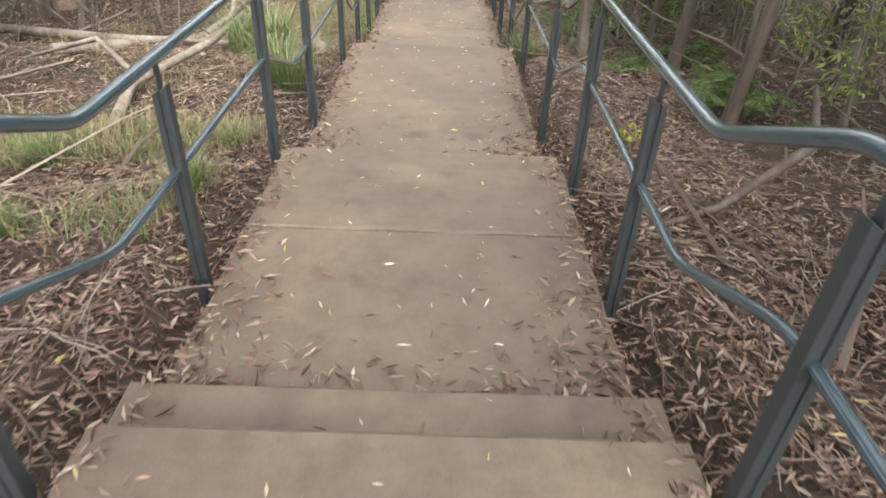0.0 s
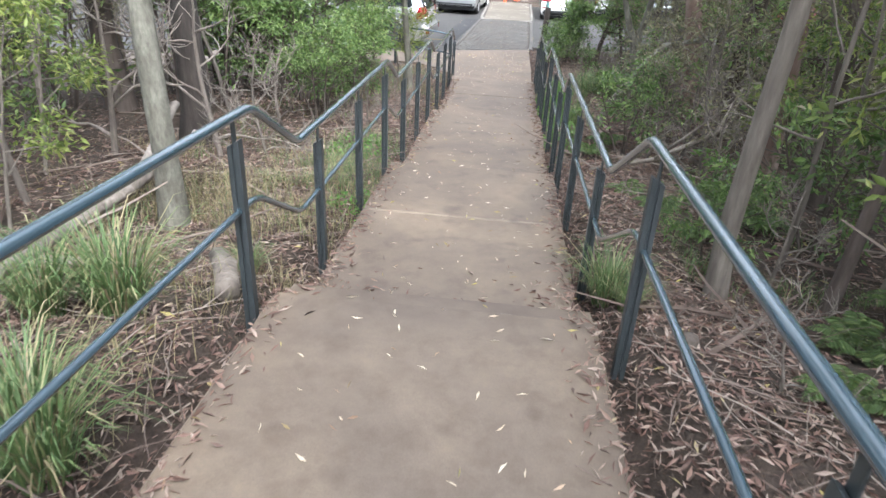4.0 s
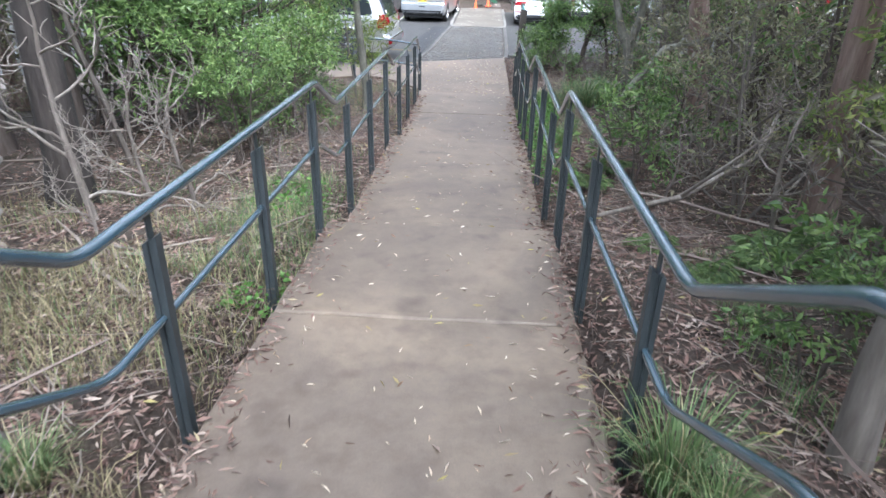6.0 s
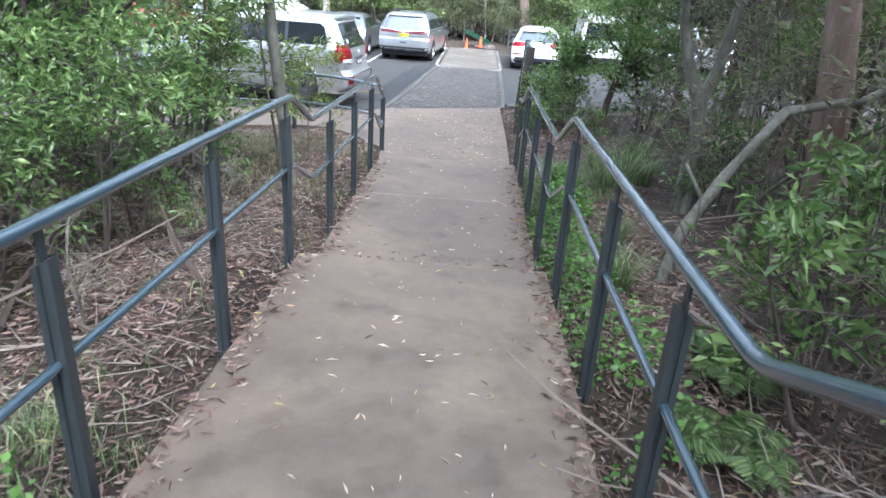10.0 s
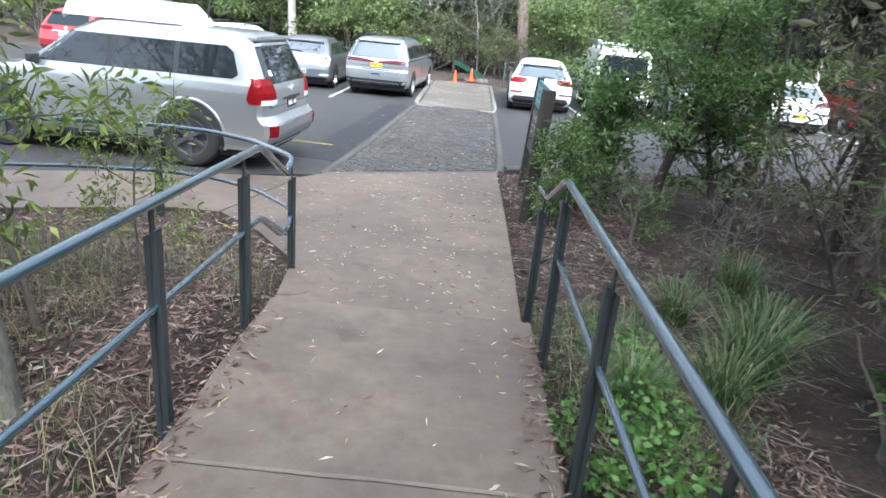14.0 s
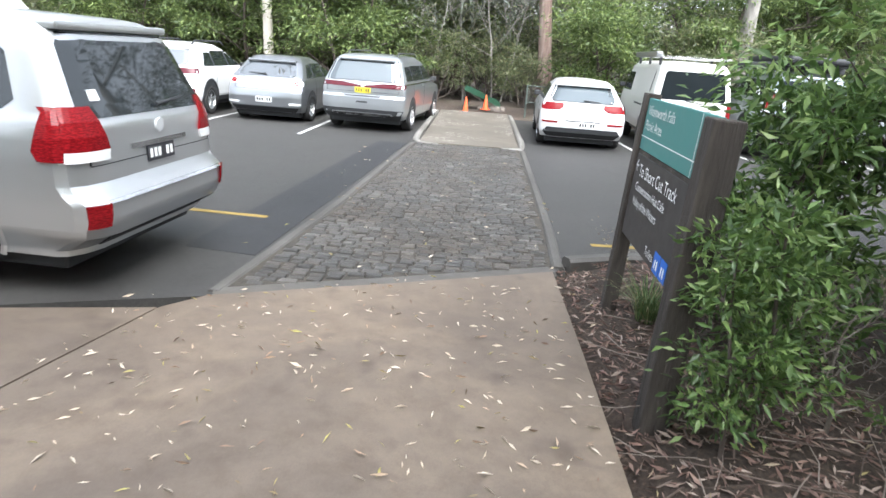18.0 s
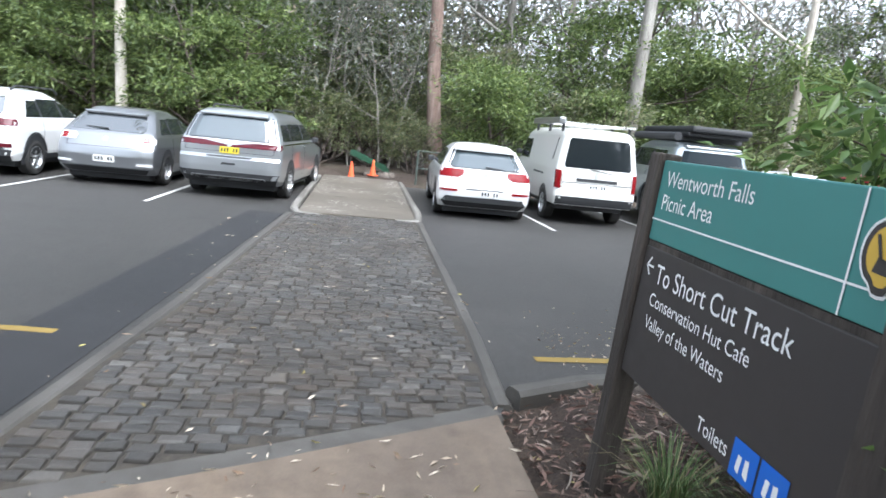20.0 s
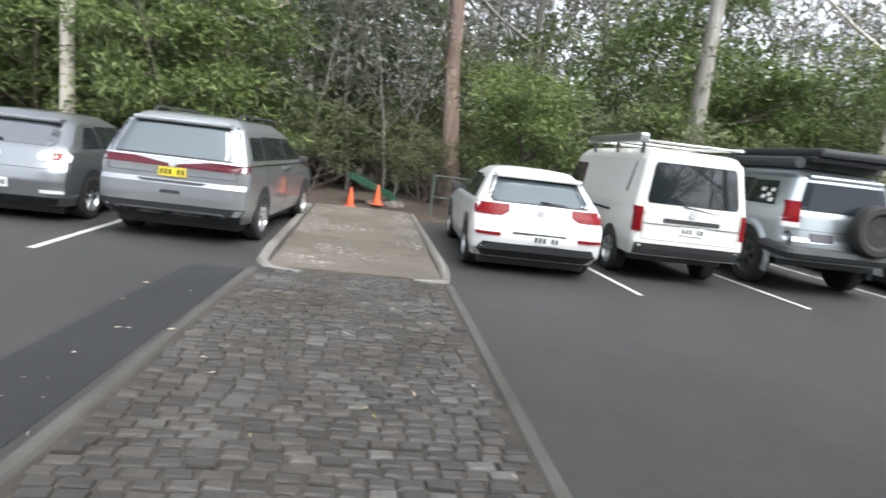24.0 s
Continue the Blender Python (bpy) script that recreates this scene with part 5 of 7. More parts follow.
dark_bush = plant("scrub_shrub", "dense dark scrub shrub under the trees", "shrub", 403, 2.2, 0.022, M["bark_twig"], M["leaf_olive"], 0.08, 5, 2, 1500, 0.085, 0.026, 0.15, 0.1, limb_len=0.5, stems=3, group="dark scrub shrubs", split=(4, 5), gnarl=0.2)
put(dark_bush, 5.3, 12.6, 1.1, 0)
rs = random.Random(88)
spots = [(x, y) for x in (6.2, 8.2, 10.5) for y in range(2, 27, 2)] + [(-7.0, y) for y in range(1, 21, 2)] + [(-9.2, y) for y in range(0, 19, 2)] + [(-12, y) for y in range(-2, 18, 3)] + [(6.0, 5.4), (4.6, 19.9), (3.9, 16.0), (4.4, 13.0), (2.9, 14.6), (3.0, 19.4), (4.9, 22.6), (5.9, 18.4), (-6.0, 18.8), (-4.6, 8.8), (-5.6, 6.4), (3.9, 2.2), (-5.8, 2.4)]
for x, y in spots:
    x, y = x + rs.uniform(-0.7, 0.7), y + rs.uniform(-0.7, 0.7)
    if not_paved(x, y - 0.6) and not_paved(x, y + 0.8):
        again(dark_bush, x, y, rs.uniform(0.8, 1.5), rs.uniform(0, 360))
thin = plant("scrub_sapling", "thin dark sapling in dense scrub", "sapling", 404, 5.5, 0.035, M["bark_dark"], M["leaf_scrub"], 0.42, 7, 2, 1000, 0.10, 0.028, 0.18, 0.15, limb_len=0.3, group="scrub saplings", gnarl=0.1)
put(thin, 4.3, 16.9, 1.0, 0)
for k in range(64):
    left = k % 2
    x, y = (-rs.uniform(4.6, 14) if left else rs.uniform(4.6, 13)), rs.uniform(-1, 21 if left else 26.5)
    if not_paved(x, y + 0.5):
        again(thin, x, y, rs.uniform(0.8, 1.5), rs.uniform(0, 360), tilt=(rs.uniform(-8, 8), rs.uniform(-8, 8)))
for x, y, s in ((6.6, 13.0, 0.55), (8.5, 20, 0.6), (9.5, 8, 0.6), (-7.5, 13, 0.55), (-9, 5, 0.6), (-8.2, 18.5, 0.5), (7.5, 25.3, 0.5), (11, 24, 0.6), (-12, 11, 0.7), (12, 15, 0.7), (7.0, 3.5, 0.6), (-15, 4, 0.7), (15, 6, 0.8)):
    again(gums[rs.choice((0, 1, 3))], x, y, s, rs.uniform(0, 360))

# thin grey stems in the open woods, and added tall trees that shade the path
stem = plant("grey_sapling", "thin grey stem with few twigs in open woods", "sapling", 409, 5.0, 0.03, M["bark_twig"], M["leaf_olive"], 0.25, 7, 2, 260, 0.09, 0.025, 0.2, 0.2, limb_len=0.22, group="grey saplings", gnarl=0.1, split=(2, 3))
put(stem, 3.4, 7.0, 1.0, 0)
for x, y, s in ((4.2, 6.4, 1.1), (3.0, 10.6, 0.9), (4.6, 9.0, 1.2), (5.4, 8.0, 1.0), (5.0, 11.6, 1.2), (6.0, 6.6, 1.3), (6.4, 10.0, 1.2), (3.9, 11.9, 0.9), (5.8, 13.4, 1.2), (7.0, 8.4, 1.3), (5.0, 4.2, 1.1), (-4.2, 10.2, 1.0), (-5.0, 9.2, 1.2), (-5.6, 12.4, 1.2), (-4.0, 14.6, 1.0), (-6.2, 7.2, 1.2), (5.0, 19.4, 1.0), (3.6, 15.4, 0.9), (5.5, 24.0, 1.0), (4.4, 25.2, 0.9), (4.2, 22.2, 0.8)):
    again(stem, x, y, s, (x * 71 + y * 29) % 360, tilt=(x % 1 * 16 - 8, y % 1 * 16 - 8))
# unseen crowns behind and overhead, placed to hold back sky and sun
shade = plant("shade_tree", "added tall tree, crown out of view, that shades the path", "tree", 410, 10.0, 0.2, M["bark_dark"], M["leaf_scrub"], 0.4, 10, 2, 5200, 0.26, 0.09, 0.5, 0.2, limb_len=0.36, group="shade trees", gnarl=0.09)
put(shade, -3.2, -2.2, 1.0, 0)
for x, y, s in ((3.4, -2.0, 1.0), (-2.6, -6.0, 1.1), (2.9, -5.6, 1.15), (-5.6, -4.6, 1.0), (6.0, -4.2, 1.1), (5.8, 0.6, 0.95), (-6.2, 0.4, 0.95), (-6.2, 6.0, 1.1), (6.4, 5.0, 1.1), (-6.4, 10.6, 1.15), (6.3, 10.2, 1.1), (-6.2, 15.2, 1.1), (6.2, 14.8, 1.1), (6.6, 19.0, 1.1)):
    again(shade, x, y, s, (x * 71 + y * 29) % 360)
# unseen saplings and shrubs beside the start, added to block the sun
for x, y, s in ((3.2, -1.2, 1.0), (4.2, -2.6, 1.2), (3.4, -3.8, 1.1), (4.8, 0.2, 1.2), (5.4, -1.4, 1.3), (2.9, 0.4, 0.8), (4.6, 2.2, 1.1)):
    again(thin, x, y, s, x * 70)
    again(dark_bush, x + 0.5, y + 0.4, s, y * 50)
# drooping gum leaves hanging over the verge
hang = plant("gum_sapling", "young gum with long dark drooping leaves on the verge", "gum sapling", 405, 3.9, 0.05, M["bark_twig"], M["leaf_hang"], 0.55, 12, 2, 3000, 0.21, 0.034, 0.15, 1.9, limb_len=0.3, group="", gnarl=0.12, lean=(-0.38, 0.26), up=0.5)
put(hang, 5.6, 27.25, 0.76, 0)
again(hang, 6.9, 26.9, 0.85, 0)
again(hang, 7.4, 27.6, 0.42, 0)
again(hang, 8.6, 26.2, 1.1, 60)

# bright wattle and dark scrub beyond the far kerb
wattle = plant("wattle", "rounded bright yellow-green wattle above the parked cars", "tree", 411, 5.6, 0.09, M["bark_twig"], M["leaf_spray"], 0.25, 13, 2, 7000, 0.17, 0.06, 0.3, 0.2, limb_len=0.30, flat=0.7, pads=44)
put(wattle, 19.9, 42.4, 1.0, 0)
for x, y, s in ((22.6, 35.6, 1.3), (24.0, 34.4, 1.5), (25.4, 33.2, 1.4), (26.8, 32.2, 1.6), (28.4, 31.0, 1.5), (30.2, 29.8, 1.7), (23.6, 36.4, 1.9), (26.2, 34.8, 2.0), (29.0, 33.0, 2.1), (21.2, 36.9, 1.1)):
    again(dark_bush, x, y, s, (x * 67 + y * 43) % 360)

# ferns, tufts, weeds
f1 = fern(501, 11, 0.62, "spreading green fern in leaf litter")
put(f1, 3.3, 7.0, 0.6, 0)
again(f1, 3.1, 6.6, 1.0, 60)
for x, y, s in ((2.3, 7.9, 0.5), (3.7, 6.0, 0.5), (2.9, 8.9, 0.65), (3.3, 7.7, 0.5), (2.1, 11.7, 0.5), (2.7, 12.1, 0.65), (3.1, 11.5, 0.6), (2.3, 11.0, 0.4), (1.9, 12.5, 0.5), (1.65, 14.6, 0.6), (2.0, 15.4, 0.65), (3.7, 9.4, 0.9), (3.6, 21.0, 0.45), (3.2, 12.5, 0.8)):
    again(f1, x, y, s, (x * 91 + y * 57) % 360)
t1 = tuft(511, 250, 0.62, 0.34, M["grass"], "strappy green mat-rush tuft by the path edge", width=0.0085, reach=0.8)
put(t1, -1.5, 6.75, 1.0)
for x, y, s in ((-1.95, 8.1, 1.15), (-1.72, 7.0, 0.8), (-2.3, 7.9, 0.9), (2.5, 20.95, 1.15), (2.95, 21.6, 1.05), (2.15, 20.5, 0.9), (2.3, 22.0, 0.8), (3.1, 22.7, 1.0), (1.24, 9.5, 0.85), (1.36, 9.25, 0.5), (-1.6, 9.2, 0.5), (1.6, 16.9, 0.7), (1.9, 18.4, 0.6), (1.5, 26.1, 0.6), (-1.5, 3.9, 0.45), (-2.4, 3.3, 0.4), (-2.7, 4.3, 0.5), (-1.6, 5.0, 0.45), (1.5, 20.3, 0.7)):
    again(t1, x, y, s, (x * 57 + y * 13) % 360)


def grass_field(name, n, boxes, h, mat, label, w=0.005, seed=62, bare=-0.1):
    rng = np.random.default_rng(seed)
    P = np.concatenate([ground_points(rng, n // len(boxes), *b, keep=not_paved) for b in boxes])
    k = len(P)
    patch_f = np.array([noise.noise((x * 0.9, y * 0.9, 4.0)) for x, y, _ in P])
    P = P[patch_f > bare]
    k = len(P)
    H = h * rng.uniform(0.4, 1.2, k)
    a = rng.uniform(0, 2 * np.pi, k)
    r = H * rng.uniform(0.2, 1.0, k)
    lean = np.stack([np.cos(a) * r, np.sin(a) * r, np.zeros(k)], 1)
    return tagged(new(name, blades_mesh(name, P, H, lean, w * rng.uniform(0.6, 1.4, k), mat, rng)), label, "grass", kind="stuff")


grass_field("dry_grass", 13000, [(-4.5, -1.15, 8.6, 13.2), (-3.2, -1.4, 3.4, 6.5), (-3.5, -1.15, 9.0, 11.5), (-4.2, -1.2, 17.5, 22.8), (-4.8, -1.3, 3.0, 8.6)], 0.25, M["dry_grass"], "dry straw-coloured grass beside the path")
grass_field("green_grass", 13000, [(-3.4, -1.5, 3.2, 5.5), (-4.0, -1.2, 9.5, 16.0), (1.1, 2.2, 19.6, 22.3), (-4.0, -1.2, 17, 22.8), (-2.2, -1.15, 11.2, 14.5), (2.0, 3.5, 9.8, 12.4)], 0.19, M["grass"], "thin green grass in the leaf litter", seed=63)
grass_field("dry_verge_grass", 9000, [(1.6, 9.0, 26.9, 28.2), (4.0, 12.0, 26.8, 28.2)], 0.05, M["dry_grass"], "short dry straw-coloured grass on the verge", 0.008, 65, -0.3)
grass_field("verge_grass", 12000, [(2.3, 9.0, 26.6, 28.4), (4.0, 12.0, 26.6, 28.4)], 0.06, M["grass"], "short patchy green grass on the verge", 0.008, 64, -0.45)


def weeds(seed, n, x0, x1, y0, y1, label):
    """Low broad-leaved weeds: stems of small leaves over the ground."""
    rng = np.random.default_rng(seed)
    P = ground_points(rng, n, x0, x1, y0, y1)
    P = P[np.array([noise.noise((x * 2, y * 2, 1.0)) > -0.12 for x, y, _ in P])]
    P[:, 2] += rng.uniform(0.02, 0.26, len(P)) * np.clip((P[:, 0] - x0) / 0.25, 0.2, 1)
    D = rng.normal(size=P.shape)
    D[:, 2] = np.abs(D[:, 2]) * 0.3
    L = rng.uniform(0.025, 0.066, len(P))
    return tagged(new("weeds", leaves_mesh("weeds", P, D, L, L * 0.75, M["leaf_fresh"], rng, 0.1)), label, "weeds", kind="stuff")


weeds(71, 4600, 1.02, 1.75, 17.3, 21.2, "bright green broad-leaved weeds along the rail")
weeds(72, 1300, 1.02, 1.5, 14.5, 17.3, "scattered green weeds by the path edge")
weeds(73, 420, -1.5, -1.02, 10.9, 11.5, "small green weed clump at a post foot")
weeds(74, 500, -2.2, -1.3, 12.9, 14.2, "green weeds in the litter")
ym = np.random.default_rng(75)
yp = np.array([gz(1.75, 5.3, 0.18)]) + ym.normal(size=(60, 3)) * np.array([0.08, 0.08, 0.03])
yl = ym.uniform(0.04, 0.08, 60)
tagged(new("yellow_plant", leaves_mesh("yellow_plant", yp, ym.normal(size=(60, 3)), yl, yl * 0.5, M["yellow_leaf"], ym, 0.1)), "small yellow-green leafed plant in the litter", "plant", kind="stuff")
# rocks
def rock(x, y, s, seed, label, h=0.0):
    bm = bmesh.new()
    bmesh.ops.create_icosphere(bm, subdivisions=3, radius=s)
    for v in bm.verts:
        v.co *= 1 + 0.28 * noise.noise(v.co * (1.6 / s) + Vector((seed, 0, 0))) + 0.08 * noise.noise(v.co * (5 / s))
        v.co.z *= 0.65
    ob = part("rock", bm, M["rockmat"], smooth=True)
    ob.matrix_basis = pose(x, y, ground_z(x, y) + h, 0, 0, seed * 50)
    return tagged(ob, label, "rock", "rocks")


M["rockmat"] = bark_material("grey_brown_sandstone", (0.07, 0.058, 0.048), (0.12, 0.10, 0.085), (0.19, 0.165, 0.14), 5.0, (1, 1, 1))
logpart("cut_log", [gz(-1.9, 9.35, 0.06), gz(-1.66, 8.95, 0.08), gz(-1.45, 8.5, 0.08)], [0.085, 0.09, 0.085], M["deadwood"], "short weathered cut log lying by the step")
rock(1.62, 8.6, 0.12, 3, "dark small rock beside a tuft")
rock(2.2, 27.82, 0.17, 4, "mossy sandstone block at the verge corner", 0.05)
rock(2.12, 27.6, 0.13, 5, "mossy sandstone block at the verge corner", 0.02)
rock(-1.5, 5.5, 0.12, 6, "small rock beside the step")


# ---- cars ----
def car_paint(name, col, metal=0.0, rough=0.32):
    m = Mat(name, col, rough, metal)
    f = m.noise(1.4, 3, 0.6, obj=True)
    m.color(m.mix(0.12, col, m.ramp(f, [(0.3, tuple(0.8 * v for v in col)), (0.7, col)])))
    m.p.inputs["Coat Weight"].default_value = 0.8
    m.p.inputs["Coat Roughness"].default_value = 0.06
    return m.m


M["silver"] = car_paint("silver_car_paint", (0.46, 0.47, 0.475), 0.8)
M["warm_silver"] = car_paint("light_silver_car_paint", (0.43, 0.45, 0.465), 0.8)
M["gunmetal"] = car_paint("grey_car_paint", (0.25, 0.26, 0.275), 0.8)
M["steel_blue"] = car_paint("grey_blue_car_paint", (0.37, 0.41, 0.43), 0.75)
M["car_white"] = car_paint("white_car_paint", (0.66, 0.66, 0.655))
M["van_white"] = car_paint("ivory_white_car_paint", (0.60, 0.60, 0.57), 0.0, 0.4)
M["car_red"] = car_paint("red_car_paint", (0.24, 0.012, 0.016), 0.1)
gm = Mat("tinted_car_glass", (0.022, 0.027, 0.030), 0.03, 0.0, 0.9)
gm.p.inputs["IOR"].default_value = 2.4
M["rear_glass"] = gm.m
bg = Mat("blue_grey_car_glass", (0.05, 0.065, 0.072), 0.05, 0.0, 0.7)
bg.p.inputs["IOR"].default_value = 1.9
M["blue_glass"] = bg.m
M["dull_glass"] = Mat("dark_tinted_rear_glass", (0.016, 0.021, 0.025), 0.08, 0.0, 0.15).m
M["glass"] = Mat("dark_side_glass", (0.012, 0.015, 0.017), 0.03, 0.0, 0.5).m
rm = Mat("red_lamp_lens", (0.42, 0.015, 0.02), 0.2, 0.0, 0.12)
rf_ = rm.noise(40.0, 2, 0.5, (1, 1, 4), obj=True)
rm.color(rm.ramp(rf_, [(0.35, (0.09, 0.003, 0.005)), (0.65, (0.20, 0.007, 0.010))]))
M["red_lens"] = rm.m
M["dark_lens"] = Mat("dark_red_lamp_lens", (0.075, 0.006, 0.012), 0.12, 0.0, 0.35).m
M["clear_lens"] = Mat("clear_lamp_lens", (0.72, 0.72, 0.72), 0.1, 0.2, 0.6).m
M["black_plastic"] = paint("black_car_plastic", (0.022, 0.023, 0.025), 0.6)
M["rubber"] = paint("dusty_tyre_rubber", (0.022, 0.021, 0.020), 0.85)
M["alloy"] = Mat("alloy_wheel", (0.55, 0.56, 0.57), 0.3, 0.9).m
M["dark_alloy"] = Mat("dark_wheel", (0.10, 0.10, 0.105), 0.45, 0.6).m
M["chrome"] = Mat("chrome_trim", (0.75, 0.75, 0.76), 0.12, 1.0).m
M["emblem"] = paint("satin_grey_emblem", (0.42, 0.43, 0.44), 0.5)
M["plate_white"] = paint("white_number_plate", (0.72, 0.73, 0.72), 0.4)
M["plate_yellow"] = paint("yellow_number_plate", (0.62, 0.50, 0.03), 0.4)
M["plate_black"] = paint("black_number_plate", (0.02, 0.02, 0.025), 0.4)


def lerp_list(pairs, z):
    if z <= pairs[0][0]:
        return pairs[0][1]
    for (a, va), (b, vb) in zip(pairs, pairs[1:]):
        if a <= z <= b:
            t = (z - a) / (b - a)
            return va + (vb - va) * t
    return pairs[-1][1]


class Shell:
    """A car body as a stack of level outlines: rear and front lines and half widths by height."""

    def __init__(self, rear, front, half, rc=(0.30, 0.16), fc=(0.45, 0.45)):
        self.rear, self.front, self.half, self.rc, self.fc = rear, front, half, rc, fc

    def w(self, z):
        return lerp_list(self.half, z)

    def back(self, x, z):
        w, (rx, ry) = self.w(z), self.rc
        a = min(1.0, max(0.0, (abs(x) - (w - rx)) / rx))
        return lerp_list(self.rear, z) + ry * (1 - math.sqrt(max(0.0, 1 - a * a)))

    def nose(self, x, z):
        w, (rx, ry) = self.w(z), self.fc
        a = min(1.0, max(0.0, (abs(x) - (w - rx)) / rx))
        return lerp_list(self.front, z) - ry * (1 - math.sqrt(max(0.0, 1 - a * a)))

    def side(self, y, z):
        w, r, f = self.w(z), lerp_list(self.rear, z), lerp_list(self.front, z)
        rx, ry = self.rc
        fx, fy = self.fc
        if y < r + ry:
            a = min(1.0, max(0.0, (r + ry - y) / ry))
            return w - rx + rx * math.sqrt(max(0.0, 1 - a * a))
        if y > f - fy:
            a = min(1.0, max(0.0, (y - f + fy) / fy))
            return w - fx + fx * math.sqrt(max(0.0, 1 - a * a))
        return w

    def body(self, levels, top):
        bm = bmesh.new()
        rings = []
        for z in levels:
            w = self.w(z)
            r, f = lerp_list(self.rear, z), lerp_list(self.front, z)
            pts = []
            for i in range(13):
                x = -w + 2 * w * (0.5 - 0.5 * math.cos(math.pi * i / 12))
                pts.append((x, self.back(x, z)))
            y0, y1 = r + self.rc[1], f - self.fc[1]
            for i in range(1, 12):
                y = y0 + (y1 - y0) * i / 12
                pts.append((w, y))
            for i in range(13):
                x = w - 2 * w * (0.5 - 0.5 * math.cos(math.pi * i / 12))
                pts.append((x, self.nose(x, z)))
            for i in range(1, 12):
                y = y1 + (y0 - y1) * i / 12
                pts.append((-w, y))
            rings.append([bm.verts.new((x, y, z)) for x, y in pts])
        # crown of the roof
        zr = levels[-1]
        cy = (lerp_list(self.rear, zr) + lerp_list(self.front, zr)) / 2
        for k in (0.94, 0.8, 0.45):
            zz = zr + (top - zr) * math.sqrt(1 - k * k)
            rings.append([bm.verts.new((v.co.x * k, cy + (v.co.y - cy) * (1 - (1 - k) * 0.75), zz)) for v in rings[len(levels) - 1]])
        n = len(rings[0])
        for a, b in zip(rings, rings[1:]):
            for i in range(n):
                bm.faces.new((a[i], a[(i + 1) % n], b[(i + 1) % n], b[i]))
        bm.faces.new(rings[-1])
        bm.faces.new(rings[0][::-1])
        return bm

    def panel(self, rows, where, off=0.006, cols=10, depth=0.03):
        """A thin panel that follows the body. rows: (z, u0, u1), u is x on the back and y on a side ('L' or 'R')."""
        bm = bmesh.new()
        outer, inner = [], []
        fine = []
        for (za, a0, a1), (zb, b0, b1) in zip(rows, rows[1:]):
            k = max(1, int(abs(zb - za) / 0.08))
            for i in range(k):
                t = i / k
                fine.append((za + (zb - za) * t, a0 + (b0 - a0) * t, a1 + (b1 - a1) * t))
        fine.append(rows[-1])
        for z, u0, u1 in fine:
            o, q = [], []
            for i in range(cols + 1):
                u = u0 + (u1 - u0) * i / cols
                if where == 'B':
                    y = self.back(u, z)
                    o.append(bm.verts.new((u, y - off, z)))
                    q.append(bm.verts.new((u, y + depth, z)))
                else:
                    s = 1 if where == 'R' else -1
                    x = self.side(u, z)
                    o.append(bm.verts.new((s * (x + off), u, z)))
                    q.append(bm.verts.new((s * (x - depth), u, z)))
            outer.append(o)
            inner.append(q)
        for a, b in zip(outer, outer[1:]):
            for i in range(cols):
                bm.faces.new((a[i], a[i + 1], b[i + 1], b[i]))
        loop = outer[0] + [r[-1] for r in outer[1:]] + outer[-1][-2::-1] + [r[0] for r in outer[-2:0:-1]]
        loop2 = inner[0] + [r[-1] for r in inner[1:]] + inner[-1][-2::-1] + [r[0] for r in inner[-2:0:-1]]
        n = len(loop)
        for i in range(n):
            bm.faces.new((loop[i], loop2[i], loop2[(i + 1) % n], loop[(i + 1) % n]))
        bmesh.ops.recalc_face_normals(bm, faces=bm.faces)
        return bm

    def arch(self, y, z, R, side, off=0.004):
        """A black disc on the closed body side, standing in for the shaded wheel opening."""
        bm = bmesh.new()
        s = 1 if side == 'R' else -1
        rings = []
        for k in (0.05, 0.3, 0.5, 0.7, 0.85, 1.0):
            ring = []
            for i in range(29):
                a = math.pi * (-0.12 + 1.24 * i / 28)
                yy, zz = y + k * R * math.cos(a), z + k * R * math.sin(a)
                ring.append(bm.verts.new((s * (self.side(yy, max(zz, self.half[0][0])) + off), yy, zz)))
            rings.append(ring)
        for a, b in zip(rings, rings[1:]):
            for i in range(28):
                bm.faces.new((a[i], a[i + 1], b[i + 1], b[i]))
        bmesh.ops.recalc_face_normals(bm, faces=bm.faces)
        return bm

    def lip(self, y, z, R, side, width=0.05, thick=0.02):
        bm = bmesh.new()
        s = 1 if side == 'R' else -1
        rows = []
        for i in range(29):
            a = math.pi * (-0.10 + 1.20 * i / 28)
            row = []
            for r, o in ((R, 0.0), (R, thick), (R + width * 0.5, thick), (R + width, 0.0)):
                yy, zz = y + r * math.cos(a), z + r * math.sin(a)
                row.append(bm.verts.new((s * (self.side(yy, max(zz, self.half[0][0])) + o + 0.002), yy, zz)))
            rows.append(row)
        for p, q in zip(rows, rows[1:]):
            for i in range(3):
                bm.faces.new((p[i], p[i + 1], q[i + 1], q[i]))
        bmesh.ops.recalc_face_normals(bm, faces=bm.faces)
        return bm


def lathe(bm, prof, n=28, axis='x'):
    """Spins (axial, radius) points about an axis."""
    rings = []
    for u, r in prof:
        ring = []
        for k in range(n):
            a = 2 * math.pi * k / n
            c, s = r * math.cos(a), r * math.sin(a)
            ring.append(bm.verts.new((u, c, s) if axis == 'x' else (c, u, s) if axis == 'y' else (c, s, u)))
        rings.append(ring)
    for a, b in zip(rings, rings[1:]):
        for k in range(n):
            bm.faces.new((a[k], a[(k + 1) % n], b[(k + 1) % n], b[k]))
    bm.faces.new(rings[0])
    bm.faces.new(rings[-1][::-1])
    bmesh.ops.recalc_face_normals(bm, faces=bm.faces)


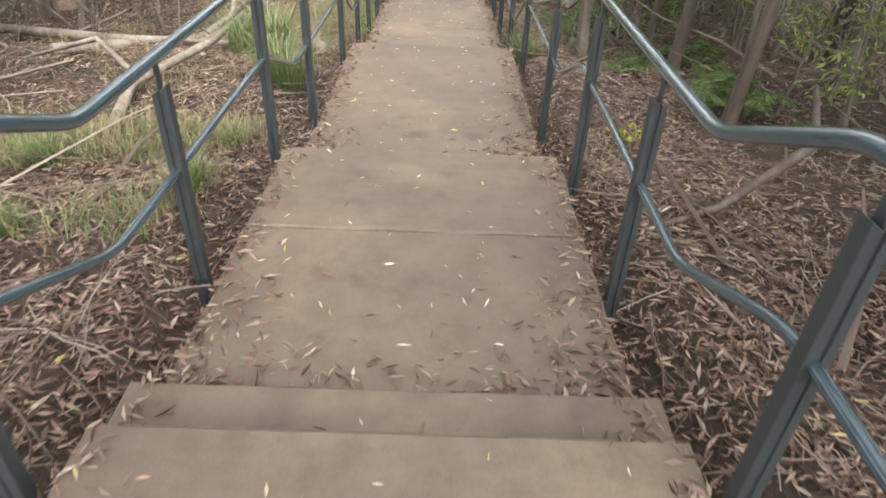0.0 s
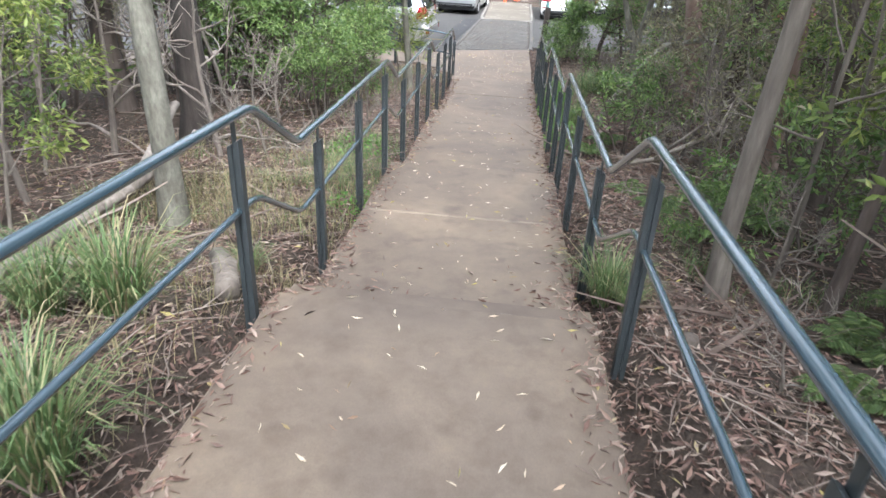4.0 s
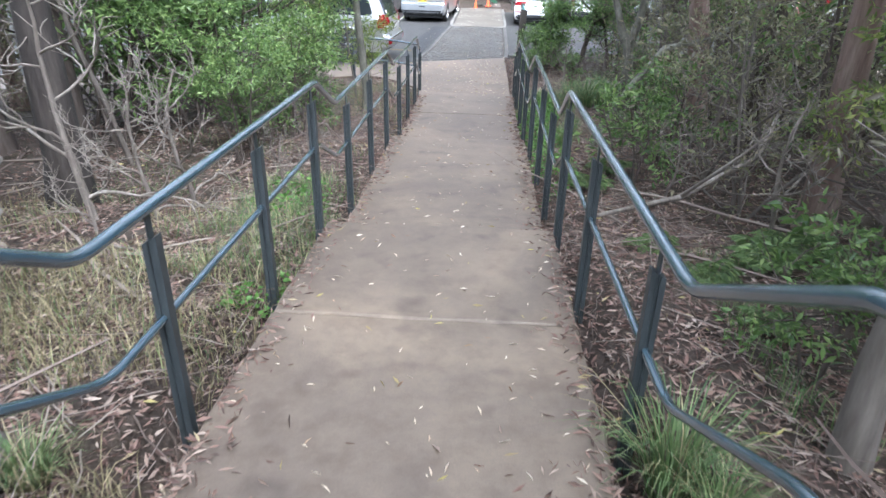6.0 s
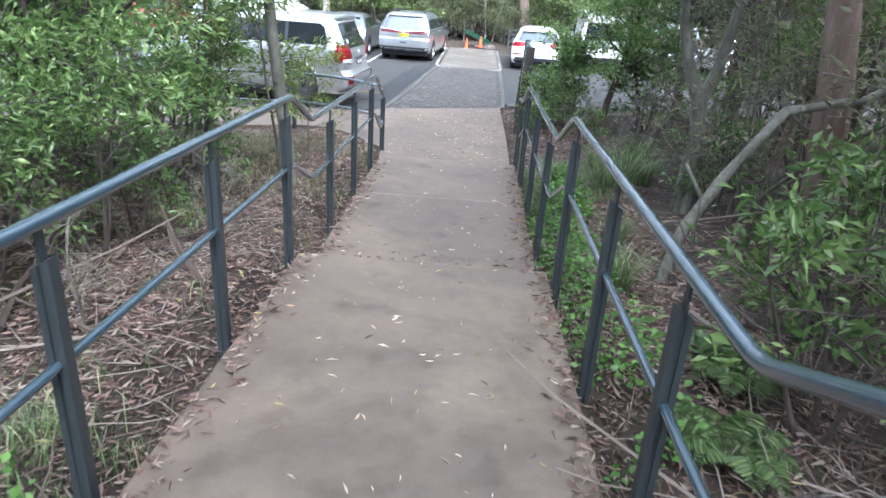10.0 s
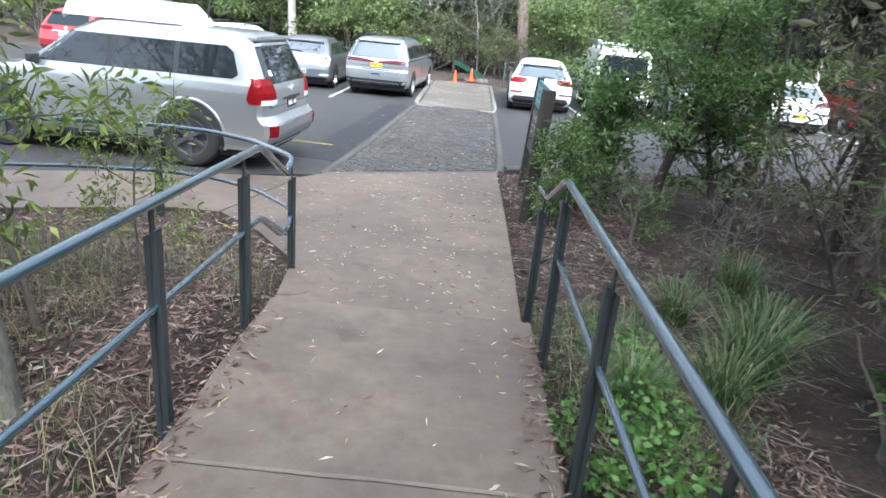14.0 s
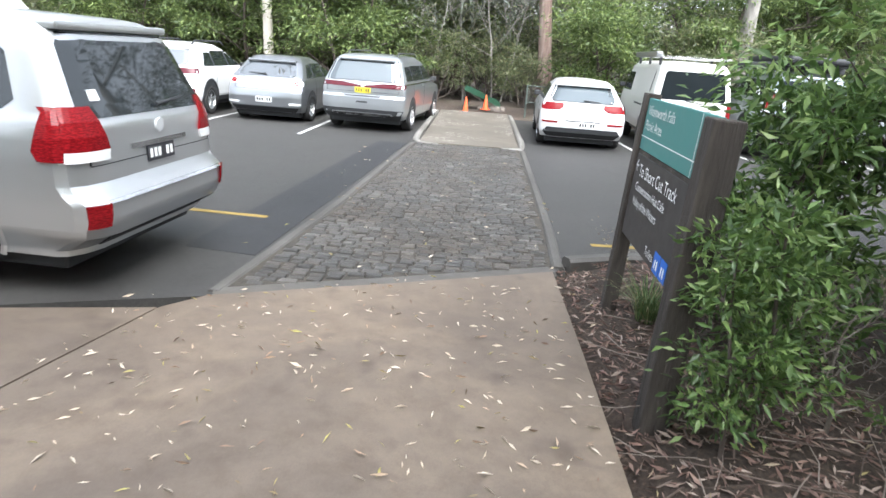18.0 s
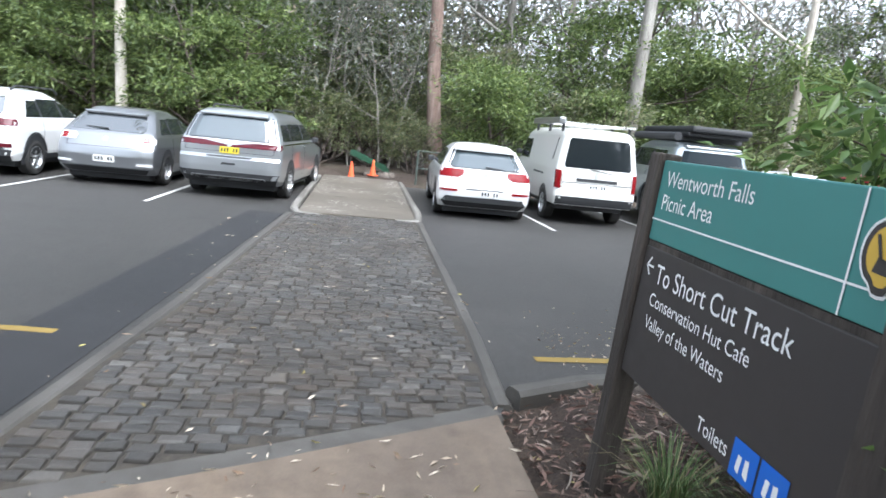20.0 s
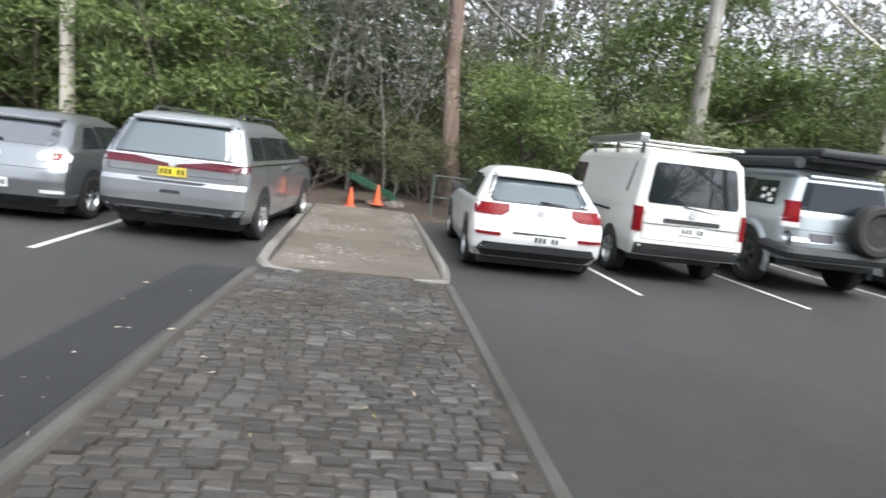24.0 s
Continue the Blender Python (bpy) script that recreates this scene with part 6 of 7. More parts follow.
def wheel(parent, x, y, z, R, width, side, rim_mat, spokes=5, name="wheel"):
    """Tyre with a spoked rim; x is the outer face."""
    s = 1 if side == 'R' else -1
    rr = R * 0.66
    bm = bmesh.new()
    lathe(bm, [(-width, rr), (-width, R * 0.93), (-width * 0.86, R), (-width * 0.14, R), (0.0, R * 0.93), (0.006, R * 0.80), (-0.004, rr), (-0.06, rr * 0.98)], 36)
    for v in bm.verts:
        v.co.x *= s
    bmesh.ops.recalc_face_normals(bm, faces=bm.faces)
    t = part(name, bm, M["rubber"], parent, smooth=False)
    t.location = (x, y, z)
    bm = bmesh.new()
    lathe(bm, [(-0.055, rr * 0.97), (-0.008, rr), (-0.004, rr * 0.93), (-0.05, rr * 0.86), (-0.055, 0.01)], 32)
    for k in range(spokes):
        m = Matrix.Rotation(2 * math.pi * k / spokes, 4, 'X')
        box(bm, (-0.03, -rr * 0.10, rr * 0.1), (-0.008, rr * 0.10, rr * 0.95), 0.006, m)
    lathe(bm, [(-0.05, rr * 0.24), (-0.004, rr * 0.22), (0.0, rr * 0.14), (0.0, 0.004)], 16)
    for v in bm.verts:
        v.co.x *= s
    bmesh.ops.recalc_face_normals(bm, faces=bm.faces)
    part("rim", bm, rim_mat, t)
    return t


def plate(parent, sh, x, z, mat, w=0.37, h=0.12, off=0.012, bars=None):
    p = part("number_plate", sh.panel([(z - h / 2, x - w / 2, x + w / 2), (z + h / 2, x - w / 2, x + w / 2)], 'B', off, 4, 0.01), mat, parent)
    for k in (0, 1, 2, 4, 5):
        u = x - w * 0.38 + k * w * 0.152
        part("plate_bar", sh.panel([(z - h * 0.28, u - w * 0.045, u + w * 0.045), (z + h * 0.28, u - w * 0.045, u + w * 0.045)], 'B', off + 0.003, 1, 0.0), bars or M["black_plastic"], p)
    return p


def car(name, label, L, W, H, pnt, rear, front, half, wheels, R, rear_glass, side_glass, lights, plate_at, lens="red_lens", rim="alloy", zb=0.3, rc=(0.30, 0.16), cladding=None, extras=None, arch_lip=None, spokes=5, plate_mat="plate_white", handles=(), mirror=None, rails=False, wiper=None, spoiler=None, badge=None, lower=None, rear_mat="rear_glass", surround=0.0, proud=0.006):
    sh = Shell(rear, front, half, rc)
    root = tagged(new(name), label, "car", "parked cars")
    zt = half[-1][0]
    zs = sorted({round(z, 3) for z, _ in rear + half + front if zb <= z <= zt} | {zb, zt} | {round(zb + (zt - zb) * i / 22, 3) for i in range(23)})
    bob = part("body", sh.body(zs, H), M[pnt], root, smooth=True)
    bob.data.set_sharp_from_angle(angle=radians(24))
    bm = bmesh.new()
    box(bm, (-W * 0.42, 0.35, zb - 0.12), (W * 0.42, L - 0.4, zb + 0.05), 0.03)
    part("underbody", bm, M["black_plastic"], root)
    if surround:
        (za, a0, a1), (zc, c0, c1) = rear_glass[0], rear_glass[-1]
        part("window_surround", sh.panel([(za - 0.02, a0 - surround, a1 + surround)] + [(z, p - surround, q + surround) for z, p, q in rear_glass] + [(zc + 0.02, c0 - surround, c1 + surround)], 'B', 0.003, 12), M["black_plastic"], root)
    part("rear_window", sh.panel(rear_glass, 'B', proud, 12), M[rear_mat], root)
    for s in 'LR':
        for rows in side_glass:
            part("side_window", sh.panel(rows, s, 0.005, 8), M["glass"], root)
        for a, b in zip(side_glass, side_glass[1:]):
            lo, hi = max(a[0][0], b[0][0]), min(a[-1][0], b[-1][0])
            part("window_pillar", sh.panel([(lo, a[0][2] - 0.01, b[0][1] + 0.01), (hi, a[-1][2] - 0.01, b[-1][1] + 0.01)], s, 0.003, 2), M["black_plastic"], root)
        for rows, lm in lights:
            rr = [(z, a, b) if s == 'R' else (z, -b, -a) for z, a, b in rows]
            part("tail_light", sh.panel(rr, 'B', 0.014, 8), M[lm], root)
        for y in wheels:
            part("dark_arch_disc", sh.arch(y, R + 0.02, R * 1.2, s), M["black_plastic"], root)
            if arch_lip:
                part("arch_trim", sh.lip(y, R + 0.02, R * 1.19, s, arch_lip[0], arch_lip[1]), M[arch_lip[2]], root)
            x = max(sh.side(y, R), sh.side(y, 0.5), sh.side(y, 0.7)) + 0.008
            wheel(root, x if s == 'R' else -x, y, R, R, 0.22, s, M[rim], spokes)
        for a, b in zip(side_glass, side_glass[1:]):
            y, hi = (a[0][2] + b[0][1]) / 2, a[0][0] - 0.02
            part("door_gap", sh.panel([(zb + 0.10, y - 0.004, y + 0.004), (hi, y - 0.004, y + 0.004)], s, 0.003, 1), M["black_plastic"], root)
        for y, z in handles:
            part("door_handle", sh.panel([(z - 0.018, y - 0.10, y + 0.10), (z + 0.018, y - 0.10, y + 0.10)], s, 0.035, 4, 0.0), M[pnt], root)
        if mirror:
            y, z = mirror
            x = sh.side(y, z)
            bm = bmesh.new()
            box(bm, (x + 0.02, y - 0.05, z - 0.05), (x + 0.17, y + 0.07, z + 0.07), 0.03)
            for v in bm.verts:
                v.co.x *= 1 if s == 'R' else -1
            bmesh.ops.recalc_face_normals(bm, faces=bm.faces)
            part("wing_mirror", bm, M["black_plastic"], root)
        if rails:
            y0, y1 = rails
            x = sh.w(zt) * 0.86
            x = x if s == 'R' else -x
            bm = bmesh.new()
            tube(bm, rounded([(x, y0, H - 0.06), (x, y0 + 0.15, H + 0.035), (x, y1 - 0.15, H + 0.035), (x, y1, H - 0.06)], 0.08), 0.018, 8)
            part("roof_rail", bm, M["black_plastic"], root, smooth=True)
    if cladding:
        for rows, mt in cladding:
            part("bumper_trim", sh.panel(rows, 'B', 0.012, 14), M[mt], root)
    if lower:
        for s in 'LR':
            part("sill_trim", sh.panel([(zb, wheels[0] + R * 1.2, wheels[1] - R * 1.2), (zb + lower, wheels[0] + R * 1.2, wheels[1] - R * 1.2)], s, 0.008, 8), M["black_plastic"], root)
    gz0, gz1 = rear_glass[0][0] - 0.03, lights[0][0][0][0] - 0.10
    for sg in (-1, 1):
        u = sg * (max(abs(rear_glass[0][1]), 0.5) + 0.05)
        part("tailgate_gap", sh.panel([(gz1, u - 0.004, u + 0.004), (gz0, u - 0.004, u + 0.004)], 'B', 0.003, 1), M["black_plastic"], root)
    part("tailgate_gap", sh.panel([(gz1 - 0.006, -abs(u), abs(u)), (gz1, -abs(u), abs(u))], 'B', 0.003, 12), M["black_plastic"], root)
    if plate_at:
        plate(root, sh, plate_at[0], plate_at[1], M[plate_mat], bars=M["plate_white"] if plate_mat == "plate_black" else None)
    if wiper:
        x0, z0, x1, z1 = wiper
        bm = bmesh.new()
        tube(bm, [(x0, sh.back(x0, z0) - 0.03, z0), ((x0 + x1) / 2, sh.back((x0 + x1) / 2, (z0 + z1) / 2) - 0.035, (z0 + z1) / 2), (x1, sh.back(x1, z1) - 0.025, z1)], [0.014, 0.011, 0.006], 6)
        part("wiper", bm, M["black_plastic"], root)
    if spoiler:
        z, x, d, mt = spoiler
        bm = bmesh.new()
        y = sh.back(0, z)
        box(bm, (-x, y - d, z - 0.03), (x, y + 0.25, z + 0.03), 0.022)
        part("spoiler", bm, M[mt], root)
    if badge:
        bm = bmesh.new()
        lathe(bm, [(-0.012, 0.05), (0.0, 0.055), (0.01, 0.05)], 20, 'y')
        b = part("emblem", bm, M["emblem"], root)
        b.location = (badge[0], sh.back(badge[0], badge[1]) - 0.012, badge[1])
    return root, sh


def park(root, x, y, heading, size=1.0):
    root.matrix_basis = pose(x, y, PARK + 0.003, 0, 0, heading) @ Matrix.Scale(size, 4)


# silver four-wheel drive beside the footpath
c, sh = car("silver_wagon", "silver four-wheel drive wagon parked beside the footpath", 4.95, 1.97, 1.90, "silver",
            [(0.34, 0.20), (0.44, 0.04), (0.56, 0.0), (0.68, 0.0), (0.75, 0.07), (0.80, 0.10), (1.16, 0.12), (1.24, 0.16), (1.74, 0.38), (1.84, 0.50)],
            [(0.34, 4.75), (0.5, 4.93), (0.92, 4.92), (1.08, 4.75), (1.18, 3.95), (1.28, 3.75), (1.74, 3.10), (1.84, 2.90)],
            [(0.34, 0.92), (0.50, 0.975), (0.72, 0.985), (0.96, 0.985), (1.10, 0.975), (1.20, 0.955), (1.26, 0.93), (1.70, 0.79), (1.84, 0.70)],
            (1.24, 4.05), 0.42, [(1.22, -0.76, 0.76), (1.30, -0.79, 0.79), (1.68, -0.69, 0.69), (1.76, -0.62, 0.62)],
            [[(1.27, 0.62, 1.40), (1.33, 0.54, 1.40), (1.62, 0.64, 1.40), (1.69, 0.74, 1.40)], [(1.27, 1.47, 2.36), (1.69, 1.47, 2.30)], [(1.27, 2.44, 3.62), (1.69, 2.38, 3.10)]],
            [([(1.02, 0.62, 0.975), (1.30, 0.70, 0.93)], "red_lens"), ([(0.95, 0.64, 0.98), (1.02, 0.62, 0.975)], "clear_lens"), ([(0.52, 0.80, 0.94), (0.68, 0.80, 0.95)], "red_lens")],
            (0.0, 0.92), rim="dark_alloy", plate_mat="plate_black", handles=((1.60, 1.10), (2.60, 1.10)), mirror=(3.45, 1.28), badge=(0.0, 1.12), arch_lip=(0.04, 0.010, "silver"), spoiler=(1.80, 0.66, 0.07, "silver"), spokes=6, lower=0.06,
            cladding=[([(0.985, -0.38, 0.38), (1.02, -0.38, 0.38)], "chrome"), ([(0.68, -0.80, 0.80), (0.70, -0.80, 0.80)], "chrome"), ([(0.345, -0.70, 0.70), (0.43, -0.76, 0.76)], "black_plastic")], wiper=(0.05, 1.27, 0.48, 1.31), rear_mat="glass")
for s in 'LR':
    part("side_lamp", sh.panel([(0.96, 0.20, 0.36), (1.02, 0.20, 0.40), (1.28, 0.24, 0.34)], s, 0.012, 4), M["red_lens"], c)
    part("rub_strip", sh.panel([(0.72, 1.75, 3.45), (0.76, 1.75, 3.45)], s, 0.012, 6), M["silver"], c)
part("window_sticker", sh.panel([(1.33, -0.66, -0.56), (1.40, -0.65, -0.56)], 'B', 0.010, 2), M["plate_white"], c)
bm = bmesh.new()
rows = []
for y, z, w in ((1.45, 1.88, 0.50), (1.50, 1.95, 0.55), (1.74, 2.16, 0.58), (3.0, 2.20, 0.58), (3.2, 2.10, 0.55), (3.3, 1.88, 0.5)):
    rows.append([bm.verts.new((x * w, y, (z if abs(x) < 1 else 1.89) - (0.05 if abs(x) > 0.75 and abs(x) < 1 else 0))) for x in (-1, -0.96, -0.7, 0, 0.7, 0.96, 1)])
for a, b in zip(rows, rows[1:]):
    for i in range(6):
        bm.faces.new((a[i], a[i + 1], b[i + 1], b[i]))
bm.faces.new(rows[0])
bm.faces.new(rows[-1][::-1])
bmesh.ops.recalc_face_normals(bm, faces=bm.faces)
part("roof_pod", bm, M["car_white"], c, "white roof pod")
bm = bmesh.new()
tube(bm, [(0.35, 1.55, 1.86), (0.35, 1.5, 2.4)], [0.012, 0.004], 6)
part("antenna", bm, M["black_plastic"], c)
park(c, -2.19, 26.55, 86)

# silver people mover
c, sh = car("people_mover", "silver people mover with a full-width red light bar", 5.15, 1.99, 1.76, "warm_silver",
            [(0.28, 0.20), (0.42, 0.03), (0.62, 0.0), (0.78, 0.0), (0.84, 0.05), (1.02, 0.05), (1.14, 0.09), (1.58, 0.34), (1.68, 0.46)],
            [(0.28, 4.95), (0.5, 5.13), (0.8, 5.1), (0.98, 4.85), (1.10, 4.1), (1.18, 3.95), (1.60, 3.2), (1.68, 2.95)],
            [(0.28, 0.93), (0.5, 0.99), (0.95, 0.995), (1.10, 0.97), (1.20, 0.94), (1.58, 0.80), (1.68, 0.70)],
            (1.02, 4.11), 0.36, [(1.16, -0.80, 0.80), (1.24, -0.80, 0.80), (1.56, -0.70, 0.70), (1.60, -0.66, 0.66)],
            [[(1.18, 0.42, 1.10), (1.5, 0.55, 1.10)], [(1.18, 1.18, 2.4), (1.52, 1.18, 2.35)], [(1.18, 2.5, 3.7), (1.52, 2.45, 3.25)]],
            [([(1.01, 0.0, 0.97), (1.04, 0.0, 0.985), (1.11, 0.5, 0.975)], "dark_lens")], (0.0, 0.94), plate_mat="plate_yellow",
            cladding=[([(0.30, -0.88, 0.88), (0.52, -0.97, 0.97)], "black_plastic"), ([(0.36, -0.60, 0.60), (0.40, -0.74, 0.74), (0.44, -0.70, 0.70)], "alloy"), ([(0.80, -0.40, 0.40), (0.83, -0.46, 0.46)], "black_plastic"), ([(0.66, -0.14, 0.14), (0.70, -0.12, 0.12)], "black_plastic"), ([(1.115, -0.9, 0.9), (1.13, -0.9, 0.9)], "chrome")],
            rails=(0.8, 3.0), mirror=(3.75, 1.16), badge=(0.0, 1.05), spoiler=(1.62, 0.66, 0.10, "warm_silver"), spokes=10, surround=0.07, rear_mat="blue_glass", handles=((2.35, 1.05), (2.6, 1.05)))
for s in 'LR':
    part("chrome_strip", sh.panel([(1.10, 0.25, 3.6), (1.125, 0.25, 3.6)], s, 0.010, 8), M["chrome"], c)
park(c, -2.34, 35.78, -6, 0.945)

# grey hatchback
c, sh = car("grey_hatchback", "dark silver hatchback with clear tail lights", 4.46, 1.755, 1.47, "gunmetal",
            [(0.22, 0.18), (0.35, 0.03), (0.55, 0.0), (0.70, 0.03), (0.95, 0.16), (1.02, 0.22), (1.32, 0.62), (1.40, 0.78)],
            [(0.22, 4.3), (0.4, 4.45), (0.7, 4.38), (0.88, 3.9), (0.95, 3.4), (1.32, 2.45), (1.40, 2.2)],
            [(0.22, 0.82), (0.4, 0.875), (0.75, 0.875), (0.94, 0.84), (1.32, 0.66), (1.40, 0.58)],
            (0.85, 3.49), 0.315, [(1.01, -0.62, 0.62), (1.06, -0.66, 0.66), (1.30, -0.56, 0.56)],
            [[(0.99, 0.62, 1.2), (1.28, 0.95, 1.2)], [(0.99, 1.28, 2.05), (1.30, 1.28, 2.0)], [(0.99, 2.13, 3.05), (1.30, 2.08, 2.5)]],
            [([(0.82, 0.52, 0.86), (0.90, 0.50, 0.85), (0.95, 0.56, 0.80)], "clear_lens"), ([(0.83, 0.66, 0.80), (0.93, 0.66, 0.78)], "red_lens"), ([(0.40, 0.58, 0.84), (0.44, 0.58, 0.84)], "clear_lens")], (0.0, 0.50), zb=0.22,
            cladding=[([(0.23, -0.7, 0.7), (0.33, -0.78, 0.78)], "black_plastic")], spoiler=(1.335, 0.56, 0.10, "gunmetal"), wiper=(0.0, 1.05, -0.42, 1.07), mirror=(2.95, 1.0), badge=(0.0, 0.86))
park(c, -4.66, 36.25, -2)

# white small suv
c, sh = car("white_suv", "white compact sport utility vehicle with red lights", 4.31, 1.81, 1.62, "car_white",
            [(0.28, 0.15), (0.40, 0.02), (0.65, 0.0), (0.80, 0.06), (1.05, 0.14), (1.12, 0.18), (1.46, 0.46), (1.54, 0.6)],
            [(0.28, 4.15), (0.5, 4.3), (0.85, 4.25), (1.0, 3.8), (1.08, 3.2), (1.46, 2.4), (1.54, 2.2)],
            [(0.28, 0.85), (0.45, 0.90), (0.85, 0.905), (1.06, 0.87), (1.46, 0.70), (1.54, 0.62)],
            (0.85, 3.43), 0.34, [(1.12, -0.62, 0.62), (1.18, -0.66, 0.66), (1.44, -0.58, 0.58)],
            [[(1.1, 0.6, 1.15), (1.40, 0.85, 1.15)], [(1.1, 1.22, 2.0), (1.44, 1.22, 1.95)], [(1.1, 2.08, 2.95), (1.44, 2.04, 2.5)]],
            [([(0.94, 0.46, 0.885), (1.0, 0.44, 0.88), (1.06, 0.5, 0.86)], "dark_lens"), ([(0.55, 0.62, 0.86), (0.62, 0.60, 0.86)], "dark_lens")], (-0.1, 0.60), plate_mat="plate_yellow",
            cladding=[([(0.29, -0.8, 0.8), (0.50, -0.86, 0.86), (0.66, -0.42, 0.42)], "black_plastic")], rails=(0.7, 2.5), arch_lip=(0.06, 0.012, "black_plastic"), mirror=(2.85, 1.1), badge=(0.0, 1.0), wiper=(0.0, 1.16, -0.4, 1.17), lower=0.1, spoiler=(1.48, 0.6, 0.06, "car_white"))
park(c, -7.05, 36.1, -1)
second = copy_thing(c, pose(-9.5, 36.3, PARK + 0.003, 0, 0, 1))

# white hatchback
c, sh = car("white_hatchback", "white hatchback with wide red tail lights", 4.34, 1.795, 1.455, "car_white",
            [(0.22, 0.20), (0.34, 0.04), (0.52, 0.0), (0.68, 0.02), (0.93, 0.13), (0.99, 0.18), (1.30, 0.55), (1.38, 0.72)],
            [(0.22, 4.2), (0.4, 4.33), (0.7, 4.26), (0.86, 3.8), (0.94, 3.3), (1.30, 2.4), (1.38, 2.15)],
            [(0.22, 0.85), (0.4, 0.895), (0.74, 0.895), (0.92, 0.86), (1.30, 0.66), (1.38, 0.58)],
            (0.82, 3.47), 0.325, [(0.985, -0.60, 0.60), (1.04, -0.66, 0.66), (1.28, -0.57, 0.57)],
            [[(0.97, 0.62, 1.15), (1.26, 0.95, 1.15)], [(0.97, 1.22, 2.0), (1.29, 1.22, 1.95)], [(0.97, 2.08, 3.0), (1.29, 2.04, 2.45)]],
            [([(0.80, 0.52, 0.875), (0.86, 0.42, 0.88), (0.95, 0.42, 0.845)], "red_lens"), ([(0.535, 0.52, 0.85), (0.575, 0.52, 0.86)], "red_lens")], (0.10, 0.52), zb=0.22,
            cladding=[([(0.23, -0.72, 0.72), (0.34, -0.82, 0.82), (0.44, -0.74, 0.74)], "black_plastic"), ([(0.58, -0.36, 0.36), (0.60, -0.36, 0.36)], "black_plastic")], spoiler=(1.32, 0.60, 0.14, "car_white"), surround=0.06, rear_mat="blue_glass", wiper=(0.0, 1.02, 0.36, 1.0), mirror=(2.9, 0.98), badge=(0.0, 0.86))
park(c, 2.42, 35.52, -3)

# white van with roof rack
c, sh = car("white_van", "old ivory white panel van with a roof rack", 4.7, 1.69, 1.98, "van_white",
            [(0.40, 0.06), (0.55, 0.0), (1.05, 0.02), (1.12, 0.04), (1.80, 0.14), (1.90, 0.22)],
            [(0.40, 4.6), (0.6, 4.69), (0.9, 4.65), (1.1, 4.5), (1.8, 3.9), (1.90, 3.7)],
            [(0.40, 0.82), (0.6, 0.845), (1.1, 0.84), (1.2, 0.825), (1.78, 0.735), (1.90, 0.66)],
            (0.98, 3.32), 0.325, [(1.16, -0.66, 0.66), (1.22, -0.69, 0.69), (1.70, -0.62, 0.62), (1.75, -0.58, 0.58)],
            [[(1.2, 2.85, 3.9), (1.66, 2.9, 3.6)]],
            [([(0.74, 0.735, 0.845), (1.10, 0.735, 0.845)], "red_lens")], (0.03, 0.80), zb=0.40, rc=(0.12, 0.08),
            cladding=[([(0.90, -0.42, 0.42), (0.96, -0.42, 0.42)], "black_plastic"), ([(0.41, -0.80, 0.80), (0.58, -0.80, 0.80)], "black_plastic"), ([(0.865, -0.70, 0.70), (0.872, -0.70, 0.70)], "black_plastic")],
            rim="alloy", rear_mat="glass", wiper=(-0.15, 1.15, 0.40, 1.08), badge=(0.0, 1.04), mirror=(3.75, 1.3))
for s in 'LR':
    part("side_slot", sh.panel([(0.93, 1.15, 2.1), (0.97, 1.15, 2.1)], s, 0.006, 6), M["black_plastic"], c)
    part("vent", sh.panel([(1.28, 0.55, 0.62), (1.74, 0.50, 0.53)], s, 0.006, 2), M["black_plastic"], c)
for x in (-0.72, 0.72):
    bm = bmesh.new()
    box(bm, (x - 0.03, 0.3, 2.02), (x + 0.03, 3.2, 2.07), 0.012)
    part("rack_bar", bm, M["van_white"], c)
for y in (0.5, 1.6, 2.8):
    for x in (-0.70, 0.70):
        bm = bmesh.new()
        box(bm, (x - 0.025, y - 0.025, 1.86), (x + 0.025, y + 0.025, 2.03), 0.006)
        part("rack_foot", bm, M["black_plastic"], c)
    bm = bmesh.new()
    box(bm, (-0.72, y - 0.02, 2.03), (0.72, y + 0.02, 2.06), 0.006)
    part("cross_bar", bm, M["chrome"], c)
bm = bmesh.new()
box(bm, (-0.86, 0.25, 2.01), (-0.72, 2.7, 2.14), 0.03)
part("rolled_awning", bm, M["silver"], c, "grey rolled awning tube")
park(c, 4.78, 36.0, -3)


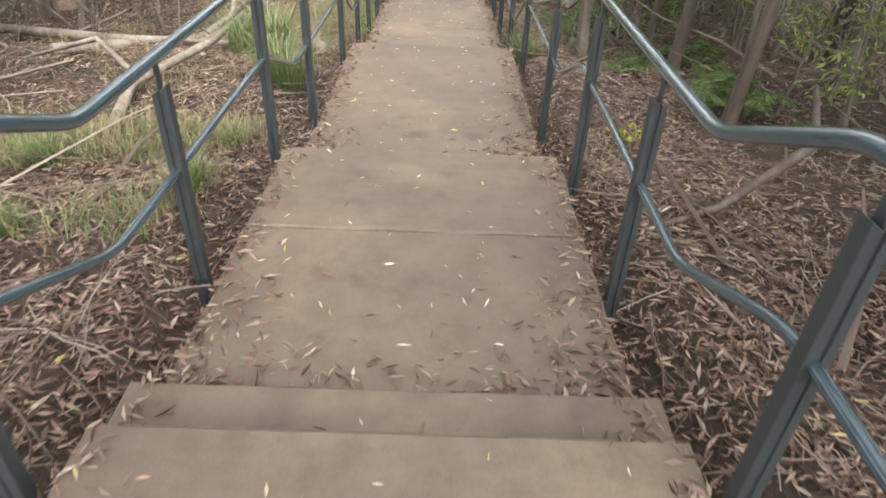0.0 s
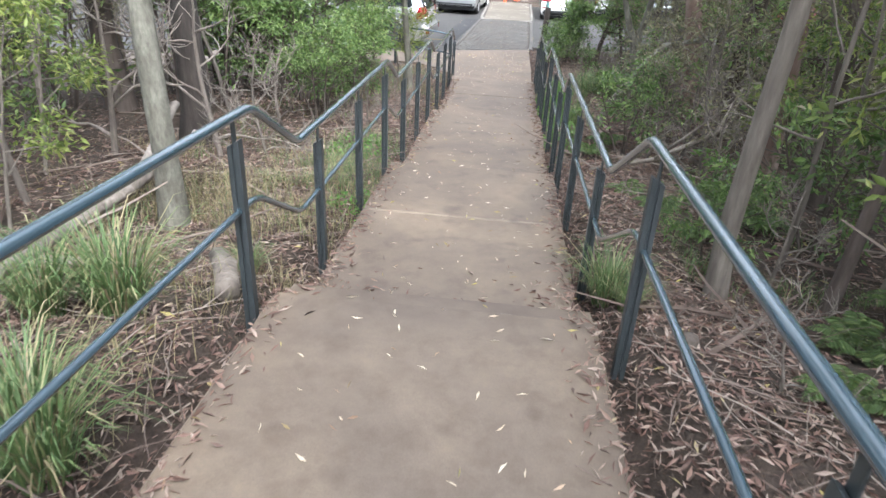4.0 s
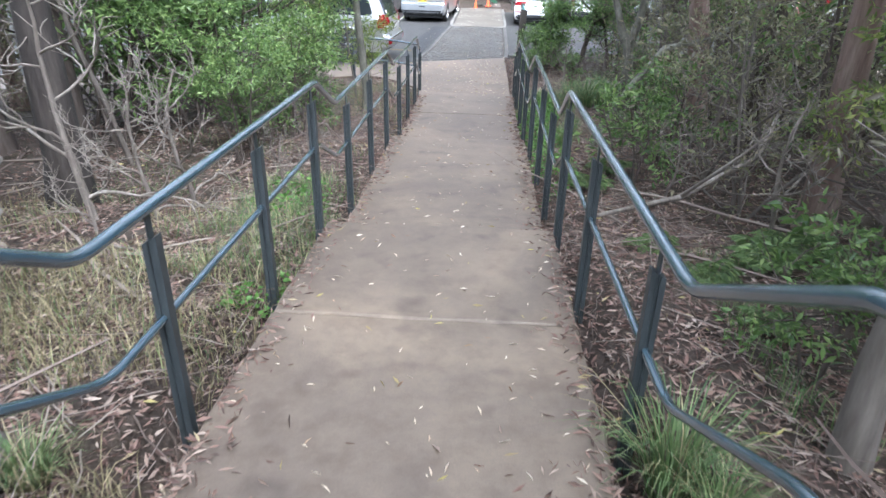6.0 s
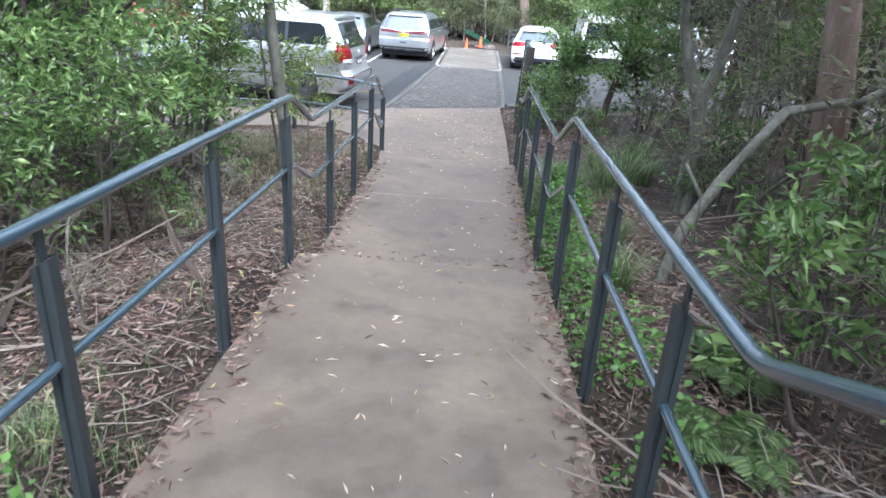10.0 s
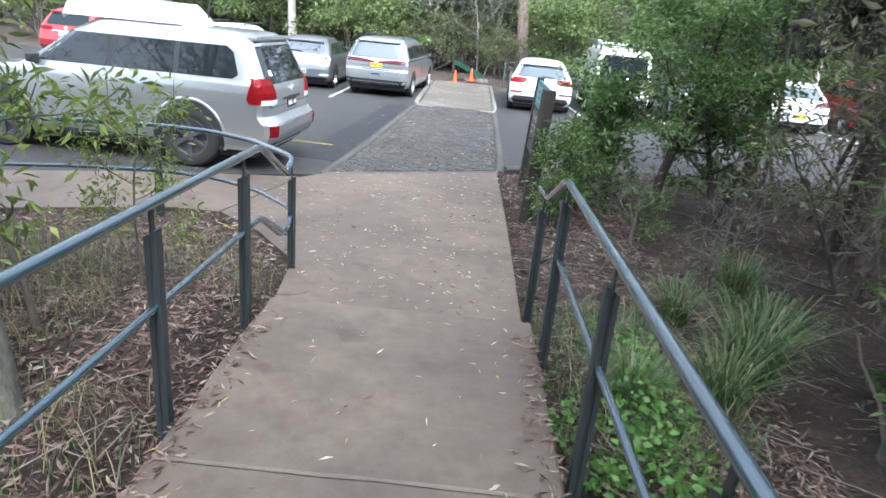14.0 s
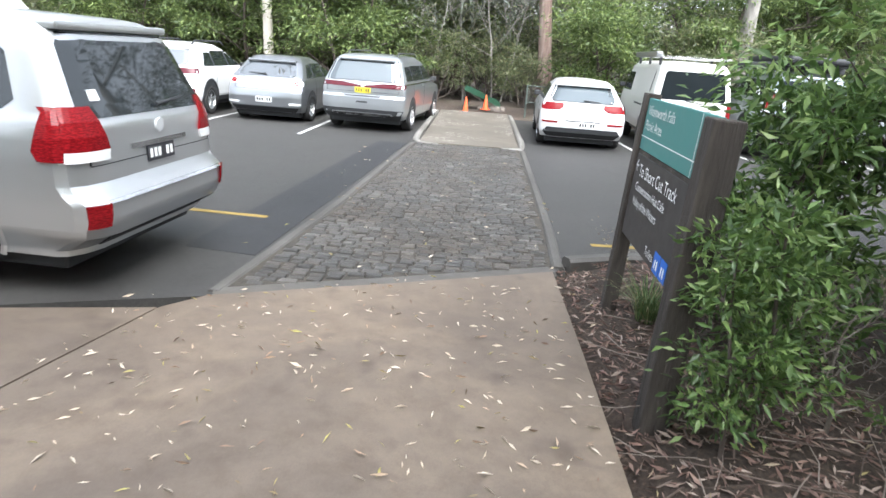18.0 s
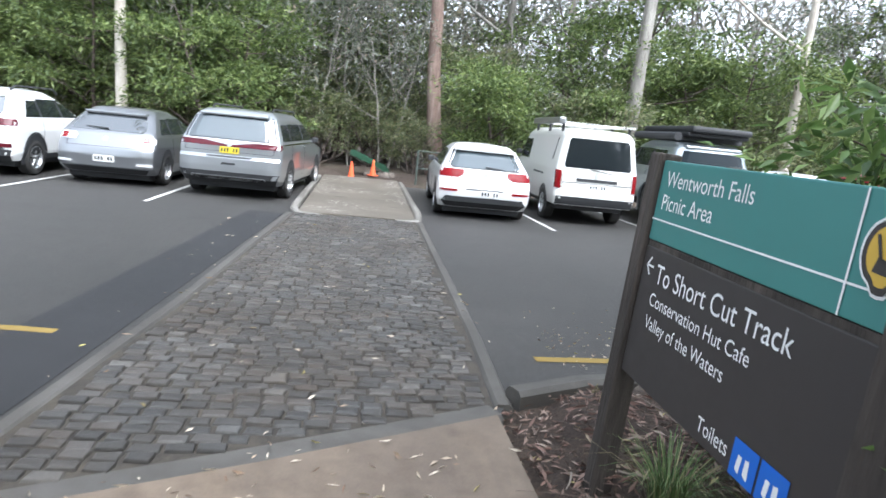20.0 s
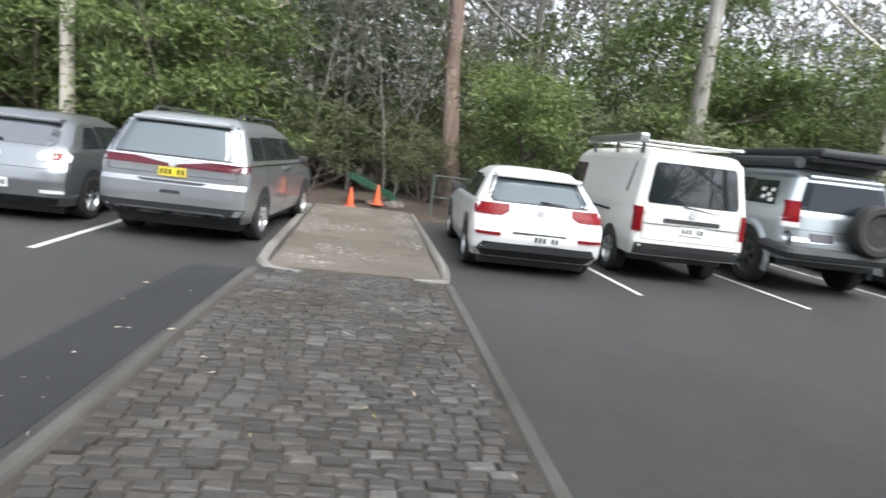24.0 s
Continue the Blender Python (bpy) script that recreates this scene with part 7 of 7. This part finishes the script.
def four_wheel(name, label, pnt, lift, rim, spare_x, black, plate_mat):
    z = lift
    c, sh = car(name, label, 4.6, 1.88, 1.85 + z, pnt,
                [(0.42 + z, 0.10), (0.55 + z, 0.0), (0.72 + z, 0.0), (0.78 + z, 0.05), (1.10 + z, 0.08), (1.2 + z, 0.11), (1.68 + z, 0.21), (1.77 + z, 0.32)],
                [(0.42 + z, 4.4), (0.6 + z, 4.58), (0.95 + z, 4.5), (1.1 + z, 3.9), (1.2 + z, 3.3), (1.68 + z, 2.6), (1.77 + z, 2.4)],
                [(0.42 + z, 0.88), (0.6 + z, 0.925), (1.0 + z, 0.93), (1.18 + z, 0.90), (1.66 + z, 0.745), (1.77 + z, 0.66)],
                (1.0, 3.75), 0.39 + z * 0.4, [(1.20 + z, -0.68, 0.68), (1.26 + z, -0.71, 0.71), (1.62 + z, -0.62, 0.62)],
                [[(1.22 + z, 0.5, 1.3), (1.60 + z, 0.65, 1.3)], [(1.22 + z, 1.38, 2.2), (1.62 + z, 1.38, 2.15)], [(1.22 + z, 2.28, 3.1), (1.62 + z, 2.22, 2.65)]],
                [([(1.0 + z, 0.72, 0.925), (1.32 + z, 0.70, 0.86)], "red_lens"), ([(0.92 + z, 0.70, 0.925), (1.06 + z, 0.72, 0.925)], "clear_lens")], (-0.34 * (1 if spare_x > 0 else -1), 0.80 + z), rear_mat="dull_glass", proud=0.022, zb=0.42 + z, rim=rim, plate_mat=plate_mat, arch_lip=(0.10, 0.05, pnt), mirror=(3.0, 1.25 + z), spokes=6, lower=0.05, handles=((1.4, 1.1 + z), (2.4, 1.1 + z)), rails=None if black else (0.6, 3.0), spoiler=(1.70 + z, 0.6, 0.06, pnt))
    sp = part("spare_carrier", sh.panel([(0.8 + z, spare_x - 0.1, spare_x + 0.1), (1.1 + z, spare_x - 0.1, spare_x + 0.1)], 'B', 0.10, 2, 0.0), M["black_plastic"], c)
    bm = bmesh.new()
    R = 0.39
    lathe(bm, [(0.0, R * 0.62), (0.0, R * 0.93), (-0.03, R), (-0.21, R), (-0.245, R * 0.93), (-0.25, R * 0.72), (-0.20, R * 0.60)], 36, 'y')
    w = part("spare_wheel", bm, M["rubber"], c)
    w.location = (spare_x, sh.back(spare_x, 1.0 + z) - 0.08, 1.0 + z)
    bm = bmesh.new()
    lathe(bm, [(0.0, R * 0.60), (-0.19, R * 0.60), (-0.17, R * 0.2), (-0.20, R * 0.12), (-0.20, 0.005)], 30, 'y')
    part("rim", bm, M[rim], w)
    return c, sh


c, sh = four_wheel("lifted_wagon", "grey-blue lifted four-wheel drive with rear spare wheel", "steel_blue", 0.10, "dark_alloy", 0.38, True, "plate_black")
bm = bmesh.new()
tube(bm, rounded([(-0.93, 0.55, 0.70), (-0.90, -0.08, 0.66), (0.90, -0.08, 0.66), (0.93, 0.55, 0.70)], 0.12), 0.10, 8)
part("rear_bar", bm, M["black_plastic"], c, "black steel rear bar")
for x in (-0.86, 0.86):
    bm = bmesh.new()
    tube(bm, rounded([(x, -0.02, 0.72), (x * 0.98, 0.02, 0.98), (x * 1.03, 0.45, 0.82)], 0.12), 0.025, 8)
    part("bar_hoop", bm, M["black_plastic"], c)
bm = bmesh.new()
box(bm, (-0.62, 0.15, 2.03), (0.70, 2.9, 2.11), 0.03)
box(bm, (-0.58, 0.05, 2.11), (0.72, 2.7, 2.24), 0.05)
part("roof_tent", bm, M["black_plastic"], c, "folded black roof tent")
bm = bmesh.new()
tube(bm, [(-0.80, 0.2, 2.0), (-0.80, 2.5, 2.0)], 0.085, 10)
part("awning_bag", bm, M["black_plastic"], c)
for y in (0.5, 2.2):
    bm = bmesh.new()
    box(bm, (-0.75, y - 0.03, 1.93), (0.75, y + 0.03, 2.04), 0.01)
    part("roof_bar", bm, M["black_plastic"], c)
for k, (u, v) in enumerate(((0.62, 1.36), (0.72, 1.44), (0.66, 1.52), (0.85, 1.40), (0.92, 1.52))):
    part("window_sticker", sh.panel([(v, u, u + 0.10), (v + 0.06, u, u + 0.10)], 'L', 0.009, 2), M["plate_white"], c)
park(c, 7.32, 36.12, -3)

c, sh = four_wheel("silver_off_roader", "pale silver four-wheel drive with rear spare wheel", "silver", 0.0, "alloy", 0.42, False, "plate_white")
park(c, 15.55, 36.75, -4)

# white small hatch
c, sh = car("small_hatchback", "small white hatchback with slim red lights", 4.33, 1.76, 1.475, "car_white",
            [(0.24, 0.18), (0.36, 0.03), (0.55, 0.0), (0.75, 0.05), (0.98, 0.18), (1.04, 0.24), (1.33, 0.62), (1.40, 0.78)],
            [(0.24, 4.2), (0.4, 4.32), (0.7, 4.25), (0.88, 3.8), (0.96, 3.3), (1.33, 2.4), (1.40, 2.15)],
            [(0.24, 0.84), (0.4, 0.88), (0.75, 0.88), (0.94, 0.84), (1.33, 0.66), (1.40, 0.58)],
            (0.80, 3.40), 0.32, [(1.03, -0.56, 0.56), (1.08, -0.62, 0.62), (1.31, -0.55, 0.55)],
            [[(1.0, 0.7, 1.15), (1.28, 1.0, 1.15)], [(1.0, 1.22, 2.0), (1.32, 1.22, 1.95)], [(1.0, 2.08, 2.95), (1.32, 2.04, 2.45)]],
            [([(0.84, 0.52, 0.86), (0.90, 0.36, 0.86), (0.97, 0.60, 0.82)], "dark_lens"), ([(0.36, 0.55, 0.84), (0.40, 0.55, 0.84)], "clear_lens")], (0.0, 0.52), zb=0.24, plate_mat="plate_yellow",
            cladding=[([(0.25, -0.7, 0.7), (0.34, -0.76, 0.76)], "black_plastic")], spoiler=(1.35, 0.58, 0.10, "car_white"), badge=(0.0, 0.90), spokes=7, rear_mat="blue_glass")
park(c, 10.18, 36.3, -3)

# red crossover
c, sh = car("red_crossover", "red crossover with roof rails", 4.3, 1.77, 1.62, "car_red",
            [(0.30, 0.14), (0.45, 0.02), (0.68, 0.0), (0.85, 0.05), (1.08, 0.14), (1.14, 0.18), (1.46, 0.46), (1.54, 0.6)],
            [(0.30, 4.15), (0.5, 4.29), (0.85, 4.22), (1.0, 3.8), (1.08, 3.2), (1.46, 2.4), (1.54, 2.2)],
            [(0.30, 0.84), (0.48, 0.885), (0.88, 0.885), (1.08, 0.85), (1.46, 0.70), (1.54, 0.62)],
            (0.83, 3.5), 0.345, [(1.12, -0.58, 0.58), (1.18, -0.63, 0.63), (1.44, -0.56, 0.56)],
            [[(1.1, 0.6, 1.15), (1.40, 0.85, 1.15)], [(1.1, 1.22, 2.0), (1.44, 1.22, 1.95)], [(1.1, 2.08, 2.95), (1.44, 2.04, 2.5)]],
            [([(0.96, 0.42, 0.87), (1.06, 0.42, 0.85)], "red_lens")], (0.0, 0.86),
            cladding=[([(0.31, -0.78, 0.78), (0.50, -0.84, 0.84)], "black_plastic"), ([(0.93, -0.4, 0.4), (0.955, -0.4, 0.4)], "chrome")], rails=(0.7, 2.5), badge=(0.0, 1.03), spokes=8, arch_lip=(0.05, 0.01, "car_red"), spoiler=(1.48, 0.6, 0.1, "car_red"), rear_mat="dull_glass", proud=0.014)
park(c, 12.95, 36.65, -4)
copy_thing(c, pose(-11.9, 36.6, PARK + 0.003, 0, 0, 0))


# ---- park sign ----
def text_mesh(txt, width, height):
    """The built-in font's outline of txt as a mesh, width by cap height, in the x-y plane from its lower left."""
    cu = bpy.data.curves.new("lettering", 'FONT')
    cu.body, cu.extrude = txt, 0.0
    ob = new("lettering", cu)
    bpy.context.view_layer.update()
    me = bpy.data.meshes.new_from_object(ob.evaluated_get(bpy.context.evaluated_depsgraph_get()))
    bpy.data.objects.remove(ob)
    xs = [v.co.x for v in me.vertices]
    sx = width / (max(xs) - min(xs))
    sy = height / 0.69
    x0 = min(xs)
    for v in me.vertices:
        v.co.x, v.co.y, v.co.z = (v.co.x - x0) * sx, v.co.y * sy, 0.0
    return me


def words(txt, width, height):
    """Each word of a line as a mesh of its own, with its offset along the line."""
    me = text_mesh(txt, width, height)
    spans = sorted((min(me.vertices[i].co.x for i in p.vertices), max(me.vertices[i].co.x for i in p.vertices)) for p in me.polygons)
    gaps, end = [], spans[0][1]
    for a, b in spans:
        if a > end:
            gaps.append((a - end, end, a))
        end = max(end, b)
    parts = txt.split()
    cuts = sorted((p, q) for _, p, q in sorted(gaps)[len(gaps) - len(parts) + 1:])
    lo = [spans[0][0]] + [q for _, q in cuts]
    hi = [p for p, _ in cuts] + [end]
    return [(a, text_mesh(w, b - a, height)) for w, a, b in zip(parts, lo, hi)]


M["sign_teal"] = paint("teal_sign_paint", (0.055, 0.20, 0.185), 0.45)
M["sign_dark"] = paint("dark_brown_sign_paint", (0.038, 0.033, 0.031), 0.5)
M["sign_white"] = paint("white_sign_lettering", (0.78, 0.79, 0.78), 0.5)
M["sign_blue"] = paint("blue_symbol_panel", (0.015, 0.13, 0.55), 0.4)
M["sign_gold"] = paint("ochre_emblem", (0.55, 0.36, 0.05), 0.5)
M["timber"] = bark_material("weathered_sign_timber", (0.022, 0.018, 0.015), (0.045, 0.037, 0.031), (0.085, 0.071, 0.06), 6.0, (1, 1, 0.12))
SX = 1.275
sign = tagged(new("park_sign"), "teal and dark brown national park sign on timber posts", "sign")
sign.matrix_basis = pose(1.25, 26.315, PARK, 0, 3.0, -0.8) @ Matrix.Diagonal((1, 1.06, 1, 1)) @ pose(-SX, -26.25, -PARK)


def sign_post(y0, y1, x0, x1, top):
    bm = bmesh.new()
    box(bm, (x0, y0, PARK - 0.45), (x1, y1, top), 0.012)
    for v in bm.verts:
        v.co.x += 0.006 * noise.noise(v.co * 3)
    return part("post", bm, M["timber"], sign)


sign_post(26.255, 26.35, 1.252, 1.36, -0.165)
sign_post(24.78, 24.92, 1.20, 1.36, -0.20)


def board(z0, z1, mat, name):
    bm = bmesh.new()
    box(bm, (SX, 24.92, z0), (SX + 0.035, 26.25, z1), 0.006)
    return part(name, bm, mat, sign)


teal = board(-0.545, -0.195, M["sign_teal"], "upper_board")
dark = board(-1.165, -0.575, M["sign_dark"], "lower_board")
bm = bmesh.new()
box(bm, (SX + 0.005, 24.92, -0.578), (SX + 0.05, 26.25, -0.548), 0.004)
part("batten", bm, M["timber"], sign)


def on_sign(me, y_left, z, mat, parent, name, off=0.003):
    """Stands a flat mesh on the sign's face; its x runs along the sign from left to right."""
    me.materials.clear()
    me.materials.append(mat)
    ob = new(name, me)
    ob.parent = parent
    ob.matrix_basis = Matrix(((0, 0, -1, SX - off), (-1, 0, 0, y_left), (0, 1, 0, z), (0, 0, 0, 1)))
    return ob


for txt, y0, y1, z, h, par in (("Wentworth Falls", 26.19, 25.585, -0.305, 0.066, teal), ("Picnic Area", 26.19, 25.80, -0.405, 0.066, teal), ("To Short Cut Track", 26.11, 25.25, -0.715, 0.082, dark), ("Conservation Hut Cafe", 26.12, 25.42, -0.815, 0.055, dark), ("Valley of the Waters", 26.12, 25.53, -0.915, 0.055, dark), ("Toilets", 25.605, 25.42, -1.125, 0.055, dark)):
    for x, me in words(txt, y0 - y1, h):
        on_sign(me, y0 - x, z, M["sign_white"], par, "lettering")


def flat_poly(polys):
    bm = bmesh.new()
    for p in polys:
        bm.faces.new([bm.verts.new((x, y, 0)) for x, y in p])
    me = bpy.data.meshes.new("flat_shape")
    bm.to_mesh(me)
    bm.free()
    return me


def bar(x0, y0, x1, y1, w):
    d = Vector((x1 - x0, y1 - y0)).normalized()
    n = Vector((-d.y, d.x)) * w / 2
    return [(x0 + n.x, y0 + n.y), (x0 - n.x, y0 - n.y), (x1 - n.x, y1 - n.y), (x1 + n.x, y1 + n.y)]


on_sign(flat_poly([bar(0, 0, 1.33, 0, 0.007)]), 26.25, -0.452, M["sign_white"], teal, "rule_line")
on_sign(flat_poly([bar(0, 0, 0, 0.345, 0.007)]), 25.135, -0.543, M["sign_white"], teal, "rule_line", 0.004)
on_sign(flat_poly([bar(0.0, 0, 0.062, 0, 0.010), bar(0.0, 0.0, 0.033, 0.038, 0.010), bar(0.0, 0.0, 0.033, -0.038, 0.010)]), 26.205, -0.655, M["sign_white"], dark, "arrow")
on_sign(flat_poly([bar(0, 0.06, 0.055, 0, 0.012), bar(0.055, 0.0, 0.01, 0.0, 0.012), bar(0.055, 0.0, 0.055, 0.045, 0.012)]), 25.09, -1.155, M["sign_white"], dark, "arrow")
shield = [(0.085 * math.cos(a) * (1 if abs(math.sin(a)) < 0.8 else 0.9), 0.10 * math.sin(a) - (0.015 if math.sin(a) < -0.95 else 0)) for a in [2 * math.pi * k / 24 for k in range(24)]]
em = on_sign(flat_poly([shield]), 25.03, -0.355, M["sign_white"], teal, "emblem", 0.003)
on_sign(flat_poly([[(x * 0.90, y * 0.92) for x, y in shield]]), 25.03, -0.355, M["sign_dark"], teal, "emblem_rim", 0.005)
on_sign(flat_poly([[(x * 0.70, y * 0.74) for x, y in shield]]), 25.03, -0.355, M["sign_gold"], teal, "emblem_centre", 0.007)
on_sign(flat_poly([bar(-0.035, 0.045, -0.01, -0.02, 0.010), bar(-0.01, -0.02, 0.045, -0.035, 0.008), [(-0.03, -0.05), (0.02, -0.055), (0.025, -0.02), (-0.02, -0.01)]]), 25.03, -0.355, M["sign_dark"], teal, "emblem_shape", 0.009)
for k in range(2):
    sq = on_sign(flat_poly([[(0, 0), (0.125, 0), (0.125, 0.125), (0, 0.125)]]), 25.395 - 0.135 * k, -1.162, M["sign_blue"], dark, "symbol_panel", 0.003)
    on_sign(flat_poly([[(0.03, 0.03), (0.05, 0.02), (0.055, 0.08), (0.035, 0.08)], [(0.07, 0.03), (0.095, 0.02), (0.09, 0.085), (0.07, 0.08)]]), 25.395 - 0.135 * k, -1.162, M["sign_white"], dark, "symbol_bar", 0.005)

# ---- roadside signs, cones, fence ----
M["galv"] = paint("galvanised_steel", (0.40, 0.41, 0.41), 0.5, 0.6)
M["sign_back"] = paint("bare_aluminium_sign_back", (0.50, 0.52, 0.52), 0.4, 0.3)
M["cone"] = paint("orange_cone_plastic", (0.75, 0.11, 0.03), 0.5)
M["cone_white"] = paint("white_cone_band", (0.75, 0.75, 0.73), 0.5)
M["orange_sheet"] = paint("orange_sign_sheet", (0.60, 0.13, 0.012), 0.5)
M["sign_yellow"] = paint("yellow_sign_border", (0.72, 0.50, 0.04), 0.5)
M["tarp"] = paint("green_tarpaulin", (0.018, 0.075, 0.040), 0.55)
gsign = tagged(new("give_way_sign"), "bare grey back of a give way sign on a pole", "road sign")
bm = bmesh.new()
tube(bm, [(0, 0, -0.3), (0, 0, 2.75)], 0.032, 10)
part("pole", bm, M["galv"], gsign, smooth=True)
bm = bmesh.new()
tri = [(-0.43, 0, 2.72), (0.43, 0, 2.72), (0.0, 0, 1.98)]
f = bm.faces.new([bm.verts.new((x, -0.035, z)) for x, y, z in tri])
bmesh.ops.solidify(bm, geom=[f], thickness=0.006)
part("triangle_plate", bm, M["sign_back"], gsign)
bm = bmesh.new()
box(bm, (-0.32, -0.042, 1.15), (0.32, -0.036, 1.95), 0.003)
part("square_plate", bm, M["sign_back"], gsign)
gsign.matrix_basis = pose(17.95, 36.75, PARK, 0, 0, -42) @ Matrix.Scale(0.94, 4)

wsign = tagged(new("road_work_sign"), "orange road work sign with a dark symbol on the ground", "road sign")
bm = bmesh.new()
box(bm, (-0.45, -0.01, 0.06), (0.45, 0.01, 0.68), 0.008)
part("sign_sheet", bm, M["orange_sheet"], wsign)
bm = bmesh.new()
tube(bm, rounded([(-0.48, 0, 0.03), (-0.48, 0, 0.71), (0.48, 0, 0.71), (0.48, 0, 0.03), (-0.48, 0, 0.03)], 0.06), 0.022, 8)
part("sign_frame", bm, M["sign_yellow"], wsign)
bm = bmesh.new()
for p in ([(-0.22, 0.14), (-0.12, 0.14), (-0.03, 0.40), (0.02, 0.52), (-0.1, 0.56), (-0.2, 0.40)], [(-0.02, 0.14), (0.30, 0.14), (0.2, 0.27), (0.06, 0.28)]):
    bm.faces.new([bm.verts.new((x, -0.014, z)) for x, z in p])
part("dark_symbol", bm, M["black_plastic"], wsign)
for s in (-0.35, 0.35):
    bm = bmesh.new()
    tube(bm, [(s, 0.0, 0.6), (s, 0.35, 0.0)], 0.012, 6)
    part("leg", bm, M["galv"], wsign)
wsign.matrix_basis = pose(18.15, 35.75, PARK, -8, 0, -42)

cone = tagged(new("traffic_cone"), "orange traffic cone standing on the ground", "traffic cone", "traffic cones")
bm = bmesh.new()
lathe(bm, [(0.035, 0.13), (0.06, 0.125), (0.69, 0.03), (0.70, 0.022), (0.70, 0.004)], 20, 'z')
part("cone_body", bm, M["cone"], cone, smooth=False)
bm = bmesh.new()
box(bm, (-0.18, -0.18, 0.0), (0.18, 0.18, 0.038), 0.012)
part("cone_base", bm, M["cone"], cone)
SMALL = Matrix.Scale(0.68, 4)
banded = copy_thing(cone, pose(20.15, 34.25, PARK, 0, 0, 30) @ SMALL)
tagged(banded, "orange traffic cone with white reflective bands")
for z in (0.30, 0.46):
    bm = bmesh.new()
    lathe(bm, [(z, 0.131 - 0.151 * (z - 0.06) + 0.001), (z + 0.09, 0.131 - 0.151 * (z + 0.03) + 0.001)], 20, 'z')
    part("reflective_band", bm, M["cone_white"], banded)
cone.matrix_basis = pose(19.25, 34.95, PARK, 0, 0, 10) @ SMALL
copy_thing(cone, pose(21.45, 33.5, PARK, 0, 0, 60))
tagged(copy_thing(cone, pose(-0.17, 42.45, ground_z(-0.17, 42.45) - 0.01, 0, 0, 20)), "orange traffic cone at the end of the concrete")
tagged(copy_thing(cone, pose(0.46, 42.75, ground_z(0.46, 42.75) + 0.05, 0, 0, 50)), "orange traffic cone beside green tarpaulin")

tarp = bmesh.new()
rows = []
for i in range(9):
    t = i / 8
    rows.append([tarp.verts.new((-0.25 + 1.2 * t, 42.95 + 0.9 * s, -1.02 - 0.48 * t ** 1.3 - 0.14 * (1 - s) + 0.04 * noise.noise((t * 5, s * 5, 0)))) for s in (0, 0.25, 0.5, 0.75, 1)])
for a, b in zip(rows, rows[1:]):
    for i in range(4):
        tarp.faces.new((a[i], a[i + 1], b[i + 1], b[i]))
bmesh.ops.solidify(tarp, geom=list(tarp.faces), thickness=0.01)
tt = tagged(new("tarpaulin"), "green tarpaulin stretched over a heap beyond the cones", "tarpaulin")
part("sheet", tarp, M["tarp"], tt, smooth=True)
for x, y, z in ((-0.22, 43.0, -1.14), (-0.22, 43.8, -1.03), (0.92, 43.0, -1.6)):
    bm = bmesh.new()
    tube(bm, [(x, y, ground_z(x, y) - 0.2), (x, y, z)], 0.02, 6)
    part("pole", bm, M["timber"], tt)
heap = [rock(0.35 + 0.22 * k, 43.1 + 0.12 * (k % 2), 0.16 + 0.03 * (k % 3), 10 + k, "dark rubble under the green tarpaulin", 0.02) for k in range(4)]


def fence(label, pts):
    root = tagged(new("fence"), label, "fence", "fences")
    for x, y in pts:
        bm = bmesh.new()
        tube(bm, [(x, y, ground_z(x, y) - 0.3), (x, y, ground_z(x, y) + 1.0)], 0.028, 8)
        part("post", bm, M["fence_green"], root)
    for h in (0.98, 0.48):
        bm = bmesh.new()
        tube(bm, [(x, y, ground_z(x, y) + h) for x, y in pts], 0.018, 8)
        part("rail", bm, M["fence_green"], root)
    for (xa, ya), (xb, yb) in zip(pts, pts[1:]):
        bm = bmesh.new()
        n = int((Vector((xb, yb)) - Vector((xa, ya))).length / 0.14)
        for i in range(n + 1):
            for sg in (-1, 1):
                t0 = i / n
                t1 = min(1, max(0, t0 + sg * 0.35))
                tube(bm, [(xa + (xb - xa) * t0, ya + (yb - ya) * t0, ground_z(xa, ya) + 0.1), (xa + (xb - xa) * t1, ya + (yb - ya) * t1, ground_z(xa, ya) + 0.96)], 0.0025, 3, cap=False)
        part("mesh_panel", bm, M["fence_green"], root)
    return root


M["fence_green"] = paint("dull_green_fence_steel", (0.055, 0.07, 0.06), 0.6)
fence("dull green pipe and mesh fence behind the parked cars", [(1.7, 42.2), (3.6, 42.0), (5.5, 41.9), (7.6, 41.9)])
fence("dull green pipe and mesh fence behind the silver car", [(-1.4, 42.2), (-3.4, 42.0), (-5.6, 41.9), (-8.0, 41.9)])
# timber edging of the verge
kerb("kerb", dense([(1.08, 27.32), (1.6, 27.55), (2.17, 27.675)]), 0.15, 0.09, M["kerb"], "worn concrete kerb at the corner of the verge")
